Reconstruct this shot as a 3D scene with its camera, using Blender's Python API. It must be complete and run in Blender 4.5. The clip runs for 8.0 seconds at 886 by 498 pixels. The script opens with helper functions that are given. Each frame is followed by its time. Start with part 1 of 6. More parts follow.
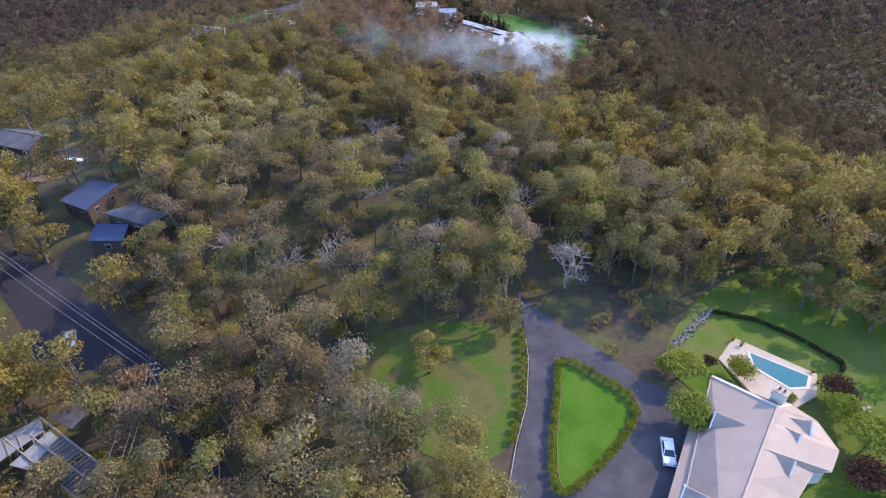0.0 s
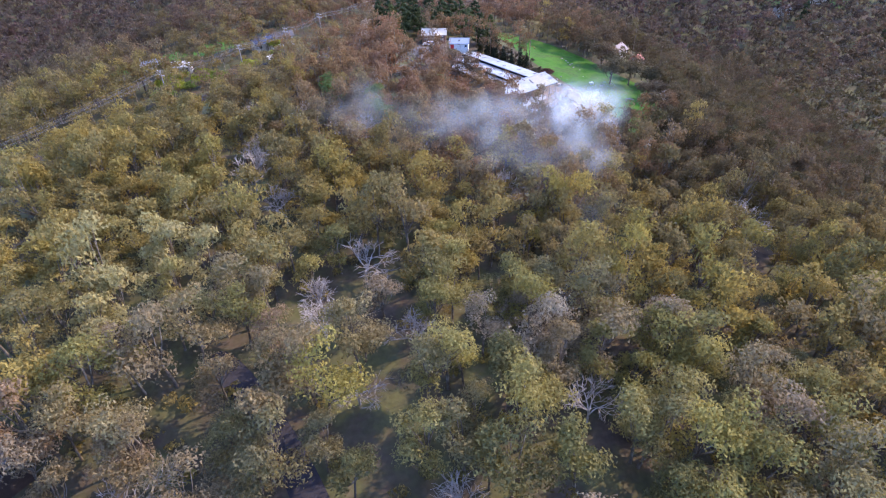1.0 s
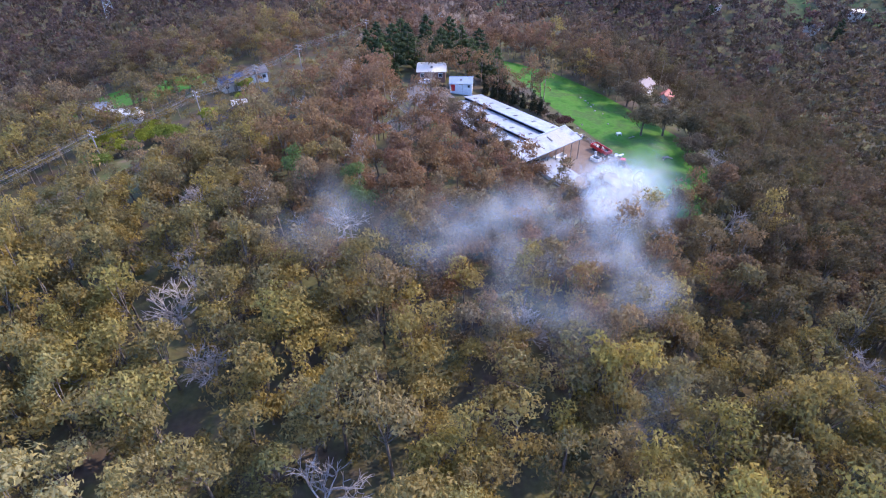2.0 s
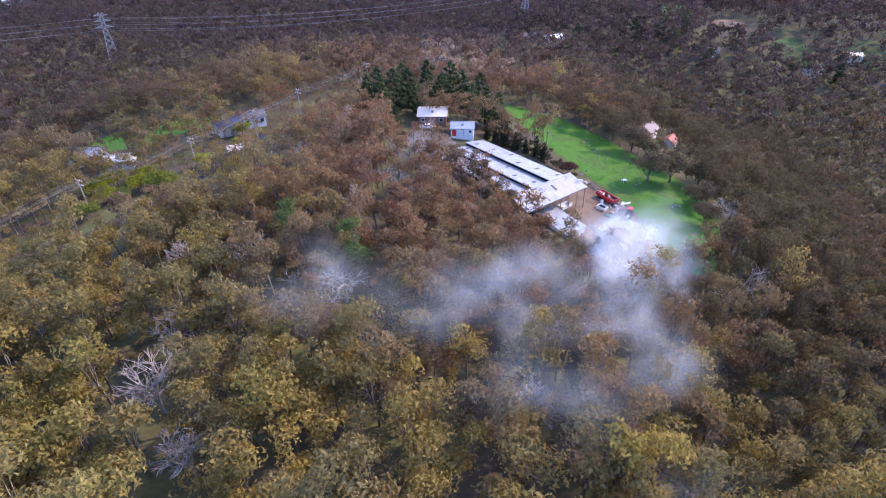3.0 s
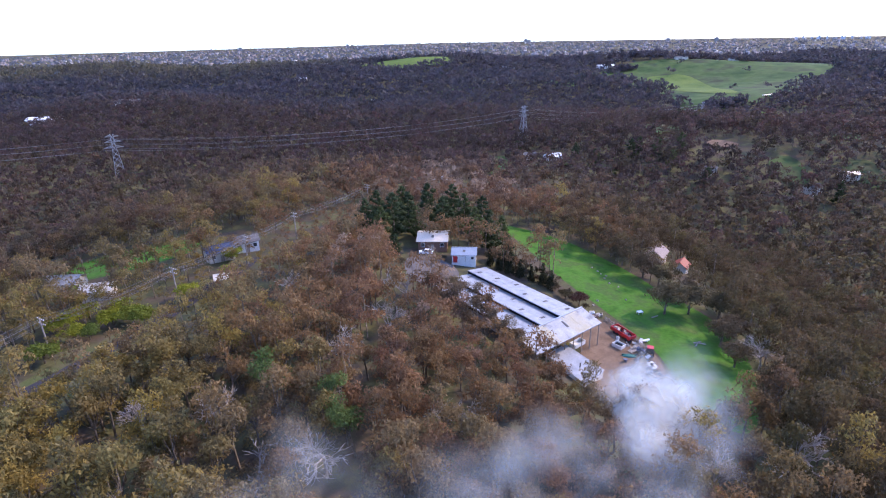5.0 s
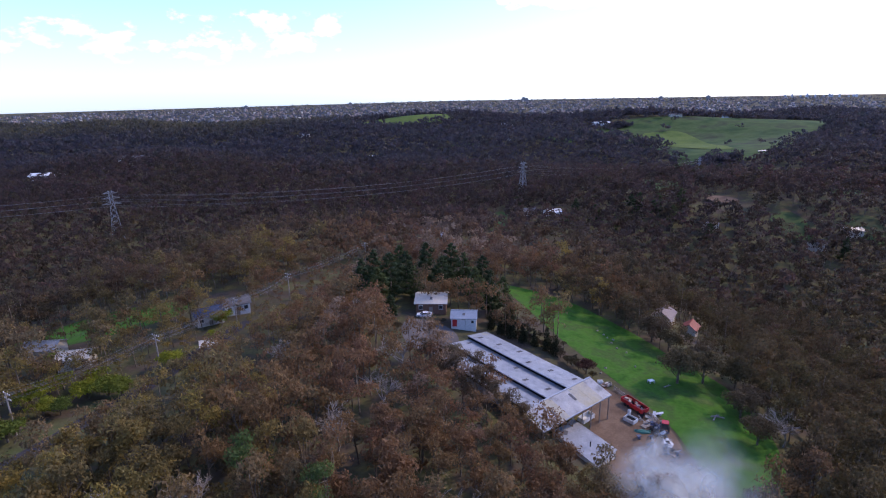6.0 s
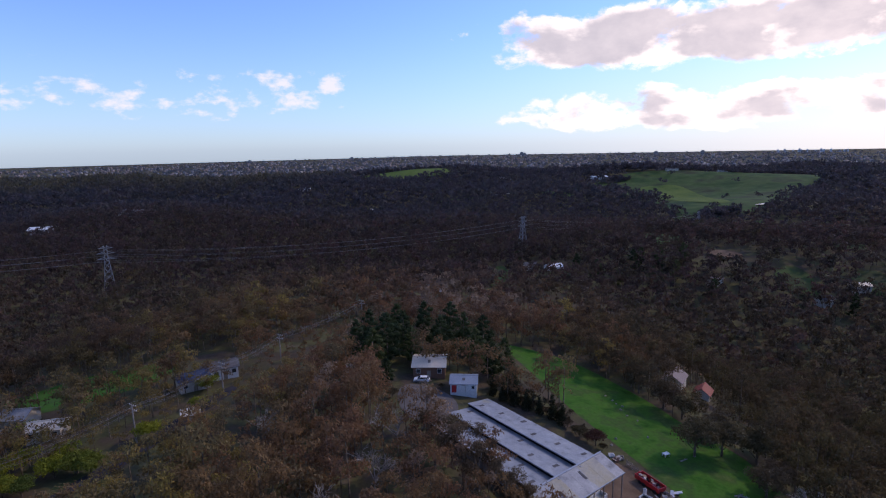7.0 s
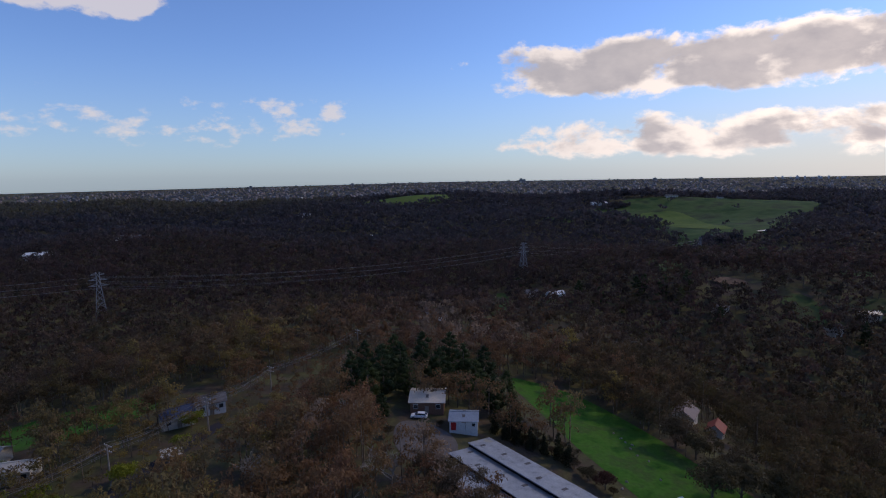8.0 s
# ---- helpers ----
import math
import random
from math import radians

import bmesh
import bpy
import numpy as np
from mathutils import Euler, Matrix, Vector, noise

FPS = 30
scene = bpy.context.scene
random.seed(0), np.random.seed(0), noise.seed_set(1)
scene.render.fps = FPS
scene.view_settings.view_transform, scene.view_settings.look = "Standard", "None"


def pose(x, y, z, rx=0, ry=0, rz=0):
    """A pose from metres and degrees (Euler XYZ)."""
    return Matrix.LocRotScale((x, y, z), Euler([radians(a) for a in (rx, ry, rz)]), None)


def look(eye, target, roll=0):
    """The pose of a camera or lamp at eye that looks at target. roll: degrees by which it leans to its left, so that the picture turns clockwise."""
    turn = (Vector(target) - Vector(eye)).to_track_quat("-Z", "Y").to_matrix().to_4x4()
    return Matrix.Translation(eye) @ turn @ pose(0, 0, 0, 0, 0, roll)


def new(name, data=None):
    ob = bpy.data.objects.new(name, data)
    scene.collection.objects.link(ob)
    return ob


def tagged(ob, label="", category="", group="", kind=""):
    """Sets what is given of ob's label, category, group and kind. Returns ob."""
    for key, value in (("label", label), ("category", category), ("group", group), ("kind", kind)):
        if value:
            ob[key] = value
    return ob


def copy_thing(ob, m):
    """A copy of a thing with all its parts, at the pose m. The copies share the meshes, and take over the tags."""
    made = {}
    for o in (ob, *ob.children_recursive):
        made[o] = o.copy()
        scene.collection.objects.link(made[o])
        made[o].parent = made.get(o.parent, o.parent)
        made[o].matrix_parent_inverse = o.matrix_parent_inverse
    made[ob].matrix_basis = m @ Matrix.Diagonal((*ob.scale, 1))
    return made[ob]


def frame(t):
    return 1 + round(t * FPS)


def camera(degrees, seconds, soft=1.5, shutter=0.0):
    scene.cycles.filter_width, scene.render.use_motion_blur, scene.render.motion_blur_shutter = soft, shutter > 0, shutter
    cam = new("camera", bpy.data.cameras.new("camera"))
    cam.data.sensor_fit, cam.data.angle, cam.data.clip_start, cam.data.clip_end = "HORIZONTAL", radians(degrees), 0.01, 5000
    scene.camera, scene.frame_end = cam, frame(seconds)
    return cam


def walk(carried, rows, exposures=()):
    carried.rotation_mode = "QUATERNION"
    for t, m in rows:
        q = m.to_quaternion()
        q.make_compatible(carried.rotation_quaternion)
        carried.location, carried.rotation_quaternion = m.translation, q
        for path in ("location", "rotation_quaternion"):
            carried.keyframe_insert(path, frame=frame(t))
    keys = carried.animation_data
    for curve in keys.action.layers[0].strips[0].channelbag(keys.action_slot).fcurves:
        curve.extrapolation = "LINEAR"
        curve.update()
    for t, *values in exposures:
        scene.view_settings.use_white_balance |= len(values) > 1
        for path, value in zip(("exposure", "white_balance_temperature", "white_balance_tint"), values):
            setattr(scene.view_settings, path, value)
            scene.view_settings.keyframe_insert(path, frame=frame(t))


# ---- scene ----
import itertools

cam = camera(78.7, 8.0, 1.15)
PATH = [
    (0, (0.303, -1.054, 58.509), (-0.80, 79.94, -0.14), -1.4),
    (0.5, (-0.177, 18.232, 58.963), (-2.38, 99.13, 0.22), -1.6),
    (1, (-1.290, 37.675, 60.134), (-3.19, 118.16, 0.81), -1.5),
    (1.5, (-1.357, 56.934, 60.966), (-3.41, 137.11, 1.23), -1.5),
    (1.7, (-1.360, 64.430, 61.220), (-3.36, 144.42, 1.23), -1.45),
    (1.8, (-1.370, 66.900, 61.290), (-3.37, 147.00, 1.45), -1.43),
    (2.0, (-1.395, 68.750, 61.330), (-3.19, 149.20, 1.95), -1.4),
    (2.8, (-1.568, 73.471, 61.426), (-3.32, 156.41, 5.58), -1.25),
    (3, (-1.548, 74.678, 61.546), (-3.30, 158.65, 7.28), -1.2),
    (3.5, (-1.620, 77.494, 62.035), (-3.27, 163.90, 11.73), -1.1),
    (4, (-1.464, 80.224, 62.173), (-3.26, 168.99, 16.16), -1.1),
    (4.5, (-1.397, 82.959, 62.302), (-3.30, 173.88, 20.71), -1.1),
    (6, (-1.075, 91.060, 62.872), (-2.88, 187.06, 34.92), -1.1),
    (6.5, (-0.979, 93.554, 63.200), (-2.73, 190.76, 39.81), -1.1),
    (7, (-0.852, 96.123, 63.293), (-2.50, 194.36, 44.69), -1.1),
    (7.5, (-0.757, 98.596, 63.055), (-2.41, 197.61, 49.15), -1),
    (8, (-0.735, 101.232, 62.910), (-2.29, 200.25, 49.01), -1),
]
# stops by which the clip's camera closes down as the bright sky comes into view
EXPOSURES = [(0, 0.42, 7000, 15), (0.5, 0.7, 6500, 21), (1.0, 0.78, 6750, 22), (1.5, 0.7, 6150, 21), (3.0, 0.68, 6800, 26), (4.5, 0.62, 6750, 25), (6.0, -0.6, 6600, 26), (6.5, -1.06, 6500, 30), (7.0, -1.42, 6550, 24),
             (7.5, -1.74, 6750, 20), (8.0, -1.94, 6750, 18)]
walk(cam, [(t, look(e, g, r)) for t, e, g, r in PATH], EXPOSURES)

scene.cycles.transparent_max_bounces = 32     # the smoke lies in many thin layers

# ---- light: low sun ahead to the right, broken cumulus ----
SUN_AZ, SUN_EL = 63.0, 36.0          # degrees clockwise from +y, degrees above the horizon
TO_SUN = Vector((math.sin(radians(SUN_AZ)) * math.cos(radians(SUN_EL)), math.cos(radians(SUN_AZ)) * math.cos(radians(SUN_EL)), math.sin(radians(SUN_EL))))
sun_data = bpy.data.lights.new("sun", "SUN")
sun_data.energy, sun_data.angle, sun_data.color = 4.4, radians(0.6), (1.0, 0.86, 0.67)
sun_lamp = new("sun", sun_data)
sun_lamp.matrix_world = look(TO_SUN * 900, (0, 0, 0))


def node(tree, kind, inputs=None, **settings):
    n = tree.nodes.new(kind)
    for key, value in settings.items():
        setattr(n, key, value)
    for key, value in (inputs or {}).items():
        if isinstance(value, bpy.types.NodeSocket):
            tree.links.new(value, n.inputs[key])
        else:
            n.inputs[key].default_value = value
    return n


def maths(tree, op, a, b=0.0, clamp=False):
    return node(tree, "ShaderNodeMath", {0: a, 1: b}, operation=op, use_clamp=clamp).outputs[0]


def ramp(tree, fac, stops):
    n = node(tree, "ShaderNodeValToRGB", {"Fac": fac})
    while len(n.color_ramp.elements) < len(stops):
        n.color_ramp.elements.new(0.5)
    for el, (at, colour) in zip(n.color_ramp.elements, stops):
        el.position, el.color = at, (*colour, 1)
    return n.outputs["Color"]


def smooth(tree, value, lo, hi):
    return node(tree, "ShaderNodeMapRange", {"Value": value, "From Min": lo, "From Max": hi}, interpolation_type="SMOOTHSTEP").outputs["Result"]


def mix(tree, fac, a, b, blend="MIX"):
    n = node(tree, "ShaderNodeMix", {0: fac, 6: a, 7: b}, data_type="RGBA", blend_type=blend)
    return n.outputs[2]


world = bpy.data.worlds.new("sky")
scene.world = world
world.use_nodes = True
wt = world.node_tree
wt.nodes.clear()
sky = node(wt, "ShaderNodeTexSky", sky_type="NISHITA", sun_disc=False, sun_elevation=radians(SUN_EL), sun_rotation=radians(SUN_AZ),
           altitude=100, air_density=1.0, dust_density=0.4, ozone_density=1.5)
way = node(wt, "ShaderNodeTexCoord").outputs["Generated"]
split = node(wt, "ShaderNodeSeparateXYZ", {0: way})
wx, wy, wz = split.outputs
# the way's bearing (degrees clockwise from +y) and height (degrees)
bearing = maths(wt, "MULTIPLY", maths(wt, "ARCTAN2", wx, wy), 180 / math.pi)
height = maths(wt, "MULTIPLY", maths(wt, "ARCSINE", wz), 180 / math.pi)
# flat-based clouds: the way is stretched sideways, more so near the horizon
stretch = node(wt, "ShaderNodeCombineXYZ", {0: maths(wt, "MULTIPLY", bearing, 0.115), 1: maths(wt, "MULTIPLY", height, 0.2), 2: 3.7}).outputs[0]


def bank(centre, half, low, high, soft):
    """How much cloud there is round a bearing, between two heights."""
    a = smooth(wt, maths(wt, "ABSOLUTE", maths(wt, "SUBTRACT", bearing, centre)), half, half * 0.6)
    b = smooth(wt, height, low - soft, low + soft)
    c = smooth(wt, height, high + soft, high - soft)
    return maths(wt, "MULTIPLY", maths(wt, "MULTIPLY", a, b), c)


main_bank = maths(wt, "MULTIPLY", bank(55, 65, 6.9, 12.6, 2.3), 1.0)
low_bank = maths(wt, "MULTIPLY", bank(46, 52, 0.9, 5.6, 1.6), 0.74)
overhead = maths(wt, "MULTIPLY", smooth(wt, height, 24, 40), 0.45)
small = node(wt, "ShaderNodeTexNoise", {"Vector": stretch, "Scale": 2.3, "Detail": 9.0, "Roughness": 0.58}).outputs["Fac"]
few = maths(wt, "MAXIMUM", maths(wt, "MULTIPLY", bank(-26, 22, 2.5, 8.0, 2.0), 0.66), maths(wt, "MULTIPLY", bank(-38, 14, 13.5, 26.0, 2.0), 1.15))
cover = maths(wt, "MAXIMUM", maths(wt, "MAXIMUM", main_bank, low_bank), overhead)


def heap(where):
    """How much cloud there is at a place of the stretched sky."""
    b = node(wt, "ShaderNodeTexNoise", {"Vector": where, "Scale": 1.35, "Detail": 11.0, "Roughness": 0.62, "Distortion": 0.15}).outputs["Fac"]
    return maths(wt, "ADD", b, maths(wt, "MULTIPLY", maths(wt, "SUBTRACT", cover, 0.62), 0.55))


density = heap(stretch)
above = node(wt, "ShaderNodeVectorMath", {0: stretch, 1: (0.08, 0.3, 0.0)}, operation="ADD").outputs[0]
soft_above = maths(wt, "ADD", node(wt, "ShaderNodeTexNoise", {"Vector": above, "Scale": 1.35, "Detail": 6.0, "Roughness": 0.56, "Distortion": 0.15}).outputs["Fac"], maths(wt, "MULTIPLY", maths(wt, "SUBTRACT", cover, 0.62), 0.55))
puff = maths(wt, "ADD", small, maths(wt, "MULTIPLY", maths(wt, "SUBTRACT", few, 0.62), 0.55))
alpha = maths(wt, "MAXIMUM", smooth(wt, density, 0.44, 0.57), maths(wt, "MULTIPLY", smooth(wt, puff, 0.48, 0.64), 0.75))
# bellies are grey, sunlit tops and thin edges are white
thick = maths(wt, "MULTIPLY", smooth(wt, density, 0.44, 0.5), maths(wt, "MULTIPLY", smooth(wt, soft_above, 0.46, 0.66), maths(wt, "ADD", 0.62, maths(wt, "MULTIPLY", small, 0.7))))
near_sun = smooth(wt, maths(wt, "ABSOLUTE", maths(wt, "SUBTRACT", bearing, SUN_AZ)), 75, 5)
lit = mix(wt, near_sun, (18, 17.5, 17.3, 1), (34, 31, 27.5, 1))
grey = mix(wt, near_sun, (10.5, 10.7, 11.6, 1), (11.5, 11, 11.6, 1))
cloud = mix(wt, maths(wt, "MULTIPLY", thick, 0.88), lit, grey)
# bright haze low over the plain, strongest under the sun
haze = maths(wt, "MULTIPLY", smooth(wt, height, 13, 0), maths(wt, "ADD", 0.32, maths(wt, "MULTIPLY", near_sun, 0.55)))
air = mix(wt, haze, mix(wt, 1.0, sky.outputs[0], (1.85, 2.55, 3.75, 1), "MULTIPLY"), mix(wt, near_sun, (7.2, 9.9, 13.4, 1), (18, 17, 15.8, 1)))
both = mix(wt, alpha, air, cloud)
bg = node(wt, "ShaderNodeBackground", {"Color": both, "Strength": 0.15})
node(wt, "ShaderNodeOutputWorld", {"Surface": bg.outputs[0]})

# ---- materials ----


def material(name):
    m = bpy.data.materials.new(name)
    m.use_nodes = True
    m.node_tree.nodes.clear()
    return m, m.node_tree


def finish(t, shader):
    node(t, "ShaderNodeOutputMaterial", {"Surface": shader})


def surface(name, colours, scale=1.0, rough=0.8, metal=0.0, bump=0.2, fine=12.0, spots=None):
    """A plain material: a noise ramp between colours, finer grain over it, relief."""
    m, t = material(name)
    where = node(t, "ShaderNodeNewGeometry").outputs["Position"]
    big = node(t, "ShaderNodeTexNoise", {"Vector": where, "Scale": scale, "Detail": 6.0, "Roughness": 0.6}).outputs["Fac"]
    grain = node(t, "ShaderNodeTexNoise", {"Vector": where, "Scale": fine, "Detail": 4.0}).outputs["Fac"]
    n = len(colours)
    base = ramp(t, big, [(0.28 + 0.44 * i / max(1, n - 1), c) for i, c in enumerate(colours)])
    base = mix(t, 0.35, base, ramp(t, grain, [(0.3, (0.35, 0.35, 0.35)), (0.7, (0.75, 0.75, 0.75))]), "OVERLAY")
    if spots:
        s = node(t, "ShaderNodeTexNoise", {"Vector": where, "Scale": spots[1], "Detail": 5.0}).outputs["Fac"]
        base = mix(t, smooth(t, s, spots[2], spots[2] + 0.08), base, (*spots[0], 1))
    relief = node(t, "ShaderNodeBump", {"Height": grain, "Strength": bump, "Distance": 0.05}).outputs[0]
    sh = node(t, "ShaderNodeBsdfPrincipled", {"Base Color": base, "Roughness": rough, "Metallic": metal, "Normal": relief, "Specular IOR Level": 0.08 if rough >= 0.85 else 0.4})
    finish(t, sh.outputs[0])
    return m


def plain(name, colour, rough=0.6, metal=0.0):
    return surface(name, [tuple(c * 0.85 for c in colour), tuple(min(1, c * 1.12) for c in colour)], 3.0, rough, metal, 0.05, 30.0)


OLIVE = [(0.0, (0.142, 0.131, 0.055)), (0.2, (0.259, 0.22, 0.068)), (0.4, (0.192, 0.161, 0.082)), (0.6, (0.319, 0.263, 0.073)), (0.75, (0.224, 0.193, 0.094)), (0.88, (0.251, 0.18, 0.106)), (1.0, (0.286, 0.236, 0.164))]
# one scale from olive to russet, by which the joined trees are tinted
GUM = [(0.0, (0.118, 0.106, 0.042)), (0.14, (0.236, 0.181, 0.051)), (0.28, (0.165, 0.127, 0.057)), (0.42, (0.271, 0.193, 0.053)), (0.52, (0.183, 0.135, 0.071)), (0.64, (0.215, 0.129, 0.061)), (0.76, (0.187, 0.107, 0.057)), (0.87, (0.234, 0.129, 0.069)), (0.95, (0.196, 0.1, 0.059)), (1.0, (0.29, 0.204, 0.145))]
# valley leaves: browner, with cloud shade and some haze put into the colour
BROWN_SHADED = [(0.0, (0.046, 0.037, 0.029)), (0.3, (0.07, 0.048, 0.042)), (0.55, (0.081, 0.052, 0.05)), (0.75, (0.082, 0.065, 0.038)), (0.9, (0.097, 0.054, 0.051)), (1.0, (0.043, 0.04, 0.026))]

# east slope: grey-brown leaves, darkened to stand for cloud shade
EAST_SHADED = [(0.0, (0.065, 0.056, 0.026)), (0.3, (0.092, 0.069, 0.036)), (0.55, (0.105, 0.072, 0.042)), (0.75, (0.092, 0.076, 0.031)), (0.9, (0.116, 0.072, 0.045)), (1.0, (0.062, 0.055, 0.025))]
# hill leaves: distance haze painted in as dull blue-grey
HILL_HAZED = [(0.0, (0.044, 0.046, 0.053)), (0.3, (0.062, 0.058, 0.069)), (0.55, (0.072, 0.063, 0.075)), (0.75, (0.069, 0.067, 0.064)), (0.9, (0.081, 0.065, 0.074)), (1.0, (0.04, 0.048, 0.048))]


def leaves(name, stops, per_object):
    """Foliage: one tint for a tree, small changes from leaf to leaf, light through the leaf."""
    m, t = material(name)
    if stops is None:
        base = node(t, "ShaderNodeAttribute", attribute_name="leaf_colour").outputs["Color"]
    elif per_object:
        base = ramp(t, node(t, "ShaderNodeObjectInfo").outputs["Random"], stops)
    else:
        base = ramp(t, node(t, "ShaderNodeAttribute", attribute_name="tint").outputs["Fac"], stops)
    leaf = node(t, "ShaderNodeNewGeometry").outputs["Random Per Island"]
    base = mix(t, 1.0, base, ramp(t, leaf, [(0.0, (0.74, 0.75, 0.74)), (0.5, (0.97, 0.97, 0.97)), (0.85, (1.12, 1.11, 1.06)), (1.0, (1.26, 1.24, 1.18))]), "MULTIPLY")
    dif = node(t, "ShaderNodeBsdfPrincipled", {"Base Color": base, "Roughness": 0.6, "Specular IOR Level": 0.12})
    tra = node(t, "ShaderNodeBsdfTranslucent", {"Color": base})
    finish(t, node(t, "ShaderNodeMixShader", {0: 0.5, 1: dif.outputs[0], 2: tra.outputs[0]}).outputs[0])
    return m


M_GUM = leaves("gum_leaves", OLIVE, True)
M_GUM_STUFF = leaves("woodland_leaves", None, False)
M_GREEN = leaves("garden_leaves", [(0.0, (0.17, 0.23, 0.035)), (0.5, (0.24, 0.28, 0.045)), (1.0, (0.32, 0.32, 0.06))], True)
M_HEDGE = leaves("hedge_leaves", [(0.0, (0.16, 0.2, 0.025)), (0.6, (0.26, 0.27, 0.03)), (1.0, (0.09, 0.13, 0.03))], True)
M_RED = leaves("plum_leaves", [(0.0, (0.07, 0.035, 0.03)), (1.0, (0.1, 0.05, 0.035))], True)
M_PINE = leaves("pine_needles", [(0.0, (0.035, 0.052, 0.024)), (0.7, (0.05, 0.07, 0.03)), (1.0, (0.085, 0.105, 0.038))], True)
M_CYPRESS = leaves("cypress_leaves", [(0.0, (0.035, 0.04, 0.02)), (1.0, (0.065, 0.062, 0.036))], True)
# tree belts on the plain: their blue-grey is painted distance haze
M_PLAIN = leaves("hazed_plain_leaves", [(0.0, (0.085, 0.1, 0.125)), (0.5, (0.12, 0.126, 0.15)), (1.0, (0.1, 0.116, 0.125))], False)
M_PALE = leaves("pale_gum_leaves", [(0.0, (0.24, 0.195, 0.085)), (0.3, (0.27, 0.2, 0.1)), (0.55, (0.2, 0.15, 0.08)), (0.75, (0.26, 0.17, 0.1)), (1.0, (0.3, 0.25, 0.12))], True)
M_SOFT = leaves("soft_green_leaves", [(0.0, (0.085, 0.13, 0.04)), (1.0, (0.12, 0.16, 0.05))], True)
M_DUSK = leaves("dusky_gum_leaves", [(0.0, (0.075, 0.066, 0.036)), (0.5, (0.115, 0.086, 0.054)), (1.0, (0.09, 0.078, 0.04))], True)
M_RUSSET = leaves("russet_gum_leaves", [(0.0, (0.125, 0.09, 0.055)), (0.4, (0.145, 0.1, 0.062)), (0.7, (0.13, 0.112, 0.06)), (1.0, (0.165, 0.118, 0.08))], True)
M_HILL = leaves("hazed_hill_leaves", HILL_HAZED, False)
M_BARK = surface("gum_bark", [(0.06, 0.046, 0.035), (0.13, 0.105, 0.08), (0.25, 0.21, 0.17)], 1.2, 0.9)
M_DEAD = surface("dead_wood", [(0.2, 0.17, 0.145), (0.36, 0.32, 0.28)], 1.5, 0.85)
M_FLOOR = surface("forest_floor", [(0.05, 0.038, 0.028), (0.08, 0.06, 0.043), (0.07, 0.062, 0.034), (0.09, 0.088, 0.036), (0.125, 0.096, 0.064)], 0.16, 0.95, 0.0, 0.8, 1.6)
M_LAWN = surface("lawn_grass", [(0.04, 0.1, 0.01), (0.055, 0.13, 0.012), (0.09, 0.14, 0.02)], 0.3, 0.9, 0.0, 0.5, 7.0)
M_ROUGH = surface("rough_grass", [(0.07, 0.075, 0.025), (0.11, 0.1, 0.035), (0.06, 0.11, 0.015), (0.1, 0.07, 0.045)], 0.2, 0.9, 0.0, 0.5, 5.0)
M_VERGE = surface("dry_verge", [(0.06, 0.055, 0.03), (0.09, 0.08, 0.04), (0.065, 0.08, 0.026), (0.11, 0.09, 0.06)], 0.25, 0.9, 0.0, 0.5, 5.0)
M_PADDOCK = surface("paddock_grass", [(0.022, 0.07, 0.009), (0.034, 0.11, 0.012), (0.05, 0.125, 0.017), (0.045, 0.09, 0.02), (0.075, 0.11, 0.028)], 0.22, 0.9, 0.0, 1.0, 1.3)
M_BACK = surface("back_lawn_grass", [(0.05, 0.1, 0.012), (0.075, 0.12, 0.018), (0.1, 0.125, 0.03), (0.12, 0.115, 0.045)], 0.22, 0.9, 0.0, 0.5, 6.0)
# brighter grass: sunlight on the far fields put into the colour
M_SUNLIT_PASTURE = surface("sunlit_pasture", [(0.05, 0.09, 0.018), (0.09, 0.13, 0.026), (0.125, 0.155, 0.034)], 0.02, 0.9, 0.0, 0.2, 0.3)
M_PASTURE = surface("far_pasture", [(0.018, 0.032, 0.013), (0.028, 0.062, 0.016), (0.055, 0.09, 0.025), (0.036, 0.043, 0.021), (0.032, 0.066, 0.017)], 0.013, 0.9, 0.0, 0.4, 0.09)
M_ASPHALT = surface("asphalt", [(0.045, 0.043, 0.05), (0.07, 0.066, 0.072), (0.1, 0.095, 0.095)], 0.3, 0.9, 0.0, 0.3, 14.0)
M_ROAD = surface("old_road", [(0.03, 0.028, 0.033), (0.05, 0.046, 0.05)], 0.25, 0.9, 0.0, 0.3, 9.0)
M_DIRT = surface("yard_dirt", [(0.095, 0.06, 0.04), (0.14, 0.092, 0.06), (0.2, 0.135, 0.09)], 0.35, 0.95, 0.0, 0.5, 4.0)
M_GRAVEL = surface("grey_gravel", [(0.085, 0.075, 0.07), (0.14, 0.125, 0.115)], 0.3, 0.95, 0.0, 0.5, 6.0)
M_PAVE = surface("sand_paving", [(0.34, 0.27, 0.205), (0.43, 0.35, 0.27)], 0.6, 0.8, 0.0, 0.2, 9.0)
M_TILE = surface("pinkish_roof_tiles", [(0.275, 0.205, 0.16), (0.34, 0.255, 0.2)], 0.7, 0.6, 0.0, 0.2, 14.0)
M_WHITE = plain("white_paint", (0.66, 0.65, 0.62), 0.5)
M_CREAM = plain("cream_render", (0.5, 0.45, 0.37), 0.8)
M_IRON = surface("galvanised_iron", [(0.12, 0.12, 0.122), (0.24, 0.242, 0.242), (0.28, 0.28, 0.277), (0.34, 0.34, 0.333)], 0.6, 0.48, 0.12, 0.1, 5.0, ((0.3, 0.275, 0.19), 0.16, 0.63))
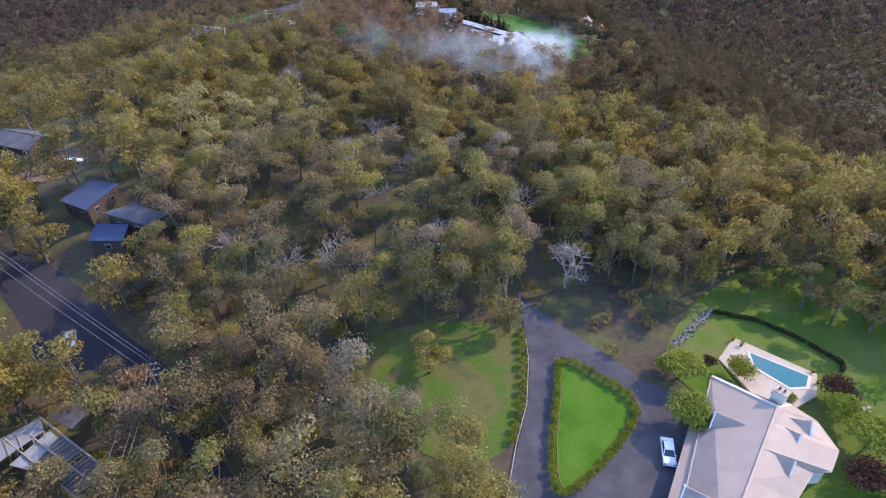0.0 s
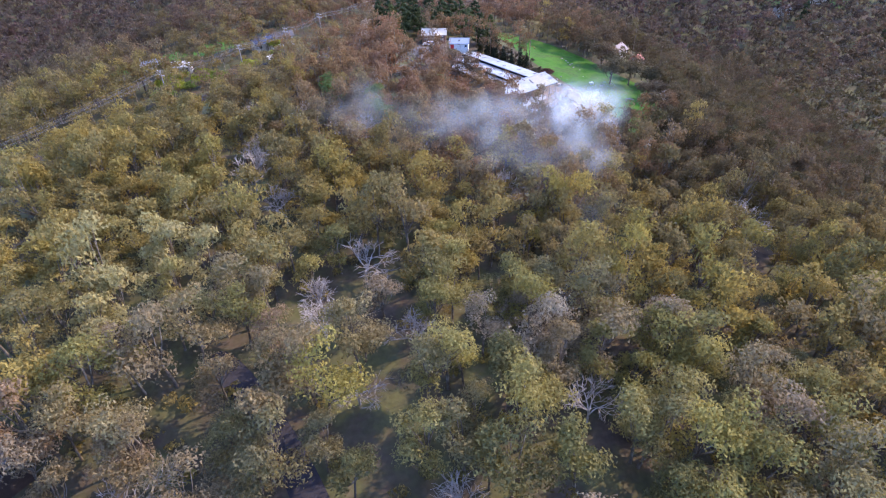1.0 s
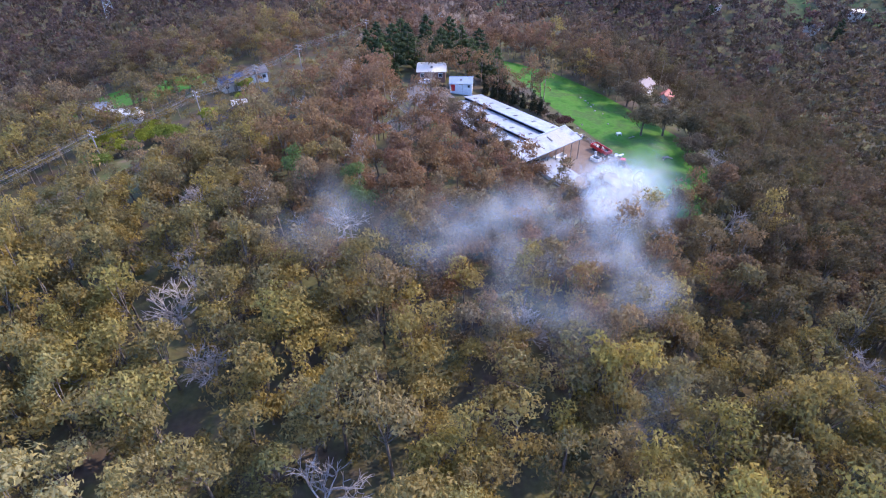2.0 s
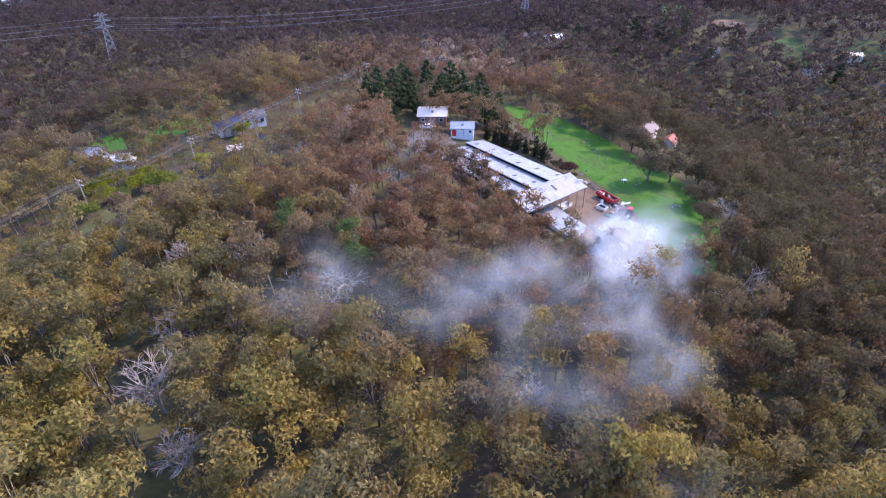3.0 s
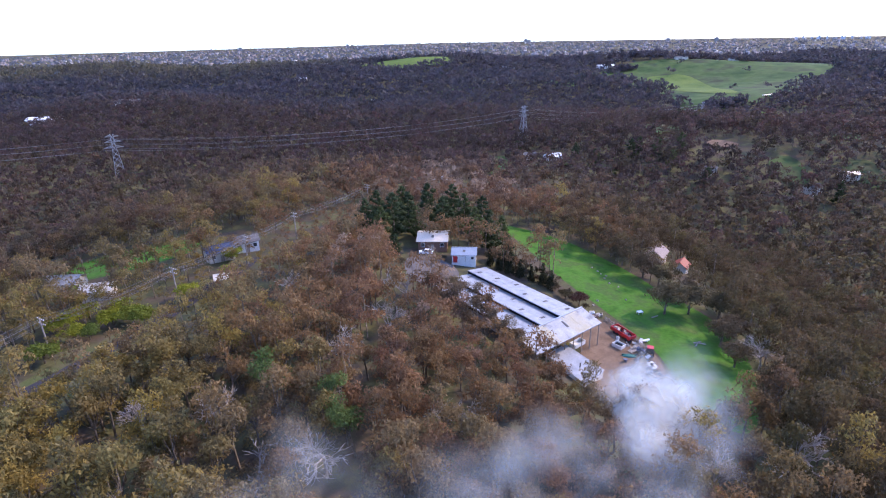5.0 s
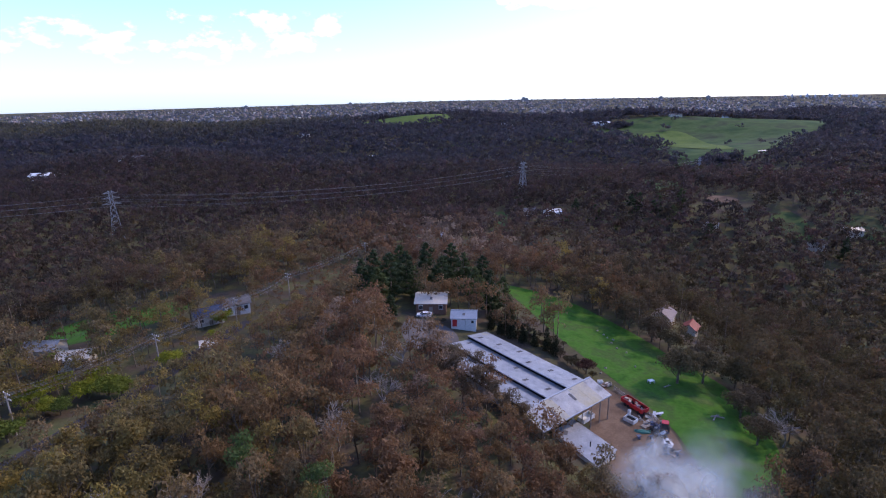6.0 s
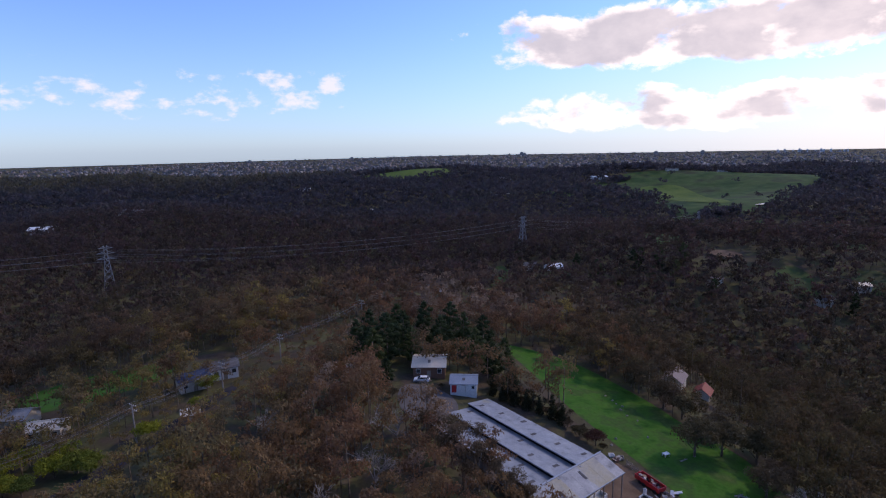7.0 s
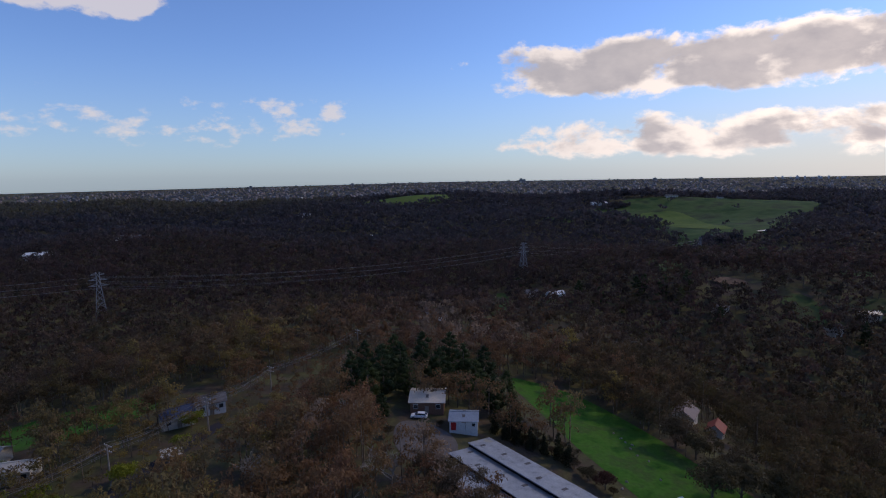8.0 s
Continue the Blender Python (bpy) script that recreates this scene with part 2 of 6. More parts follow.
M_STAIN = surface("stained_iron", [(0.21, 0.2, 0.18), (0.3, 0.28, 0.22), (0.28, 0.24, 0.14)], 0.5, 0.6, 0.1, 0.1, 5.0)
M_GARAGE_ROOF = surface("blue_grey_iron", [(0.2, 0.23, 0.26), (0.28, 0.31, 0.34)], 0.6, 0.5, 0.1, 0.1, 6.0)
M_RIB = plain("iron_ribs", (0.34, 0.35, 0.36), 0.45, 0.35)
M_RUST = surface("rusty_iron", [(0.2, 0.11, 0.07), (0.3, 0.19, 0.13), (0.34, 0.28, 0.24)], 0.8, 0.8, 0.2)
M_BLUE_ROOF = plain("dark_blue_roof", (0.03, 0.045, 0.09), 0.7)
M_GREY_ROOF = surface("grey_roof", [(0.07, 0.067, 0.07), (0.14, 0.13, 0.125)], 0.4, 0.88)
M_DARK = plain("dark_inside", (0.02, 0.02, 0.022), 0.9)
M_BRICK = plain("brown_brick", (0.2, 0.11, 0.075), 0.9)
M_RED_ROOF = plain("red_roof", (0.26, 0.06, 0.036), 0.7)
M_RED_PAINT = plain("red_paint", (0.45, 0.025, 0.025), 0.4)
M_GREEN_PAINT = plain("green_paint", (0.03, 0.16, 0.12), 0.5)
M_WOOD = surface("grey_timber", [(0.22, 0.18, 0.14), (0.36, 0.31, 0.26)], 2.0, 0.9)
M_POLE = surface("pole_timber", [(0.2, 0.17, 0.14), (0.34, 0.3, 0.26)], 2.0, 0.9)
# city towers: haze is mixed into the paint as pale blue-grey
M_SKYLINE = plain("hazed_towers", (0.42, 0.45, 0.5), 0.8)
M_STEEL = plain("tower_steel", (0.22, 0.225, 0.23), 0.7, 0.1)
# muted grey that stands for haze on the plain's buildings; also window frames
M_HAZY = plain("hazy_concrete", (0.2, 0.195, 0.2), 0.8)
M_DARK_WALL = plain("dark_stained_timber", (0.075, 0.055, 0.045), 0.85)
M_ROOFS = plain("far_roofs", (0.22, 0.17, 0.15), 0.8)
M_WIRE = plain("wire", (0.17, 0.17, 0.175), 0.7)
M_STONE = surface("wall_stone", [(0.2, 0.175, 0.14), (0.33, 0.3, 0.25)], 2.0, 0.9)
M_RUBBER = plain("rubber", (0.02, 0.02, 0.02), 0.8)
M_CAR_WHITE = plain("white_car_paint", (0.75, 0.76, 0.77), 0.25)
M_CAR_SILVER = plain("silver_car_paint", (0.5, 0.53, 0.56), 0.3, 0.3)


def glass(name, colour, rough):
    m, t = material(name)
    sh = node(t, "ShaderNodeBsdfPrincipled", {"Base Color": (*colour, 1), "Roughness": rough, "IOR": 1.45, "Specular IOR Level": 0.8})
    finish(t, sh.outputs[0])
    return m


M_GLASS = glass("window_glass", (0.03, 0.035, 0.04), 0.05)


def water(name, colour):
    m, t = material(name)
    where = node(t, "ShaderNodeNewGeometry").outputs["Position"]
    w = node(t, "ShaderNodeTexNoise", {"Vector": where, "Scale": 3.0, "Detail": 3.0}).outputs["Fac"]
    relief = node(t, "ShaderNodeBump", {"Height": w, "Strength": 0.15, "Distance": 0.05}).outputs[0]
    base = ramp(t, w, [(0.3, colour), (0.7, tuple(min(1, c * 1.3) for c in colour))])
    finish(t, node(t, "ShaderNodeBsdfPrincipled", {"Base Color": base, "Roughness": 0.06, "Normal": relief}).outputs[0])
    return m


M_POOL = water("pool_water", (0.01, 0.1, 0.1))
M_POND = water("pond_water", (0.1, 0.12, 0.12))
m_s, t_s = material("smoke_veil")
where_s = node(t_s, "ShaderNodeNewGeometry").outputs["Position"]
big_s = node(t_s, "ShaderNodeTexNoise", {"Vector": where_s, "Scale": 0.26, "Detail": 6.0, "Roughness": 0.55, "Distortion": 0.9}).outputs["Fac"]
fade_s = node(t_s, "ShaderNodeAttribute", attribute_name="tint").outputs["Fac"]
dens_s = maths(t_s, "MULTIPLY", smooth(t_s, big_s, 0.26, 0.6), fade_s, True)
dif_s = node(t_s, "ShaderNodeBsdfDiffuse", {"Color": (0.84, 0.81, 0.72, 1)})
tra_s = node(t_s, "ShaderNodeBsdfTranslucent", {"Color": (0.84, 0.81, 0.72, 1)})
veil = node(t_s, "ShaderNodeMixShader", {0: 0.5, 1: dif_s.outputs[0], 2: tra_s.outputs[0]})
finish(t_s, node(t_s, "ShaderNodeMixShader", {0: dens_s, 1: node(t_s, "ShaderNodeBsdfTransparent").outputs[0], 2: veil.outputs[0]}).outputs[0])
M_VEIL = m_s

# ---- mesh helpers ----


def part(name, bm, mat, parent=None, label=""):
    me = bpy.data.meshes.new(name)
    bm.normal_update()
    bm.to_mesh(me)
    bm.free()
    me.materials.append(mat)
    ob = new(name, me)
    if parent is not None:
        ob.parent = parent
    if label:
        ob["label"] = label
    return ob


def raw(name, verts, faces, mat, tint=None, parent=None, smoothed=False):
    """A mesh straight from arrays; faces is an (n, 3) array of triangles."""
    me = bpy.data.meshes.new(name)
    verts, faces = np.asarray(verts, np.float32), np.asarray(faces, np.int32)
    n = len(faces)
    me.vertices.add(len(verts))
    me.vertices.foreach_set("co", verts.ravel())
    me.loops.add(n * 3)
    me.loops.foreach_set("vertex_index", faces.ravel())
    me.polygons.add(n)
    me.polygons.foreach_set("loop_start", np.arange(n, dtype=np.int32) * 3)
    me.update(calc_edges=True)
    if smoothed:
        me.polygons.foreach_set("use_smooth", np.ones(n, bool))
    if tint is not None and np.ndim(tint) == 2:
        rgba = np.concatenate([tint, np.ones((len(tint), 1))], 1).astype(np.float32)
        me.attributes.new("leaf_colour", "FLOAT_COLOR", "POINT").data.foreach_set("color", rgba.ravel())
    elif tint is not None:
        me.attributes.new("tint", "FLOAT", "POINT").data.foreach_set("value", np.asarray(tint, np.float32))
    me.materials.append(mat)
    ob = new(name, me)
    if parent is not None:
        ob.parent = parent
    return ob


def empty(name, m=None):
    ob = new(name)
    ob.matrix_basis = m or Matrix.Identity(4)
    return ob


def box(bm, x0, x1, y0, y1, z0, z1, m=None):
    """A box, its top and bottom given by their bounds."""
    vs = [bm.verts.new((x, y, z)) for z in (z0, z1) for y in (y0, y1) for x in (x0, x1)]
    for f in ((0, 2, 3, 1), (4, 5, 7, 6), (0, 1, 5, 4), (2, 6, 7, 3), (0, 4, 6, 2), (1, 3, 7, 5)):
        bm.faces.new([vs[i] for i in f])
    if m is not None:
        bmesh.ops.transform(bm, matrix=m, verts=vs)
    return vs


def one_box(name, bounds, mat, parent, m=None, bevel=0.0, label=""):
    bm = bmesh.new()
    box(bm, *bounds, m)
    if bevel:
        bmesh.ops.bevel(bm, geom=bm.edges[:], offset=bevel, segments=1, affect="EDGES", profile=0.5)
    return part(name, bm, mat, parent, label)


def slab(bm, corners, thick):
    """A plate: a loop of corners and the same loop below it."""
    top = [bm.verts.new(c) for c in corners]
    low = [bm.verts.new((c[0], c[1], c[2] - thick)) for c in corners]
    bm.faces.new(top)
    bm.faces.new(low[::-1])
    n = len(corners)
    for i in range(n):
        bm.faces.new((top[i], low[i], low[(i + 1) % n], top[(i + 1) % n]))
    bmesh.ops.recalc_face_normals(bm, faces=bm.faces[:])


def one_slab(name, corners, thick, mat, parent, label=""):
    bm = bmesh.new()
    slab(bm, corners, thick)
    return part(name, bm, mat, parent, label)


def tube(bm, a, b, ra, rb, sides=6):
    """A tapered rod between two points."""
    a, b = Vector(a), Vector(b)
    q = (b - a).to_track_quat("Z", "Y")
    rings = []
    for c, r in ((a, ra), (b, rb)):
        rings.append([bm.verts.new(c + q @ Vector((r * math.cos(k * 2 * math.pi / sides), r * math.sin(k * 2 * math.pi / sides), 0))) for k in range(sides)])
    for k in range(sides):
        bm.faces.new((rings[0][k], rings[0][(k + 1) % sides], rings[1][(k + 1) % sides], rings[1][k]))
    bm.faces.new(rings[0][::-1])
    bm.faces.new(rings[1])


def one_tube(name, a, b, ra, rb, mat, parent, sides=6, label=""):
    bm = bmesh.new()
    tube(bm, a, b, ra, rb, sides)
    return part(name, bm, mat, parent, label)


# ---- the ground ----
ALONG = np.array([-400, -50, 0, 40, 90, 120, 150, 200, 225, 260, 300, 345, 400, 550, 700, 850, 1000, 1200, 1320, 1500, 1750, 2200, 6000], float)
RISE = np.array([6, 8, 10, 10, 14, 14.5, 13.6, 12.6, 11.4, 8.3, 3.6, -2.2, -8, -20, -27, -26, -21, -11, -8, -13, -20, -18, -13], float)


def step(lo, hi, v):
    s = np.clip((v - lo) / (hi - lo), 0, 1)
    return s * s * (3 - 2 * s)


def ground(x, y):
    """The height of the ground, for numbers or arrays."""
    x, y = np.asarray(x, float), np.asarray(y, float)
    z = sum(np.interp(y + d, ALONG, RISE) for d in (-14, -7, 0, 7, 14)) / 5
    near = step(420, 260, y)
    z = z - (6.5 * step(-12, 40, x) + 20 * step(42, 105, x)) * step(48, 110, y) * near            # the spur falls away to the right
    z = z - 13 * step(-62, -150, x) * step(60, 120, y) * near         # and, less steeply, to the left
    z = z - 5.5 * np.exp(-((x + 42) / 26) ** 2 - ((y - 34) / 22) ** 2)  # the old road lies in a dip
    z = z + 3.5 * np.exp(-((x + 55) / 22) ** 2 - ((y - 76) / 18) ** 2)
    z = z - 1.3 * np.exp(-((x - 8) / 10) ** 2 - ((y - 184) / 10) ** 2) - 0.8 * np.exp(-((x - 20) / 8) ** 2 - ((y - 168) / 9) ** 2)
    z = z + 17 * np.exp(-((x + 290) / 230) ** 2 - ((y - 640) / 210) ** 2)
    z = z + 9 * np.exp(-((x - 330) / 190) ** 2 - ((y - 1290) / 130) ** 2) + 5 * np.exp(-((x + 30) / 140) ** 2 - ((y - 1330) / 120) ** 2)
    z = z + 17 * np.exp(-((x + 115) / 130) ** 2 - ((y - 1425) / 75) ** 2)
    z = z + 14 * np.exp(-((x - 720) / 210) ** 2 - ((y - 960) / 190) ** 2)
    far = step(1500, 2600, np.hypot(x, y))
    z = z + far * (0.0098 * np.minimum(x, 0) - 0.0026 * np.maximum(x, 0))
    wild = step(240, 420, np.hypot(x, y - 60))
    z = z + wild * (1 - far) * (5.0 * np.sin(x / 66 + 1.3 * np.sin(y / 97)) + 5.0 * np.sin(y / 71 + x / 150))
    return z + 0.25 * np.sin(x / 7.3 + 2) * np.sin(y / 8.9)


def gz(x, y):
    return float(ground(x, y))


def graded(reach, fine, first, growth):
    """Grid lines: even near the middle, ever wider outwards."""
    out, d, v = [], first, fine
    while v < reach:
        out.append(v)
        v += d
        d *= growth
    return np.array(out + [reach])


half = graded(4950, 132, 5, 1.06)
gx = np.concatenate([-half[::-1], np.arange(-128, 129, 4.0), half])
hy = graded(4950, 268, 5, 1.055)
gy = np.concatenate([-graded(900, 24, 8, 1.3)[::-1], np.arange(-20, 265, 4.0), hy])
GX, GY = np.meshgrid(gx, gy)
verts = np.stack([GX, GY, ground(GX, GY)], -1).reshape(-1, 3)
i, j = np.meshgrid(np.arange(len(gx) - 1), np.arange(len(gy) - 1))
a = (j * len(gx) + i).ravel()
w = len(gx)
tagged(raw("ground", verts, np.concatenate([np.stack([a, a + 1, a + w + 1], -1), np.stack([a, a + w + 1, a + w], -1)]), M_FLOOR),
       "dry forest floor of litter and thin grass", "ground", kind="structure")


def inside(poly, x, y):
    """Which of the points lie in a polygon."""
    x, y = np.asarray(x, float), np.asarray(y, float)
    hit = np.zeros(x.shape, bool)
    for (x0, y0), (x1, y1) in zip(poly, poly[1:] + poly[:1]):
        if y0 != y1:
            hit ^= ((y0 > y) != (y1 > y)) & (x < (x1 - x0) * (y - y0) / (y1 - y0) + x0)
    return hit


def rounded(poly, times=2):
    """Corners cut off again and again, so that an outline runs in curves."""
    for _ in range(times):
        poly = [((1 - f) * p[0] + f * q[0], (1 - f) * p[1] + f * q[1]) for p, q in zip(poly, poly[1:] + poly[:1]) for f in (0.25, 0.75)]
    return poly


def patch(name, poly, mat, lift, label, category, cell=4.0, kind="structure"):
    """A sheet that lies on the ground inside an outline."""
    bm = bmesh.new()
    bm.faces.new([bm.verts.new((x, y, 0)) for x, y in poly])
    xs, ys = [p[0] for p in poly], [p[1] for p in poly]
    for axis, lo, hi in ((0, min(xs), max(xs)), (1, min(ys), max(ys))):
        v = math.ceil(lo / cell) * cell
        while v < hi:
            co, no = [0, 0, 0], [0, 0, 0]
            co[axis], no[axis] = v, 1
            bmesh.ops.bisect_plane(bm, geom=bm.verts[:] + bm.edges[:] + bm.faces[:], plane_co=co, plane_no=no)
            v += cell
    bmesh.ops.triangulate(bm, faces=bm.faces[:])
    for v in bm.verts:
        v.co.z = gz(v.co.x, v.co.y) + lift
    for f in bm.faces:
        if f.normal.z < 0:
            f.normal_flip()
    return tagged(part(name, bm, mat), label, category, kind=kind)


DRIVE = rounded([(8.8, 56), (10.8, 52.0), (15.2, 46.7), (20.1, 41.7), (21.9, 38.9), (24.5, 38.5), (26, 34), (20.5, 25), (19, 10), (3, 8), (5.3, 26.1), (6.9, 31.6), (8.6, 36.5), (9.7, 42.9), (9.6, 48)], 2)
ISLAND = rounded([(12.6, 42.2), (14.3, 42.2), (17, 39.6), (19.9, 37.2), (19.9, 34.6), (16.7, 30.8), (13.2, 27.8), (10.9, 26.2), (9.6, 26.6), (10.4, 32.2), (12.0, 38)], 2)
FRONT_LAWN = rounded([(8.9, 43), (9.0, 48.5), (0.5, 49.5), (-7.4, 49), (-13.5, 44), (-8.5, 37), (-2, 30), (5.6, 30), (7.9, 36.5)], 2)
BACK_LAWN = rounded([(24.5, 41), (27, 46), (33, 53), (44, 60), (60, 58), (66, 44), (62, 20), (34, 16), (28, 26), (30, 34)], 2)
OLD_ROAD = rounded([(-75, 67), (-61, 62.5), (-51, 57), (-44, 51), (-36, 46.5), (-29.5, 39), (-23, 31), (-20, 27.6), (-12, 15), (-17, 12), (-24, 27), (-26.5, 30.8), (-33, 38.7), (-40, 46), (-52, 45), (-56, 51), (-66, 59), (-77, 62)], 2)
PADDOCK = rounded([(13, 244), (17.5, 247), (30, 240.5), (39, 222), (44.5, 208), (47, 199), (55, 187), (54, 173), (48, 158), (43, 150), (39, 150), (36, 160), (36.5, 172), (33, 182), (29, 193), (23, 206), (18, 226)], 2)
YARD = rounded([(22, 180), (26.5, 186), (29, 183), (33.5, 178), (36, 170), (35, 163), (29, 156.5), (21, 157), (19, 163), (22, 170)], 2)
FARM_YARD = rounded([(-12, 208), (-4, 206), (0.5, 199), (-1, 191), (-6, 188), (-11, 193), (-13, 201)], 2)
RIDGE_ROAD = rounded([(-69, 147), (-64, 158), (-61, 168), (-57, 179), (-54, 192), (-51, 208), (-47.5, 208), (-50.5, 192), (-53.5, 178), (-57.8, 167), (-61, 157), (-66, 146)], 2)
VERGE = [(-71, 148), (-66, 158), (-64, 170), (-61, 176), (-54, 174), (-53, 164), (-56, 152), (-63, 142)]
TRACK = rounded([(68, 258), (79, 267.5), (91, 262.5), (94.5, 252), (88, 236), (80, 222), (77.5, 223), (85.5, 237), (91.5, 252), (89.5, 259.5), (79, 264.5), (70, 256)], 2)
SIDE_PATH = rounded([(-30, 79), (-21, 71), (-16, 63), (-12.5, 58), (-10.5, 60), (-14, 66), (-20, 74), (-28, 82)], 2)
ROAD_CLEAR = [(-75, 66), (-61, 61), (-51, 55.5), (-44, 49.5), (-36, 45.4), (-29.9, 38), (-23.6, 30), (-14, 14), (-16, 13), (-23.6, 27.4), (-27, 32), (-33.4, 39.5), (-41, 47), (-51, 47), (-55, 52), (-66, 60), (-76, 63)]
HOME_PADS = [[(-61, 67), (-59, 77), (-48, 75), (-39, 67), (-40, 60), (-52, 58)], [(-88, 100), (-68, 102), (-58, 90), (-57, 79), (-66, 74), (-80, 78), (-88, 88)],
             [(-51, 32), (-46, 40.5), (-39, 40), (-33, 29), (-45, 28)], [(53, 230), (66, 228), (68, 216), (60, 208), (54, 214)],
             [(-14, 214), (0, 214), (7, 203), (4, 193), (-4, 196), (-14, 203)], [(-5, 198), (7, 203), (28, 180), (27, 171), (25, 158), (17, 156), (9, 167)],
             [(-70, 230), (-56, 230), (-56, 212), (-70, 212)], [(-93, 200), (-80, 196), (-72, 190), (-70, 180), (-76, 178), (-84, 186)], [(30, 318), (46, 318), (46, 296), (30, 296)]]
LEFT_GREEN = rounded([(-104, 222), (-70, 226), (-66, 208), (-86, 198), (-112, 204)], 2)
PASTURES = [rounded(p, 2) for p in (
    [(284, 1197), (382, 1250), (480, 1245), (620, 1215), (760, 1180), (640, 1010), (508, 886), (430, 800), (398, 770), (352, 745), (320, 735), (280, 700), (254, 712), (285, 790), (292, 860), (300, 1012), (272, 1090)],
    [(-240, 1410), (-195, 1335), (-110, 1310), (0, 1305), (25, 1340), (0, 1435), (-100, 1455), (-200, 1445)],
    [(150, 1120), (215, 1135), (262, 1140), (270, 1090), (225, 1050), (180, 1070)], [(120, 1010), (165, 1030), (200, 960), (170, 900)], [(318, 676), (342, 704), (385, 640), (367, 619), (333, 635)],
    [(132, 455), (138, 505), (150, 540), (166, 500), (160, 465), (148, 448)], [(225, 415), (245, 440), (262, 425), (240, 408)], [(315, 690), (345, 720), (365, 700), (340, 680)],
    [(198, 345), (202, 372), (226, 378), (214, 346)], [(164, 350), (168, 380), (188, 386), (180, 350)], [(-30, 960), (60, 990), (70, 950), (-20, 920)],
    [(17, 352), (22, 425), (34, 436), (30, 376), (24, 352)], [(44, 384), (50, 404), (72, 400), (64, 384)])]
CORRIDOR = [(-160, 358), (-120, 379), (-60, 411), (-20, 431), (-16, 424), (-56, 402), (-116, 369), (-156, 349)]
CLEAR = [[(6, 206), (20, 203), (19, 226), (14, 240), (10, 225)], [(-62, 60), (-50, 58), (-36, 47), (-29, 39), (-31, 36), (-36, 40), (-44, 43), (-52, 43), (-60, 50)], [(-15, 189), (-8, 186.5), (-3, 189), (3, 199), (-2, 206), (-12, 212), (-16, 202)], DRIVE, ISLAND, FRONT_LAWN, ROAD_CLEAR, PADDOCK, YARD, FARM_YARD, RIDGE_ROAD, VERGE, TRACK, SIDE_PATH, LEFT_GREEN, [(12, 0), (20, 24), (24, 41), (30, 50), (42, 54), (53, 50), (58, 16), (40, -2)],
         [(7, 203), (16, 201), (27, 189), (34, 176), (40, 162), (40, 146), (30, 143), (22, 146), (17, 153), (11, 162), (5, 175), (-3, 187), (-12, 193), (-14, 203), (-6, 207)], [(20, 200), (30, 196), (42, 180), (40, 160), (30, 176)], [(144, 392), (148, 418), (156, 424), (168, 418), (174, 400), (158, 384)], CORRIDOR, [(-28, 217), (-13, 213), (-12, 219), (3, 219), (9, 209), (14, 216), (10, 240), (-8, 246), (-26, 232)]] + HOME_PADS

patch("driveway", DRIVE, M_ASPHALT, 0.06, "dark asphalt driveway and forecourt", "driveway")
patch("front_lawn", FRONT_LAWN, M_ROUGH, 0.05, "front lawn of uneven green and dry grass", "lawn")
patch("island_lawn", ISLAND, M_LAWN, 0.12, "mown green island lawn in the driveway", "lawn")
patch("back_lawn", BACK_LAWN, M_BACK, 0.05, "green lawn round the pool", "lawn")
patch("old_road", OLD_ROAD, M_ROAD, 0.06, "shaded dark road through the trees", "road")
patch("paddock", PADDOCK, M_PADDOCK, 0.05, "bright green sheep paddock", "paddock")
patch("yard", YARD, M_DIRT, 0.1, "bare brown dirt yard beside the long shed", "yard")
patch("farm_yard", FARM_YARD, M_GRAVEL, 0.06, "grey gravel yard by the farmhouse", "yard")
patch("ridge_road", RIDGE_ROAD, M_ROAD, 0.07, "narrow road along the ridge", "road")
patch("track", TRACK, M_DIRT, 0.08, "pale dirt track", "track")
patch("side_path", SIDE_PATH, M_ROAD, 0.07, "narrow shaded driveway among trees", "driveway")
patch("left_green", LEFT_GREEN, M_PADDOCK, 0.06, "small green clearing in the forest", "clearing")
for p in PASTURES:
    patch("pasture", p, M_PASTURE, 0.9, "green hill pasture", "pasture", 30.0)
patch("bright_pasture", rounded([(345, 1118), (385, 1135), (432, 1129), (425, 1010), (395, 900), (376, 815), (350, 850), (335, 965)], 2), M_SUNLIT_PASTURE, 1.5, "brighter green strip of the hill pasture, coloured as sunlit", "pasture", 30.0)
patch("bright_pasture", rounded([(-222, 1405), (-185, 1345), (-105, 1322), (-8, 1318), (8, 1345), (-12, 1425), (-100, 1443), (-190, 1433)], 2), M_SUNLIT_PASTURE, 1.5, "sunny green pasture on a far knoll", "pasture", 30.0)
patch("cleared_corridor", CORRIDOR, M_VERGE, 0.5, "cleared strip of dry scrub under the transmission line", "clearing", 20.0)
patch("dirt_clearing", rounded([(-82, 90), (-76, 98), (-64, 98), (-60, 86), (-64, 80), (-72, 80)], 2), M_DIRT, 0.06, "bare brown ground strewn with rubble by the timber house", "clearing")
patch("grass_verge", rounded([(-71, 148), (-66, 159), (-62.5, 169), (-60, 176), (-55, 174), (-53, 166), (-56, 154), (-62, 142)], 2), M_VERGE, 0.045, "grassy verge sloping beside the ridge road", "verge")

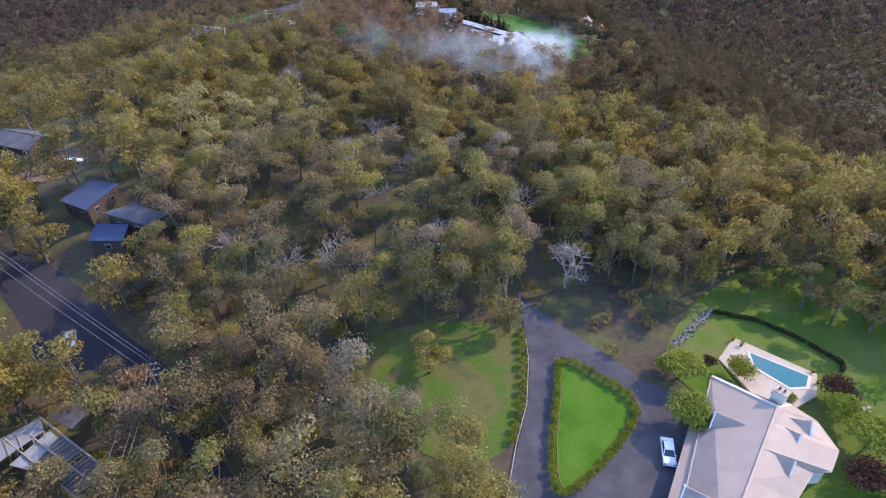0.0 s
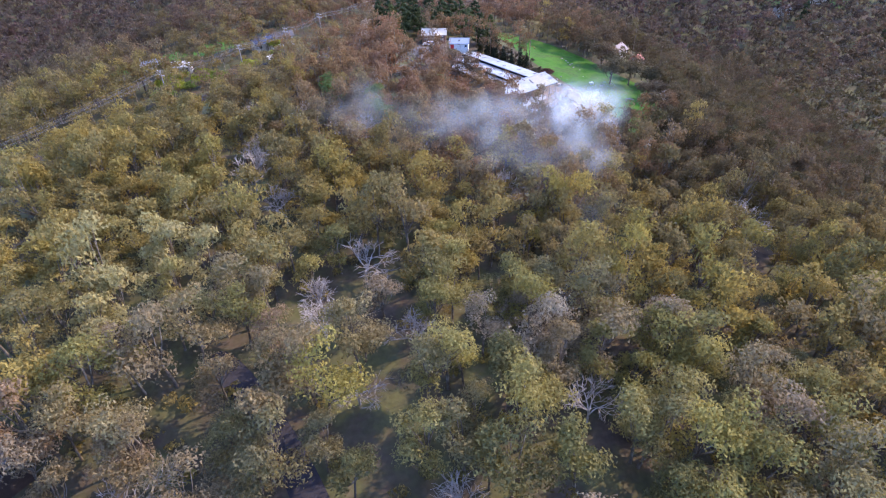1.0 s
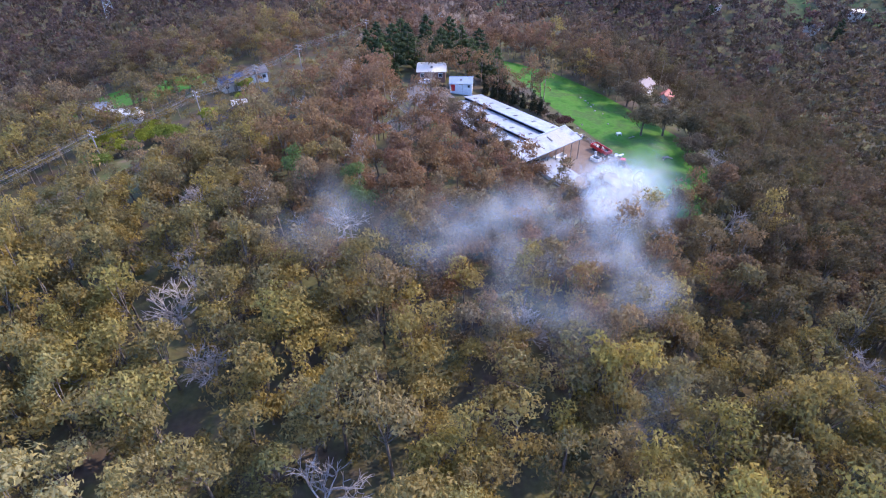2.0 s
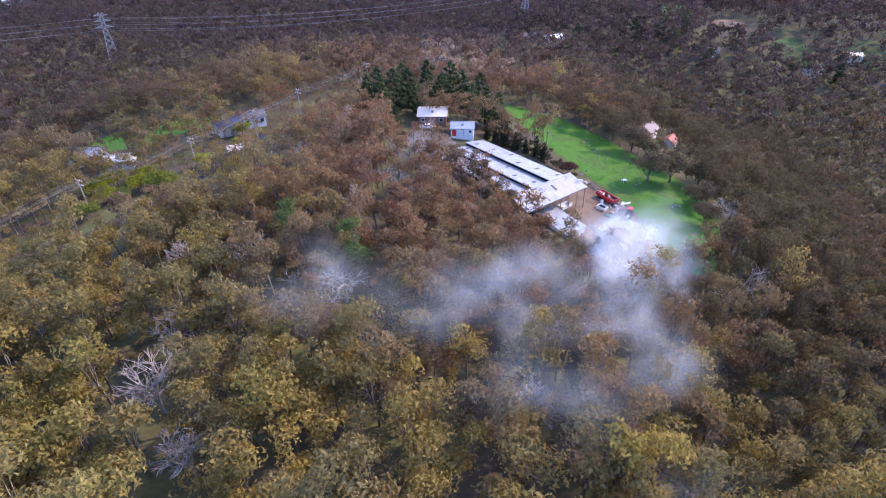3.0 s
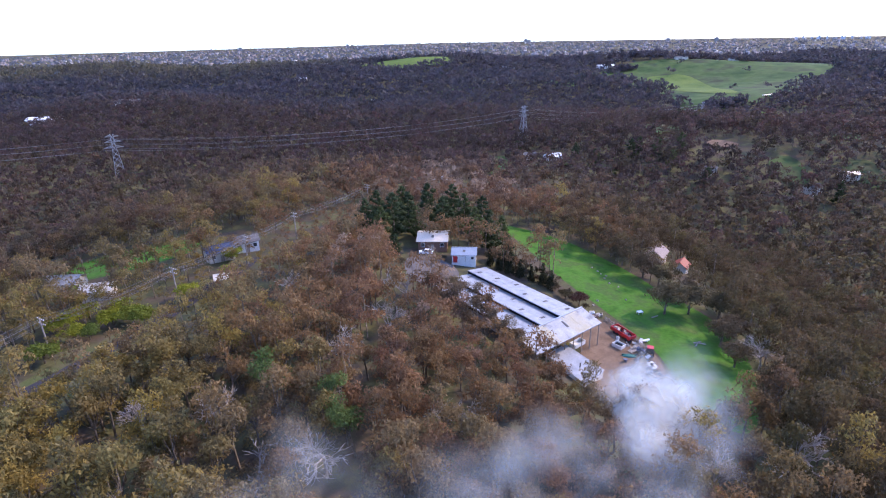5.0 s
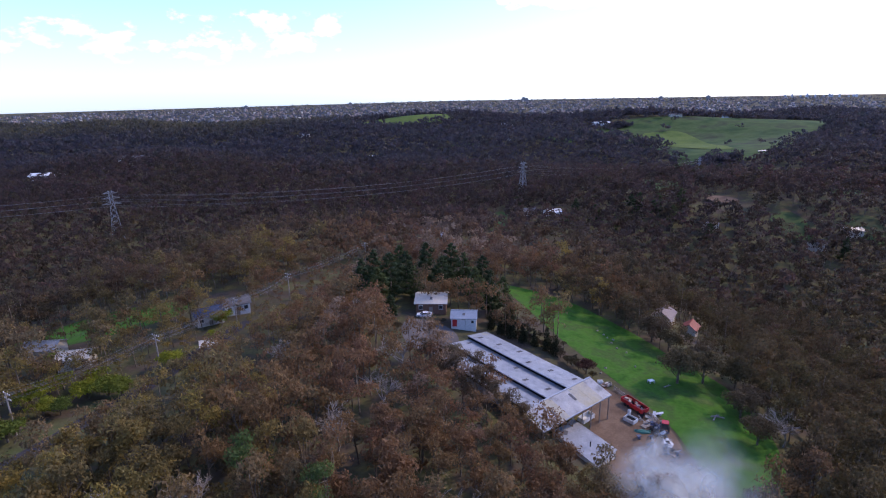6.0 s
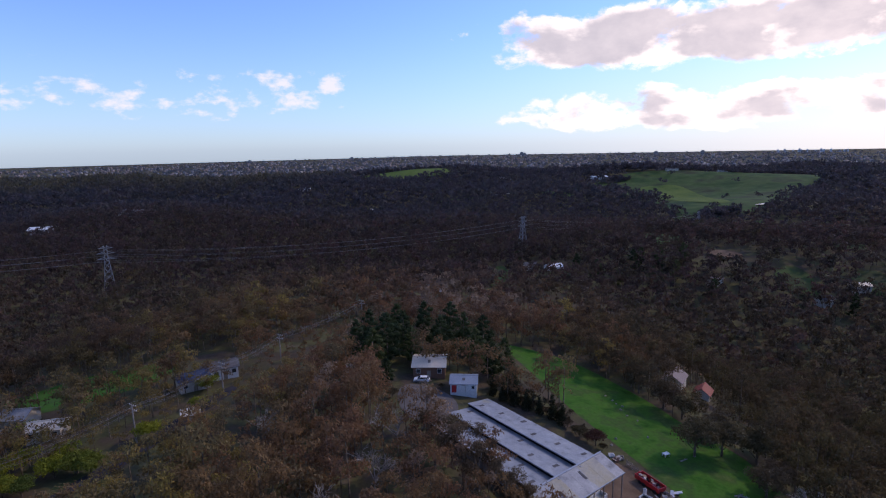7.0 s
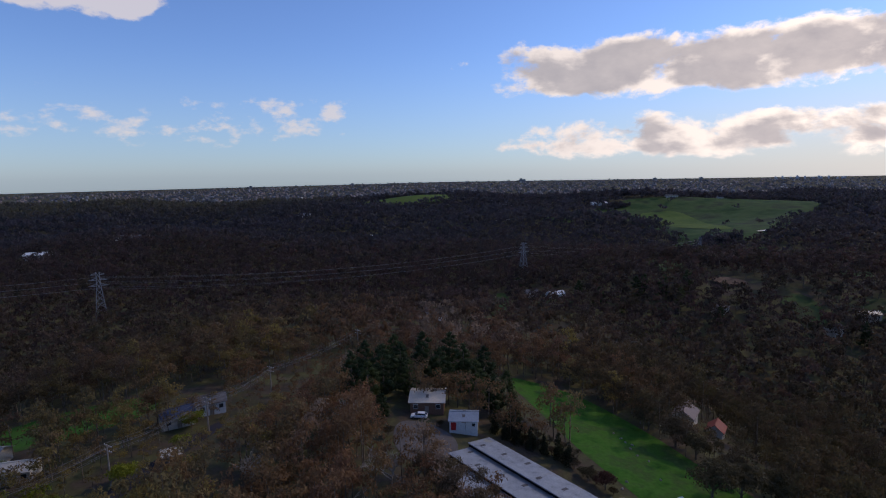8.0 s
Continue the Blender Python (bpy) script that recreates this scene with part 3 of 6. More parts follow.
# ---- trees ----


def tube_arrays(points, radii, sides=5):
    """A bent tapered tube through points, as arrays."""
    pts = np.asarray(points, float)
    vs, fs = [], []
    for k, (p, r) in enumerate(zip(pts, radii)):
        d = pts[min(k + 1, len(pts) - 1)] - pts[max(k - 1, 0)]
        d = d / (np.linalg.norm(d) + 1e-9)
        u = np.cross(d, (0.31, 0.95, 0.1))
        u /= np.linalg.norm(u) + 1e-9
        v = np.cross(d, u)
        ang = np.arange(sides) * 2 * np.pi / sides
        vs.append(p + r * (np.cos(ang)[:, None] * u + np.sin(ang)[:, None] * v))
        if k:
            b = (k - 1) * sides
            for s in range(sides):
                n = (s + 1) % sides
                fs += [(b + s, b + n, b + sides + n), (b + s, b + sides + n, b + sides + s)]
    return np.concatenate(vs), np.array(fs)


def join(pieces):
    vs, fs, n = [], [], 0
    for v, f in pieces:
        vs.append(v)
        fs.append(f + n)
        n += len(v)
    return np.concatenate(vs), np.concatenate(fs)


def leaf_cloud(rng, centres, radii, count, size, droop=0.35, tris=2):
    """Leaf sprays scattered round clump centres: bent two-triangle blades, or single triangles far away."""
    which = rng.choice(len(centres), count, p=radii ** 2 / np.sum(radii ** 2))
    d = rng.normal(size=(count, 3))
    d /= np.linalg.norm(d, axis=1)[:, None]
    d[:, 2] = np.where(d[:, 2] < -0.3, -d[:, 2] * 0.6, d[:, 2])
    r = radii[which] * rng.uniform(0.35, 1.08, count) ** 0.6
    c = centres[which] + d * r[:, None] * np.array([1, 1, 0.72])
    # blades lie like shingles round their clump and hang a little
    up = d + rng.normal(scale=0.45, size=(count, 3))
    up[:, 2] += 0.25
    up /= np.linalg.norm(up, axis=1)[:, None]
    out = np.cross(up, rng.normal(size=(count, 3)))
    out[:, 2] -= droop
    out /= np.linalg.norm(out, axis=1)[:, None]
    side = np.cross(up, out)
    side /= np.linalg.norm(side, axis=1)[:, None]
    s = size * rng.uniform(0.6, 1.4, count)[:, None]
    tip, base = c + out * s * 0.6, c - out * s * 0.5
    left, right = c + side * s * 0.27 + up * s * 0.12, c - side * s * 0.27 + up * s * 0.12
    k = np.arange(count)
    if tris == 1:
        v = np.stack([left - out * s * 0.4, right - out * s * 0.4, tip], 1).reshape(-1, 3)
        return v, np.stack([k * 3, k * 3 + 1, k * 3 + 2], -1)
    v = np.stack([base, left, tip, right], 1).reshape(-1, 3)
    return v, np.concatenate([np.stack([k * 4, k * 4 + 2, k * 4 + 1], -1), np.stack([k * 4, k * 4 + 3, k * 4 + 2], -1)])


GOLD = (1 + 5 ** 0.5) / 2
ICO = np.array([(-1, GOLD, 0), (1, GOLD, 0), (-1, -GOLD, 0), (1, -GOLD, 0), (0, -1, GOLD), (0, 1, GOLD), (0, -1, -GOLD), (0, 1, -GOLD), (GOLD, 0, -1), (GOLD, 0, 1), (-GOLD, 0, -1), (-GOLD, 0, 1)]) / math.hypot(1, GOLD)
ICO_F = np.array([f for f in itertools.combinations(range(12), 3) if all(np.linalg.norm(ICO[a] - ICO[b]) < 1.1 for a, b in itertools.combinations(f, 2))])
ICO_F = np.array([f if np.dot(np.cross(ICO[f[1]] - ICO[f[0]], ICO[f[2]] - ICO[f[0]]), ICO[f[0]]) > 0 else f[::-1] for f in ICO_F])


def masses(rng, centres, radii, fill):
    """The dense inside of each clump of leaves: an uneven lump."""
    out = []
    for c, r in zip(centres, radii):
        lump = ICO * rng.uniform(0.72, 1.2, (12, 1)) * r * fill * np.array([1, 1, 0.8])
        out.append((lump + c, ICO_F))
    return out


def gum(seed, tall, wide, count, size, sides=5, tris=2, clumps=11, joined=True, fill=0.0):
    """A gum tree at the origin: (trunk and limbs), (leaves)."""
    rng = np.random.default_rng(seed)
    lean = rng.normal(scale=0.05, size=2) * tall
    fork = tall * rng.uniform(0.36, 0.5)
    if sides == 3:
        wood = [tube_arrays([(0, 0, -0.4), (lean[0] * 0.6, lean[1] * 0.6, tall * 0.75)], [0.16, 0.06], 3)]
    else:
        wood = [tube_arrays([(0, 0, -0.4), (lean[0] * 0.3, lean[1] * 0.3, fork * 0.5), (lean[0] * 0.6, lean[1] * 0.6, fork)], [0.17, 0.13, 0.1], sides)]
    centres, radii = [], []
    for k in range(clumps):
        a = k * 2.4 + rng.uniform(-0.5, 0.5)
        level = 0.36 + 0.58 * ((k * 0.618 + rng.uniform(0, 0.25)) % 1.0)
        rr = wide * 0.44 * math.sqrt(max(0.05, 1 - ((level - 0.55) / 0.43) ** 2)) * rng.uniform(0.35, 1.0)
        c = np.array([lean[0] + rr * math.cos(a), lean[1] + rr * math.sin(a), tall * level])
        centres.append(c)
        radii.append(wide * rng.uniform(0.16, 0.25))
        if sides > 3 and k % 2 == 0:
            s = np.array([lean[0] * 0.6, lean[1] * 0.6, fork * rng.uniform(0.75, 1.0)])
            mid = s * 0.45 + c * 0.55 + np.array([0, 0, -0.25]) + rng.normal(scale=0.15, size=3)
            wood.append(tube_arrays([s, mid, c], [0.075, 0.05, 0.015], max(3, sides - 1)))
    crown = leaf_cloud(rng, np.array(centres), np.array(radii), count, size, tris=tris)
    if fill:
        crown = join([crown] + masses(rng, centres, radii, fill))
    return join(wood) if joined else wood, crown


def pine(seed, tall, wide, count, size):
    """A dark conifer: a straight trunk, broad tiers of boughs, a narrow uneven top."""
    rng = np.random.default_rng(seed)
    wood = [tube_arrays([(0, 0, -0.4), (0, 0, tall * 0.5), (0, 0, tall)], [0.26, 0.16, 0.02], 5)]
    centres, radii = [], []
    for k in range(34):
        f = k / 33
        a = k * 2.4 + rng.uniform(-0.4, 0.4)
        rr = wide * 0.46 * (1 - f * f) ** 0.7 * rng.uniform(0.3, 1.0)
        centres.append(np.array([rr * math.cos(a), rr * math.sin(a), tall * (0.14 + 0.84 * f)]))
        radii.append(wide * (0.1 + 0.1 * (1 - f)))
    crown = leaf_cloud(rng, np.array(centres), np.array(radii), count, size, 0.5)
    return join(wood), join([crown] + masses(rng, centres, radii, 0.6))


def bare(seed, tall, wide):
    """A dead tree: a trunk that forks again and again into thin pale branches."""
    rng = np.random.default_rng(seed)
    trunk, boughs = [], [[] for _ in range(5)]

    def grow(p, d, length, r, depth, bough):
        q = p + d * length * 0.5 + rng.normal(scale=0.06 * length, size=3)
        e = p + d * length
        (boughs[bough] if depth else trunk).append(tube_arrays([p, q, e], [r, r * 0.8, r * 0.55], 5 if depth < 2 else 3))
        if depth < 4:
            for k in range(5 if depth == 0 else 3 if depth == 3 else 4):
                n = d + rng.normal(scale=0.55, size=3) * np.array([wide / tall * 1.3, wide / tall * 1.3, 0.6])
                n[2] = max(n[2], -0.15)
                n /= np.linalg.norm(n)
                s = p + (e - p) * rng.uniform(0.55, 1.0)
                grow(s, n, length * rng.uniform(0.55, 0.85), max(r * 0.6, 0.028), depth + 1, k if depth == 0 else bough)

    grow(np.array([0, 0, -0.3]), np.array([0, 0, 1.0]), tall * 0.34, 0.15, 0, 0)
    return join(trunk), [join(b) for b in boughs]


def limbed_tree(kind, seed, tall, wide, count, size, m, bark, leaf, label, category, group):
    """A gum that stands alone: trunk, each limb and the crown are parts."""
    top = empty(kind, m)
    pieces, crown = gum(seed, tall, wide, count, size, 5, 2, 9, False)
    for k, piece in enumerate(pieces):
        raw("limb" if k else "trunk", *piece, bark, parent=top)
    raw("crown", *crown, leaf, parent=top)
    return tagged(top, label, category, group)


def place_tree(kind, wood, crown, m, bark, leaf, label, category, group="", crown_name="crown"):
    """A tree as one thing: trunk and crown under an empty."""
    top = empty(kind, m)
    raw("trunk", *wood, bark, parent=top)
    raw(crown_name, *crown, leaf, parent=top)
    return tagged(top, label, category, group)


# houses far off, with the width of the gap in the trees before each
HOUSE_GAPS = [(-376, 586, 26), (-321, 637, 28), (-117, 897, 12), (-406, 1066, 24), (-260, 1056, 20), (-49, 964, 12), (58.6, 405.5, 10), (46, 415, 8), (83, 975, 22), (-8, 331, 7)]


def free(x, y):
    x, y = np.asarray(x, float), np.asarray(y, float)
    ok = np.ones(x.shape, bool)
    for poly in CLEAR:
        ok &= ~inside(poly, x, y)
    seed = (x * 12.9898 + y * 78.233) % 1.0
    wide = step(520, 700, y) * 24
    for poly in PASTURES:
        ok &= ~(inside(poly, x + wide * np.sin(seed * 97), y + wide * np.cos(seed * 61)) & (seed > 0.015))
    for bx, by, w in HOUSE_GAPS:
        ok &= ~((np.abs(x - bx) < w * 0.6 + 3) & (y > by - 12 - by * 0.02) & (y < by + w * 0.4 + 3))
    for bx, by, s in DEAD_AT:
        ok &= (np.hypot(x - bx, y - by) > 3.3 * s) & (np.hypot(x - bx - 0.2, y - by + 4.0) > 2.6 * s)
    return ok


def scatter(rng, x0, x1, y0, y1, gap):
    """Jittered places on a slanted grid."""
    xs, ys = np.meshgrid(np.arange(x0, x1, gap), np.arange(y0, y1, gap * 0.87))
    xs = xs + gap * 0.5 * (np.arange(xs.shape[0]) % 2)[:, None]
    xs, ys = xs + rng.uniform(-0.42, 0.42, xs.shape) * gap, ys + rng.uniform(-0.42, 0.42, xs.shape) * gap
    return xs.ravel(), ys.ravel()


def tints(rng, x, y):
    """Neighbouring trees lean to one colour."""
    patchy = 0.5 + 0.3 * np.sin(x / 17.0 + 1.1 * np.sin(y / 13.0)) + 0.2 * np.sin(y / 21.0 + x / 39.0)
    russet = 0.08 + 0.5 * step(100, 135, y) * np.exp(-((x + 10) / 38.0) ** 2) + 0.2 * step(150, 260, y) + 0.25 * step(34, 60, x) * step(90, 140, y)
    tint = russet + 0.28 * patchy + rng.uniform(-0.16, 0.3, x.shape)
    # sunlight on the left of the spur is put in as brighter tints
    sunny = step(-14, -36, x) * step(172, 135, y)
    return np.clip(tint * (1 - 0.7 * sunny) + 0.7 * sunny * rng.choice([0.14, 0.2, 0.42, 0.46], x.shape), 0, 1)


def palette(stops, t):
    return np.stack([np.interp(t, [k for k, _ in stops], [c[i] for _, c in stops]) for i in range(3)], -1)


def leaf_colours(rng, x, y):
    """One colour for each tree: olive and russet on the spur, grey-green east of it, brown in the valley, duller on the
    hills. Cloud shade and haze are mixed into the last three.
    """
    n = x.shape
    spur, east = palette(GUM, tints(rng, x, y)), palette(EAST_SHADED, rng.uniform(0, 1, n))
    valley, hill = palette(BROWN_SHADED, rng.uniform(0, 1, n)), palette(HILL_HAZED, rng.uniform(0, 1, n))
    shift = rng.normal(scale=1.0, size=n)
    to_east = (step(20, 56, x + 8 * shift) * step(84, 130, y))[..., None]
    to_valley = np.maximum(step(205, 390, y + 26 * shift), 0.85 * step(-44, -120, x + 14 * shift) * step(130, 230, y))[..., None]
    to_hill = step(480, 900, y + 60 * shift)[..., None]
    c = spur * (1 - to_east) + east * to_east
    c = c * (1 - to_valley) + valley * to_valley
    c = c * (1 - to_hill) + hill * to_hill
    pale = (np.exp(-((x + 35) / 13) ** 2 - ((y - 86) / 11) ** 2) * rng.uniform(0.3, 0.9, n))[..., None]
    fresh = (0.2 * step(135, 80, y + 10 * shift))[..., None]        # near end of the spur: its sunlit, yellower look put into the colour
    c = c * (1 - fresh) + np.minimum(c * np.array([1.8, 1.9, 1.5]), 0.5) * fresh
    # far-left ridge: sunlight on its trees painted in as a paler olive
    dry = (step(-180, -420, x) * step(1050, 1300, y) * rng.uniform(0.2, 0.7, n))[..., None]
    c = c * (1 - pale) + np.array([0.42, 0.36, 0.17]) * pale
    return c * (1 - dry) + np.array([0.16, 0.14, 0.07]) * dry


def forest(name, rng, models, x, y, sizes, label, leaf=None):
    """Many trees joined into one mesh of leaves and one of wood."""
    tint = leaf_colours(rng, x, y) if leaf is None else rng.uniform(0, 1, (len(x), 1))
    z = ground(x, y)
    LV, LF, LT, WV, WF = [], [], [], [], []
    ln = wn = 0
    pick = rng.integers(0, len(models), len(x))
    turn = rng.uniform(0, 2 * np.pi, len(x))
    tall = sizes * rng.uniform(0.82, 1.28, len(x))
    for k in range(len(x)):
        (wv, wf), (lv, lf) = models[pick[k]]
        c, s = math.cos(turn[k]) * sizes[k], math.sin(turn[k]) * sizes[k]
        R = np.array([[c, s, 0], [-s, c, 0], [0, 0, tall[k]]])
        o = np.array([x[k], y[k], z[k]])
        LV.append(lv @ R + o)
        LF.append(lf + ln)
        ln += len(lv)
        LT.append(np.repeat(tint[k][None], len(lv), 0))
        WV.append(wv @ R + o)
        WF.append(wf + wn)
        wn += len(wv)
    top = tagged(empty(name), label, "forest", kind="stuff")
    tint = np.concatenate(LT)
    raw("foliage", np.concatenate(LV), np.concatenate(LF), leaf or M_GUM_STUFF, tint if leaf is None else tint[:, 0], top, True)
    raw("trunks", np.concatenate(WV), np.concatenate(WF), M_BARK, None, top)


rng = np.random.default_rng(11)
DEAD_AT = [(-29.5, 62, 1.1), (-15, 58, 1.15), (-23, 58.5, 0.9), (16, 55, 1.25), (12.4, 72.5, 0.95), (-0.6, 62.4, 1.0), (-11.4, 74, 0.9), (-17.5, 86.5, 1.0), (-12.7, 93, 1.1),
           (-16, 81.7, 1.1), (-16.5, 134.6, 1.15), (-26.8, 106.4, 0.9), (44.5, 110, 1.0), (-5.5, 81.3, 0.9), (-31, 143.5, 0.9), (-18, 157, 1.0), (42, 140.4, 1.1), (30, 136.4, 1.0), (-10.6, 180, 1.0),
           (-33.4, 181, 0.9), (-0.6, 143.2, 0.9), (-36, 123.6, 0.9), (-12.7, 167.7, 0.9), (-41.5, 141.2, 0.9), (76, 173, 1.0), (-33.6, 115.0, 1.15), (-23.5, 131.0, 0.9), (7.0, 114.0, 0.95), (53.5, 169.0, 0.9), (-22.0, 203.0, 0.9), (-8.6, 123.5, 0.8)]
NEAR = [gum(100 + k, 8.6 + 0.5 * (k % 4), 4.9 + 0.4 * (k % 5), 2050, 0.29, 5, 1, 24) for k in range(8)]
MID = [gum(200 + k, 8.2 + 0.5 * (k % 4), 4.9 + 0.4 * (k % 5), 980, 0.38, 4, 1, 22) for k in range(8)]
BACK = [gum(250 + k, 8.0 + 0.5 * (k % 4), 5.0 + 0.4 * (k % 5), 400, 0.47, 3, 1, 18) for k in range(8)]
FAR = [gum(300 + k, 8.0 + 0.5 * (k % 3), 6.6 + 0.4 * (k % 3), 84, 1.15, 3, 1, 9) for k in range(8)]
DISTANT = [gum(400 + k, 8.5, 13.0, 34, 3.2, 3, 1, 8) for k in range(6)]

x, y = scatter(rng, -115, 112, 14, 262, 4.0)
thin = rng.uniform(0, 1, x.shape)
# more open woodland round the side path, closed forest on the spur
open_wood = np.exp(-((x + 12) / 24) ** 2 - ((y - 62) / 15) ** 2)
keep = free(x, y) & (thin > 0.06 + 0.4 * open_wood) & (np.abs(x) < 52 + 0.85 * np.maximum(y, 0)) & ~((x > 12) & (x < 33) & (y > 36) & (y < 52))
x, y = x[keep], y[keep]
sizes = rng.uniform(0.8, 1.24, x.shape)
low = np.exp(-((x - 6) / 14) ** 2 - ((y - 162) / 22) ** 2)      # lower growth beside the long shed
line_x = np.interp(y, [112, 160.5, 182, 203, 222, 262], [-92, -66.5, -56.2, -50, -43.6, -30])
wires_band = np.clip(1.3 - np.abs(x - line_x - 2) / 13, 0, 1) * (y > 105)      # growth is kept down along the power line
by_cottages = np.exp(-((x - 53) / 10) ** 2 - ((y - 205) / 11) ** 2)
sizes = sizes * (1 - 0.3 * low) * (1 - 0.66 * wires_band) * (1 - 0.45 * by_cottages)
close = (y > 16) & (y < 112) & (x > -40) & (x < 34)
order = np.flatnonzero(close)
order = order[np.argsort(np.hypot(x[order] * 0.9, y[order] - 45))][:200]
close[:] = False
close[order] = True
near_models = []
for k in range(12):
    near_models.append(None)
for k in order:
    # paler, redder trees stand by the old road; the paler tint also stands for sunlight
    v = int(rng.integers(0, 8))
    if x[k] < -10 and rng.uniform() < 0.6:
        v = 8 + v % 4
    m = pose(x[k], y[k], gz(x[k], y[k]), 0, 0, rng.uniform(0, 360)) @ Matrix.Scale(sizes[k], 4)
    if near_models[v] is None:
        near_models[v] = place_tree("gum_tree", *NEAR[v % 8], m, M_BARK, M_GUM if v < 8 else M_PALE, "olive-leaved gum tree standing in dry woodland" if v < 8 else "pale tawny-leaved gum tree standing in dry woodland", "tree", "gum trees of the woodland")
    else:
        c = copy_thing(near_models[v], pose(0, 0, 0))
        c.matrix_basis = m
rest = ~close & (y < 158) & (x > -75) & (x < 72)
east = (x > 30) & (y > 100)
forest("woodland", rng, MID, x[rest & ~east], y[rest & ~east], sizes[rest & ~east], "olive and brown gum forest covering the spur")
forest("woodland", rng, MID, x[rest & east], y[rest & east], sizes[rest & east], "grey-green gum forest falling away to the valley, tinted darker for cloud shade")
rest = ~close & ~rest
forest("back_woodland", rng, BACK, x[rest & ~east], y[rest & ~east], sizes[rest & ~east], "brown gum forest round the farm")
forest("back_woodland", rng, BACK, x[rest & east], y[rest & east], sizes[rest & east], "grey-green gum forest beyond the paddock, tinted darker for cloud shade")

x, y = scatter(rng, -330, 330, 30, 275, 5.5)
keep = free(x, y) & (np.abs(x) < 48 + 0.84 * y) & ((x < -113) | (x > 110) | (y > 260))
x, y = x[keep], y[keep]
forest("side_forest", rng, FAR, x, y, rng.uniform(0.65, 1.05, x.shape), "gum forest on the slopes beside the spur")


def edge(x):
    """Where the valley's woods pass into those of the hills."""
    return 600 + 50 * np.sin(x / 83.0) + 30 * np.sin(x / 37.0 + 1)


x, y = scatter(rng, -520, 520, 275, 700, 6.9)
keep = free(x, y) & (y < edge(x)) & (np.abs(x) < 50 + 0.83 * (y - 60))
x, y = x[keep], y[keep]
forest("valley_forest", rng, FAR, x, y, rng.uniform(0.9, 1.32, x.shape) * (1 + 0.1 * (y > 430)), "grey-brown gum forest of the valley, tinted darker for cloud shade")
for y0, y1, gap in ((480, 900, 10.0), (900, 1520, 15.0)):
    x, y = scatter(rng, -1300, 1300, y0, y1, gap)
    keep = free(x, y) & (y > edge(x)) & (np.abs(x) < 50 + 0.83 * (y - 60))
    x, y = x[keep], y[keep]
    forest("hill_forest", rng, DISTANT, x, y, rng.uniform(0.8, 1.25, x.shape) * gap / 11.0, "dark forest on the far hills, its leaves tinted blue for haze")

# rows of dark trees between the far pastures, in the haze-tinted hill leaves
bx, by = [], []
for x0, y0, x1, y1, wide, n in [(299, 1164, 353, 1192, 8, 60), (320, 1292, 480, 1256, 14, 60), (690, 1232, 840, 1290, 14, 60), (296, 1250, 330, 1290, 16, 30), (335, 900, 300, 1010, 6, 12), 
                                (560, 1225, 640, 1225, 10, 16), (508, 890, 640, 1010, 12, 60), (280, 720, 340, 760, 16, 50), (560, 1190, 735, 1172, 12, 50), (620, 1000, 735, 1165, 16, 60), (300, 760, 330, 742, 6, 10), (-210, 1472, 20, 1462, 12, 50)]:
    f = rng.uniform(0, 1, n)
    bx.append(x0 + (x1 - x0) * f + rng.normal(scale=wide * 0.5, size=n))
    by.append(y0 + (y1 - y0) * f + rng.normal(scale=wide * 0.5, size=n))
bx, by = np.concatenate(bx), np.concatenate(by)
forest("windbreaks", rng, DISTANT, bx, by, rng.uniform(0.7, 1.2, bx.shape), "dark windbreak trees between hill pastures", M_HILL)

# scrub under the gums
x, y = scatter(rng, -72, 70, 15, 165, 3.1)
keep = free(x, y) & (rng.uniform(0, 1, x.shape) > 0.6)
x, y = x[keep], y[keep]
SCRUB = []
for k in range(5):
    r2 = np.random.default_rng(700 + k)
    cen = np.stack([r2.uniform(-0.9, 0.9, 5), r2.uniform(-0.9, 0.9, 5), r2.uniform(0.4, 1.5, 5)], -1)
    SCRUB.append((tube_arrays([(0, 0, -0.2), (0.1, 0, 0.9)], [0.04, 0.02], 3), leaf_cloud(r2, cen, r2.uniform(0.5, 0.9, 5), 90, 0.42, 0.1, 1)))
forest("scrub", rng, SCRUB, x, y, rng.uniform(0.6, 1.25, x.shape), "low olive and brown scrub under the gums")

# dead pale trees
BARE = [bare(500 + k, 7.5, 6.5) for k in range(4)]
for k, (bx, by, s) in enumerate(DEAD_AT):
    m = pose(bx, by, gz(bx, by), 0, 0, 77 * k) @ Matrix.Scale(s * (1.06 if by < 100 else 1.3), 4)
    top = tagged(empty("dead_tree", m), "bare grey-white dead tree among the gums", "dead tree", "dead trees")
    raw("trunk", *BARE[k % 4][0], M_DEAD, None, top)
    for bough in BARE[k % 4][1]:
        raw("branch", *bough, M_DEAD, None, top)

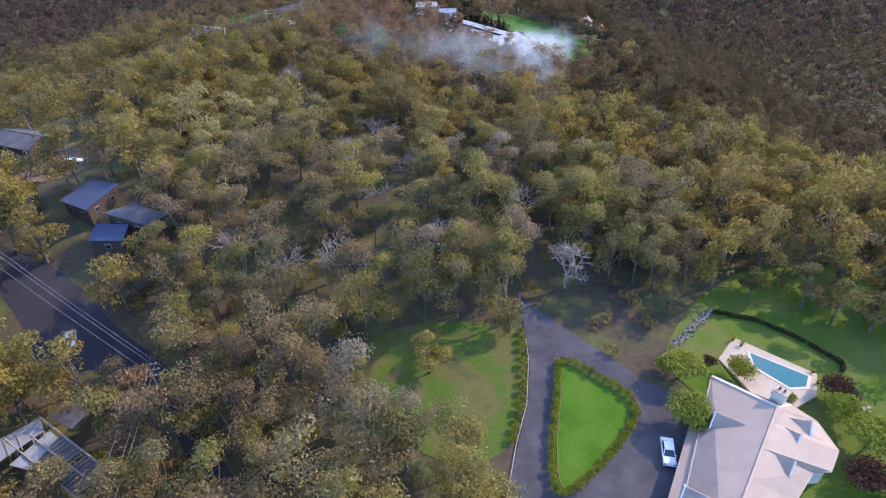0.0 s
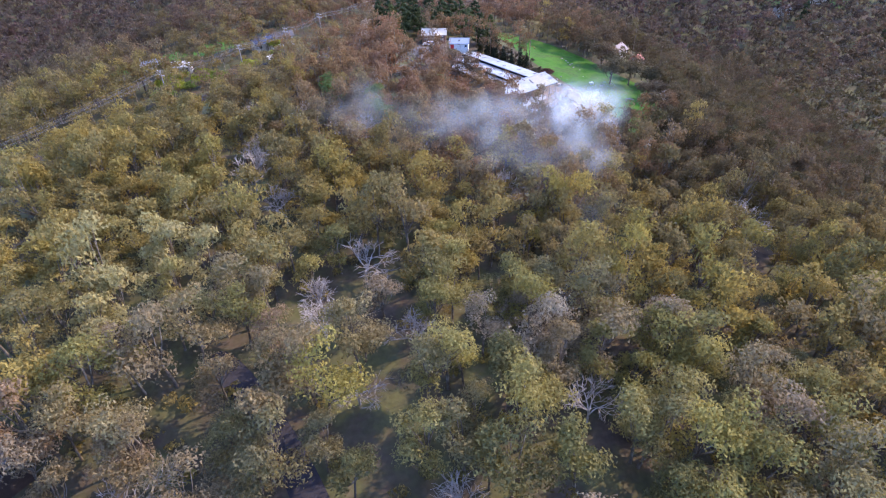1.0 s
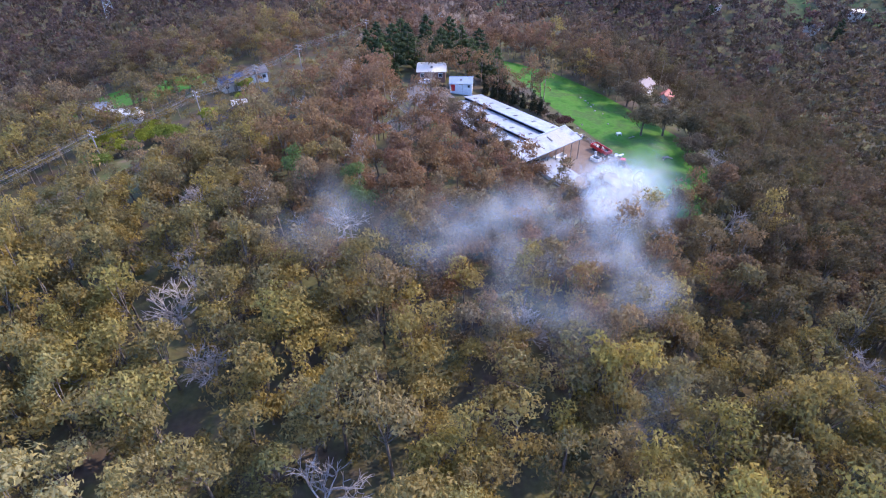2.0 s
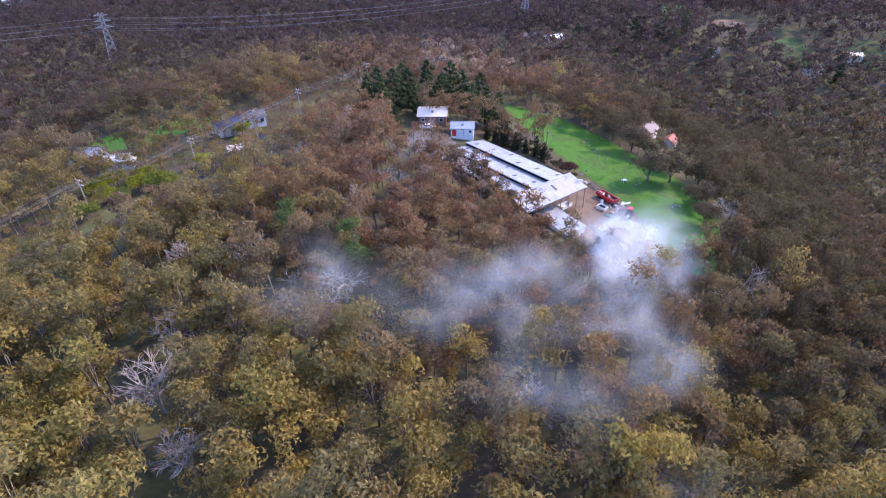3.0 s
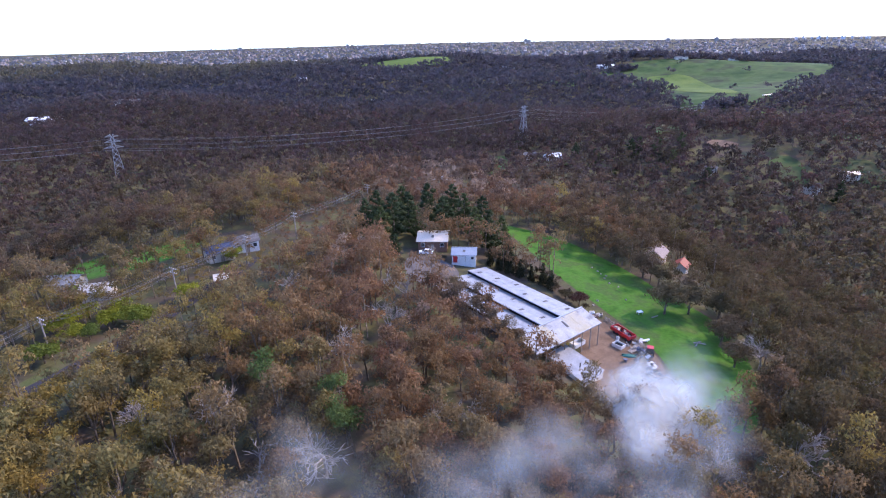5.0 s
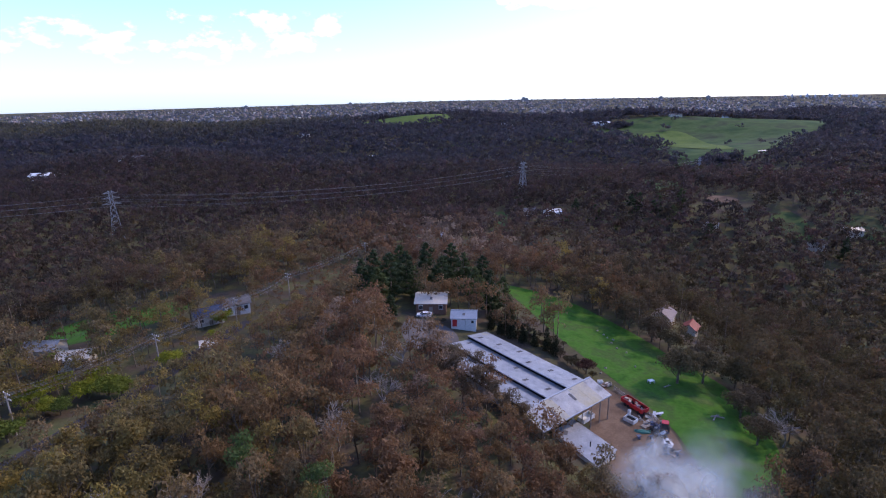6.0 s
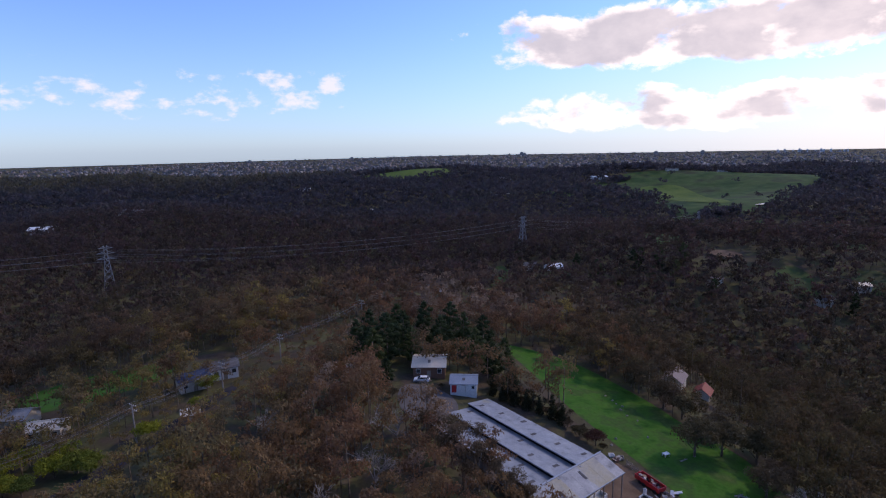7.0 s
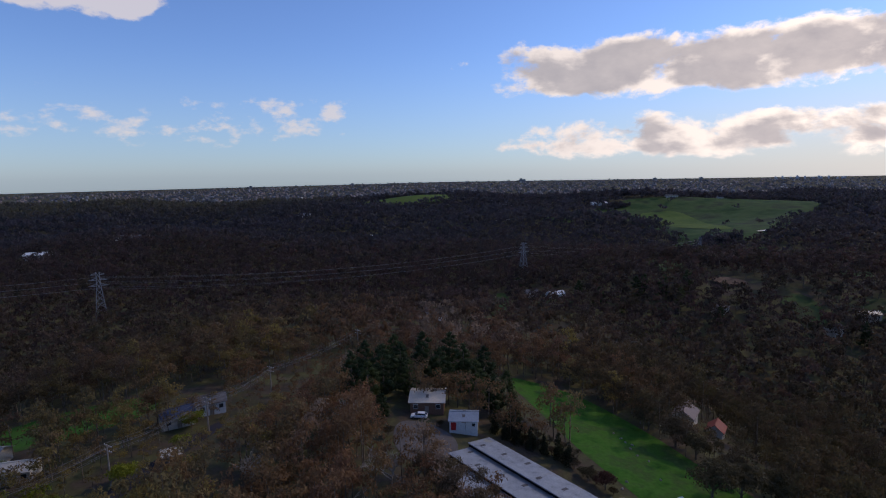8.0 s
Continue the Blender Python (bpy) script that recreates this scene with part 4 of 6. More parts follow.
# ---- garden and farm trees ----


def bushy(seed, tall, wide, count, size, stem=0.25):
    """A rounded garden tree or shrub."""
    r = np.random.default_rng(seed)
    n = 14
    a = np.arange(n) * 2.4
    rr = wide * 0.36 * np.sqrt((np.arange(n) + 0.5) / n)
    cen = np.stack([rr * np.cos(a), rr * np.sin(a), tall * (stem + (1 - stem) * (0.42 + 0.3 * r.uniform(0, 1, n) * (1 - rr / wide)))], -1)
    rad = wide * r.uniform(0.17, 0.27, n)
    wood = [tube_arrays([(0, 0, -0.3), (0.05, 0, tall * 0.5)], [0.1 * wide / 3, 0.05 * wide / 3], 5)]
    for c in cen[::3]:
        wood.append(tube_arrays([(0, 0, tall * 0.15), tuple(c * 0.6), tuple(c)], [0.05, 0.035, 0.012], 4))
    return join(wood), leaf_cloud(r, cen, rad, count, size, 0.1)


def cypress(seed, tall, wide, count, size):
    """A slender upright conifer."""
    r = np.random.default_rng(seed)
    f = np.linspace(0.08, 0.95, 9)
    cen = np.stack([r.normal(scale=0.06 * wide, size=9), r.normal(scale=0.06 * wide, size=9), tall * f], -1)
    return join([tube_arrays([(0, 0, -0.3), (0, 0, tall * 0.9)], [0.1, 0.02], 4)]), leaf_cloud(r, cen, wide * (0.5 - 0.36 * f), count, size, -0.5)


def stand(kind, model, bx, by, turn, s, leaf, label, category, group=""):
    m = pose(bx, by, gz(bx, by), 0, 0, turn) @ Matrix.Scale(s, 4)
    return place_tree(kind, *model, m, M_BARK, leaf, label, category, group)


GARDEN = bushy(1, 3.6, 4.4, 2600, 0.26)
WATTLE = bushy(2, 3.4, 4.2, 1700, 0.3, 0.02)
for bx, by, s, leaf, what in [(26.0, 39.8, 1.05, M_GREEN, "lush green garden tree beside the forecourt"), (24.6, 33.6, 1.12, M_GREEN, "green and brown garden tree close to the house"),
                              (32.6, 39.8, 0.75, M_HEDGE, "yellow-green shrub beside the pool paving"), (41.6, 36.8, 0.85, M_RED, "dark plum-leaved shrub beside the pool"),
                              (40.4, 34.0, 0.95, M_GREEN, "green garden shrub behind the house"), (41.0, 30.6, 1.15, M_GREEN, "bright green garden tree behind the house"),
                              (38.4, 26.6, 0.95, M_RED, "brown-leaved garden tree at the house corner"), (29.8, 41.4, 0.4, M_RED, "small dark round shrub by the pool paving"),
                              (36.6, 36.6, 0.35, M_GREEN, "small clipped dark shrub at the pool's edge"), (41.4, 26.0, 1.0, M_GREEN, "green garden tree on the back lawn"),
                              (24.4, 40.6, 0.55, M_GREEN, "low green shrub by the stepping stones")]:
    stand("garden_tree", GARDEN, bx, by, bx * 37, s, leaf, what, "garden tree", "garden trees")
for k, (bx, by, s, turn) in enumerate([(-2.2, 41.6, 0.95, 20), (-7.4, 48.5, 0.8, 130), (-13.5, 46.5, 0.9, 60), (7.6, 47.2, 0.62, 200), (-10.5, 40.5, 0.7, 270), (45.3, 50.6, 1.05, 10), (47.6, 47.9, 1.1, 100), (51.0, 46.2, 1.15, 190), (39.5, 52.6, 0.8, 80), (54.5, 50, 1.1, 33)]):
    limbed_tree("lawn_gum", 71 + k % 3, 6.2, 4.6, 1700, 0.3, pose(bx, by, gz(bx, by), 0, 0, turn) @ Matrix.Scale(s, 4), M_BARK, M_GUM, "lone gum tree casting a long shadow on grass", "tree", "lone trees on the grass")
PADDOCK_TREE = [bushy(31, 6.2, 6.6, 2600, 0.34, 0.16), bushy(32, 5.6, 5.8, 2300, 0.34, 0.1)]
for k, (bx, by, s) in enumerate([(43.0, 187.0, 1.25), (48.5, 188.0, 1.4), (45.5, 208, 1.15), (42.8, 216, 1.15), (40.5, 237, 1.2), (33.0, 247, 1.1), (49.8, 176.0, 0.95), (53.5, 179, 1.1), (55.0, 188, 1.2), (51.0, 195, 1.1), (48.5, 168, 0.9), (47.5, 203, 1.05), (44.0, 222, 1.0), (41.5, 230, 1.1)]):
    stand("paddock_tree", PADDOCK_TREE[k % 2], bx, by, 50 * k, s, M_DUSK, "dark gum tree at the paddock's edge", "tree", "trees of the paddock edge")
PINE = [pine(81 + k, 11.5, 8.4, 1500, 0.42) for k in range(3)]
for k, (bx, by, s) in enumerate([(-24, 219, 1.0), (-19.5, 214.5, 0.9), (-17, 221, 1.1), (-22, 227, 1.05), (-13.5, 227, 1.0), (-11, 220.5, 0.8), (-8.5, 233, 1.1), (-4, 225, 0.95), (-1.5, 237, 1.05), (1.8, 229, 1.0), (4.5, 222, 0.85), (7, 232, 0.95),
                                 (8.2, 215, 0.75), (11.5, 219, 0.8), (-15.5, 207.5, 0.5), (12, 211, 0.6), (-16, 236, 1.0)]):
    stand("pine_tree", PINE[k % 3], bx, by, 70 * k, s, M_PINE, "tall dark green pine behind the farmhouse", "pine", "pines by the farmhouse")
for k, (bx, by, s) in enumerate([(70, 398, 1.0), (78, 385, 0.9), (101, 395, 1.1), (108, 402, 1.0), (114, 390, 1.15), (118, 378, 0.9), (130, 398, 1.1), (86, 372, 0.8), (126, 352, 0.9), (178, 330, 1.0), (200, 300, 0.9), (40, 430, 0.9)]):
    stand("valley_pine", PINE[k % 3], bx, by, 70 * k, s, M_PINE, "dark pine standing among valley gums", "pine", "pines in the valley")
CYPRESS = [cypress(91 + k, 4.8, 2.1 + 0.3 * k, 900, 0.36) for k in range(3)]
for k, (bx, by, s) in enumerate([(9.5, 203, 1.0), (12.0, 202.0, 1.15), (14.3, 200.4, 0.95), (16.6, 199.2, 0.9), (18.9, 198.0, 1.1), (20.6, 196.6, 0.95), (11, 205, 1.0), (7.5, 205, 0.9)]):
    stand("cypress", CYPRESS[k % 3], bx, by, 40 * k, s, M_CYPRESS, "narrow grey-green cypress behind the long shed", "cypress", "cypresses behind the shed")
for k, (bx, by, s) in enumerate([(10.2, 205.2, 0.62), (13.2, 203.6, 0.55), (15.6, 202, 0.6), (17.6, 200.8, 0.5), (20.2, 199.4, 0.55), (22.4, 196.6, 0.5), (8.4, 208, 0.5), (11.4, 207, 0.45), (24.5, 193, 0.4), (12.2, 160, 0.38), (15.2, 155, 0.32), (18, 152.5, 0.36), (21.5, 149.5, 0.4), (9.5, 164.5, 0.6), (17, 149, 0.7), (13.5, 153, 0.7), (35, 146, 0.7), (31, 144, 0.65), (37.5, 150, 0.6), (-4.2, 181.8, 0.65), (-2.0, 179.6, 0.9), (0.6, 177.2, 0.8), (2.2, 174.2, 0.9), (4.6, 171.6, 0.85), (6.6, 168.8, 0.8), (9.0, 166.2, 0.6), (11.2, 162.4, 0.42), (-6.5, 180.0, 0.8), (-1.4, 175.6, 0.95), (2.8, 169.6, 0.9), (7.0, 164.0, 0.8), (12.5, 156.5, 0.4), (16.2, 152.6, 0.42)]):
    stand("shed_tree", NEAR[(k * 3) % 8], bx, by, 47 * k, s if k > 8 else s * 0.72, M_RUSSET if k > 8 else M_DUSK, "small scraggy tree close to the long shed", "tree", "trees behind the shed")
for k, (bx, by, s) in enumerate([(25.6, 189.6, 0.9), (23.2, 192.2, 0.65), (8, 208, 0.8), (-3.6, 205.6, 0.38), (-13.6, 200.0, 0.6), (13.6, 202.6, 0.5), (15.8, 201.0, 0.55), (18.0, 199.4, 0.5), (20.0, 197.8, 0.6), (21.6, 195.6, 0.5), (22.6, 193.6, 0.45), (24.4, 191.0, 0.5), (26.6, 188.2, 0.4)]):
    stand("round_shrub", GARDEN, bx, by, 80 * k, s, M_DUSK if k else M_RED, "dense rounded shrub beside the farm sheds", "shrub", "shrubs by the sheds")
for k, (bx, by, s) in enumerate([(-15.0, 140, 1.0), (-26.2, 146.5, 1.0), (-13.6, 138, 0.8)]):
    stand("green_tree", NEAR[k], bx, by, 60 * k, s * 1.2, M_SOFT, "fresh green tree standing out of the brown forest", "tree", "green forest trees")
for k, (bx, by, s) in enumerate([(-68.3, 160.0, 1.3), (-71.5, 175, 1.35), (-65.6, 167.6, 1.0), (-64.2, 172.5, 1.2), (-61.2, 173.5, 1.25), (-58.8, 173.2, 1.2), (-55.2, 183.4, 1.2), (-54.4, 205, 1.2), (-68.2, 167.3, 1.1),
                                 (-73, 171, 1.2), (-66, 178, 1.1), (-80, 186.6, 1.2), (-52, 196, 0.9), (-35.5, 31.5, 0.9), (-37.8, 33.2, 0.8), (-25, 42.5, 0.75), (-56, 42, 1.0)]):
    stand("bright_tree", WATTLE, bx, by, 60 * k, s, M_HEDGE, "bright yellow-green wattle tree beside the road", "wattle", "wattles along the road")

SHRUB = bushy(95, 0.95, 0.95, 260, 0.14, 0.05)


def along(points, gap):
    """Even places along a line of points."""
    out, left = [], 0.0
    for (x0, y0), (x1, y1) in zip(points, points[1:]):
        d = math.hypot(x1 - x0, y1 - y0)
        while left < d:
            out.append((x0 + (x1 - x0) * left / d, y0 + (y1 - y0) * left / d))
            left += gap
        left -= d
    return out


first = None
shrubs = [p for p in along(ISLAND + ISLAND[:1], 0.9)] + along([(9.0, 47), (8.9, 42.9), (8.0, 36.7), (6.4, 31.8)], 1.25)
for k, (bx, by) in enumerate(shrubs):
    m = pose(bx, by, gz(bx, by) + 0.06, 0, 0, 61 * k) @ Matrix.Scale((0.95, 1.05, 1.15, 1.0, 1.25)[k % 5], 4)
    if first is None:
        first = place_tree("border_shrub", *SHRUB, m, M_BARK, M_HEDGE, "small rounded yellow-green shrub edging the driveway", "shrub", "shrubs edging the driveway")
    else:
        copy_thing(first, pose(0, 0, 0)).matrix_basis = m

# ---- homestead ----
house = tagged(empty("homestead"), "large pale house with a steep pinkish tiled roof", "house")
E1, E2, R1, R2 = (28.5, 38.2, 12.5), (16.9, 18.1, 12.5), (31.6, 32.0, 15.2), (20.6, 18.4, 15.2)
one_slab("roof", [E1, E2, R2, R1], 0.16, M_TILE, house)
right = [(35.0, 34.3, 12.5), (36.5, 32.3, 12.5), (36.7, 29.0, 12.5), (34.8, 26.9, 12.5), (33.2, 26.9, 12.5), (30.2, 24.2, 12.5), (25.5, 18.4, 12.5)]
mids = [R1, R1, (30.0, 30.0, 15.2), (29.0, 28.8, 15.2), (28.0, 27.6, 15.2), (25.6, 24.6, 15.2), R2]
for p, q, r, s in zip(right, right[1:], mids[1:], mids):
    corners = [p, q, r] if r == s else [p, q, r, s]
    one_slab("roof", corners, 0.16, M_TILE, house)
one_slab("roof", [right[0], R1, (32.3, 33.4, 14.6), (33.2, 35.4, 13.4)], 0.16, M_TILE, house)
# walls under the eaves
ring = [(28.2, 37.4), (17.4, 19.0), (25.2, 18.9), (29.8, 24.8), (33.0, 27.3), (34.6, 27.3), (36.2, 29.2), (36.0, 32.1), (34.7, 33.8), (32.0, 33.0)]
for p, q in zip(ring, ring[1:] + ring[:1]):
    d = Vector((q[0] - p[0], q[1] - p[1], 0)).normalized()
    n = Vector((-d.y, d.x, 0)) * 0.12
    bm = bmesh.new()
    slab(bm, [(p[0] + n.x, p[1] + n.y, 12.42), (q[0] + n.x, q[1] + n.y, 12.42), (q[0] - n.x, q[1] - n.y, 12.42), (p[0] - n.x, p[1] - n.y, 12.42)], 12.42 - gz(*p) + 0.4)
    part("wall", bm, M_CREAM, house)
    mid = Vector(((p[0] + q[0]) / 2, (p[1] + q[1]) / 2, gz(*p) + 1.35))
    if math.dist(p, q) > 2.4:
        ang = math.degrees(math.atan2(d.y, d.x))
        w = one_box("window", (-0.55, 0.55, -0.17, 0.17, -0.6, 0.6), M_WHITE, house, pose(*mid, 0, 0, ang), 0.02, "white window frame")
        one_box("pane", (-0.46, 0.46, -0.19, 0.19, -0.5, 0.5), M_GLASS, w, pose(*mid, 0, 0, ang))


def strip(name, a, b, wide, high, mat, parent, sink=0.12):
    """A capping board along a line, e.g. a barge or a ridge."""
    a, b = Vector(a), Vector(b)
    d = (b - a).normalized()
    n = Vector((-d.y, d.x, 0)).normalized() * wide / 2
    bm = bmesh.new()
    vs = [bm.verts.new(p + s * n + Vector((0, 0, h))) for p in (a, b) for s in (-1, 1) for h in (-sink, high)]
    for f in ((0, 1, 3, 2), (4, 6, 7, 5), (0, 4, 5, 1), (2, 3, 7, 6), (1, 5, 7, 3), (0, 2, 6, 4)):
        bm.faces.new([vs[i] for i in f])
    bmesh.ops.recalc_face_normals(bm, faces=bm.faces[:])
    return part(name, bm, mat, parent)


strip("barge", E1, R1, 0.34, 0.1, M_CREAM, house)
strip("ridge_cap", R1, R2, 0.24, 0.08, M_TILE, house)
strip("gutter", E1, E2, 0.16, 0.03, M_TILE, house)
for p, q in zip(right[:-1], right[1:]):
    strip("gutter", p, q, 0.14, 0.03, M_TILE, house)
strip("barge", right[0], R1, 0.26, 0.08, M_CREAM, house)
# lean-to verandah roof along the drive side
one_slab("verandah_roof", [(25.3, 32.3, 12.25), (17.6, 19.6, 12.25), (16.5, 20.1, 11.85), (24.4, 32.9, 11.85)], 0.1, M_TILE, house)
for f in (0.05, 0.35, 0.65, 0.95):
    px, py = 24.5 + (16.7 - 24.5) * f, 32.7 + (20.2 - 32.7) * f
    one_tube("post", (px, py, gz(px, py)), (px, py, 11.75), 0.06, 0.06, M_WHITE, house)


def dormer(at, out, wide, deep, z0, z1):
    """A gabled dormer: out is the way that it faces, deep how far its ridge runs back."""
    o = Vector((out[0], out[1], 0)).normalized()
    s = Vector((-o.y, o.x, 0)) * wide / 2
    a = Vector((at[0], at[1], 0))
    back = a - o * deep
    up = lambda v, z: (v.x, v.y, z)
    d = one_slab("dormer_roof", [up(a + s, z0), up(a, z1), up(back, z1), up(back + s * 0.1, z1 - 0.05)], 0.08, M_TILE, house)
    one_slab("dormer_roof", [up(a, z1), up(a - s, z0), up(back - s * 0.1, z1 - 0.05), up(back, z1)], 0.08, M_TILE, house)
    bm = bmesh.new()
    fr = [bm.verts.new(p) for p in (up(a + s * 0.9, z0 - 0.5), up(a - s * 0.9, z0 - 0.5), up(a - s * 0.9, z0), up(a, z1 - 0.08), up(a + s * 0.9, z0))]
    bm.faces.new(fr)
    ext = bmesh.ops.extrude_face_region(bm, geom=bm.faces[:])["geom"]
    bmesh.ops.translate(bm, verts=[v for v in ext if isinstance(v, bmesh.types.BMVert)], vec=-o * 0.12)
    bmesh.ops.recalc_face_normals(bm, faces=bm.faces[:])
    gab = part("dormer_gable", bm, M_CREAM, house)
    ang = math.degrees(math.atan2(s.y, s.x))
    c = a + o * 0.02
    one_box("pane", (-0.3, 0.3, -0.05, 0.05, -0.35, 0.25), M_GLASS, gab, pose(c.x, c.y, z0, 0, 0, ang))
    strip("barge", up(a + s * 1.05 + o * 0.06, z0 - 0.02), up(a + o * 0.06, z1 + 0.02), 0.14, 0.12, M_WHITE, house)
    strip("barge", up(a - s * 1.05 + o * 0.06, z0 - 0.02), up(a + o * 0.06, z1 + 0.02), 0.14, 0.12, M_WHITE, house)


dormer((25.9, 32.0), (-0.84, 0.54), 2.0, 2.6, 13.3, 14.5)
dormer((20.2, 24.4), (-0.84, 0.54), 2.2, 2.8, 13.2, 14.6)
dormer((32.6, 29.4), (0.8, -0.6), 1.8, 2.4, 13.5, 14.6)
dormer((30.6, 26.6), (0.8, -0.6), 1.8, 2.4, 13.5, 14.6)
dormer((34.4, 30.8), (0.95, -0.3), 2.4, 2.8, 13.1, 14.5)
ch = one_box("chimney", (-0.5, 0.5, -0.6, 0.6, -2.5, 1.0), M_CREAM, house, pose(32.4, 33.3, 14.9, 0, 0, 39), 0.03)
one_box("chimney_cap", (-0.58, 0.58, -0.68, 0.68, 1.0, 1.14), M_TILE, ch, pose(32.4, 33.3, 14.9, 0, 0, 39), 0.02)
for k in (-0.22, 0.22):
    one_tube("chimney_pot", tuple(pose(32.4, 33.3, 14.9, 0, 0, 39) @ Vector((0, k, 1.14))), tuple(pose(32.4, 33.3, 14.9, 0, 0, 39) @ Vector((0, k, 1.45))), 0.12, 0.1, M_BRICK, ch)

# ---- pool ----
deck_z = max(gz(px, py) for px, py in ((34.7, 45.8), (31.5, 42.4), (41.5, 39.9), (36.4, 35.2))) + 0.1
deck = tagged(one_slab("pool_paving", [(34.7, 45.8, deck_z), (41.5, 39.9, deck_z), (39.9, 37.0, deck_z), (36.4, 35.2, deck_z), (33.0, 37.5, deck_z), (31.5, 42.4, deck_z)], 0.5, M_PAVE, None), "sandy paving round the swimming pool", "paving", kind="structure")
pool = tagged(empty("swimming_pool"), "rectangular swimming pool with turquoise water", "swimming pool")
one_slab("coping", [(35.3, 43.6, deck_z + 0.05), (40.7, 39.6, deck_z + 0.05), (39.5, 37.8, deck_z + 0.05), (37.4, 37.7, deck_z + 0.05), (34.6, 41.1, deck_z + 0.05)], 0.04, M_CREAM, pool, "pale stone coping")
one_slab("water", [(35.5, 43.2, deck_z + 0.07), (40.3, 39.6, deck_z + 0.07), (39.3, 38.15, deck_z + 0.07), (37.5, 38.05, deck_z + 0.07), (35.1, 41.1, deck_z + 0.07)], 0.015, M_POOL, pool, "clear turquoise water")
for px, py in ((34.4, 45.3), (41.2, 40.2), (35.0, 44.4), (40.8, 38.6)):
    pot = tagged(empty("plant_pot", pose(px, py, deck_z)), "dark potted plant on the pool paving", "plant pot", "pots by the pool")
    one_tube("pot", (0, 0, 0), (0, 0, 0.3), 0.13, 0.18, M_BRICK, pot, 8)
    raw("foliage", *leaf_cloud(np.random.default_rng(3), np.array([[0, 0, 0.5]]), np.array([0.3]), 60, 0.14), M_GREEN, None, pot)


def clipped_hedge(name, line, wide, high, label):
    """A trimmed hedge: a dense core wrapped in leaves."""
    top = tagged(empty(name), label, "hedge")
    r = np.random.default_rng(17)
    cen, rad = [], []
    for bx, by in along(line, 0.3):
        for h in np.arange(0.2, high, 0.3):
            cen.append((bx + r.normal(scale=0.05), by + r.normal(scale=0.05), gz(bx, by) + h))
            rad.append(wide * 0.55)
    raw("foliage", *leaf_cloud(r, np.array(cen), np.array(rad), 9000, 0.17, 0.0), M_PINE, None, top)
    return top


clipped_hedge("hedge", [(33.9, 49.9), (38.3, 48.6), (42.0, 45.9), (45.4, 41.7), (44.8, 40.4)], 0.36, 0.7, "dark clipped hedge round the pool lawn")

wall = tagged(empty("stone_wall"), "low dry-stone wall of pale rocks", "stone wall", kind="structure")
stone_bm = bmesh.new()
bmesh.ops.create_icosphere(stone_bm, subdivisions=1, radius=0.5)
for v in stone_bm.verts:
    v.co += Vector((noise.noise(v.co * 2.1), noise.noise(v.co * 2.3 + Vector((5, 1, 2))), noise.noise(v.co * 1.9 + Vector((1, 7, 3))))) * 0.22
stone_me = bpy.data.meshes.new("stone")
stone_bm.to_mesh(stone_me)
stone_bm.free()
stone_me.materials.append(M_STONE)
wr = random.Random(8)
for k, (bx, by) in enumerate(along([(26.4, 43.8), (33.8, 50.4)], 0.06)):
    st = new("stone", stone_me)
    st.parent = wall
    off, size = wr.gauss(0, 0.24), wr.uniform(0.24, 0.5)
    st.matrix_basis = pose(bx + off * 0.67, by - off * 0.74, gz(bx, by) + wr.uniform(0.05, 0.5) * (1 - abs(off)), wr.uniform(0, 360), wr.uniform(0, 360), wr.uniform(0, 360)) @ Matrix.Diagonal((size, size * 0.8, size * 0.7, 1))
for k, (bx, by) in enumerate([(24.2, 42.2), (24.6, 42.6), (25.0, 42.9), (25.4, 43.1), (23.9, 41.7), (25.8, 43.2), (26.2, 43.2)]):
    st = tagged(new("stepping_stone", stone_me), "flat pale stepping stone in the grass", "stepping stone", "stepping stones")
    st.matrix_basis = pose(bx, by, gz(bx, by) + 0.08, 0, 0, 50 * k) @ Matrix.Diagonal((0.4, 0.34, 0.12, 1))
# low edging kerb round the island lawn
kerb = tagged(empty("island_kerb"), "narrow brick edging round the island lawn", "kerb", kind="structure")
inner = [((p[0] - 14.6) * 0.86 + 14.6, (p[1] - 34.6) * 0.92 + 34.6) for p in ISLAND]
KERB = bmesh.new()
for (x0, y0), (x1, y1) in zip(inner, inner[1:] + inner[:1]):
    tube(KERB, (x0, y0, gz(x0, y0) + 0.15), (x1, y1, gz(x1, y1) + 0.15), 0.06, 0.06, 4)
part("edging", KERB, M_BRICK, kerb)
EDGE = bmesh.new()
line = [(9.5, 46), (9.45, 42.9), (8.45, 36.6), (6.75, 31.7), (5.3, 26.1)]
for (x0, y0), (x1, y1) in zip(line, line[1:]):
    tube(EDGE, (x0, y0, gz(x0, y0) + 0.1), (x1, y1, gz(x1, y1) + 0.1), 0.07, 0.07, 4)
tagged(part("drive_kerb", EDGE, M_STONE), "low stone kerb along the driveway", "kerb", kind="structure")
garden_bench = tagged(empty("garden_bench", pose(44.2, 35.4, gz(44.2, 35.4), 0, 0, 20)), "plain grey timber bench on the lawn", "bench")
one_box("seat", (-0.6, 0.6, -0.22, 0.22, 0.36, 0.42), M_WOOD, garden_bench, None, 0.01)
for sx in (-0.5, 0.5):
    for sy in (-0.16, 0.16):
        one_box("leg", (sx - 0.04, sx + 0.04, sy - 0.04, sy + 0.04, 0, 0.36), M_WOOD, garden_bench)

# ---- vehicles ----


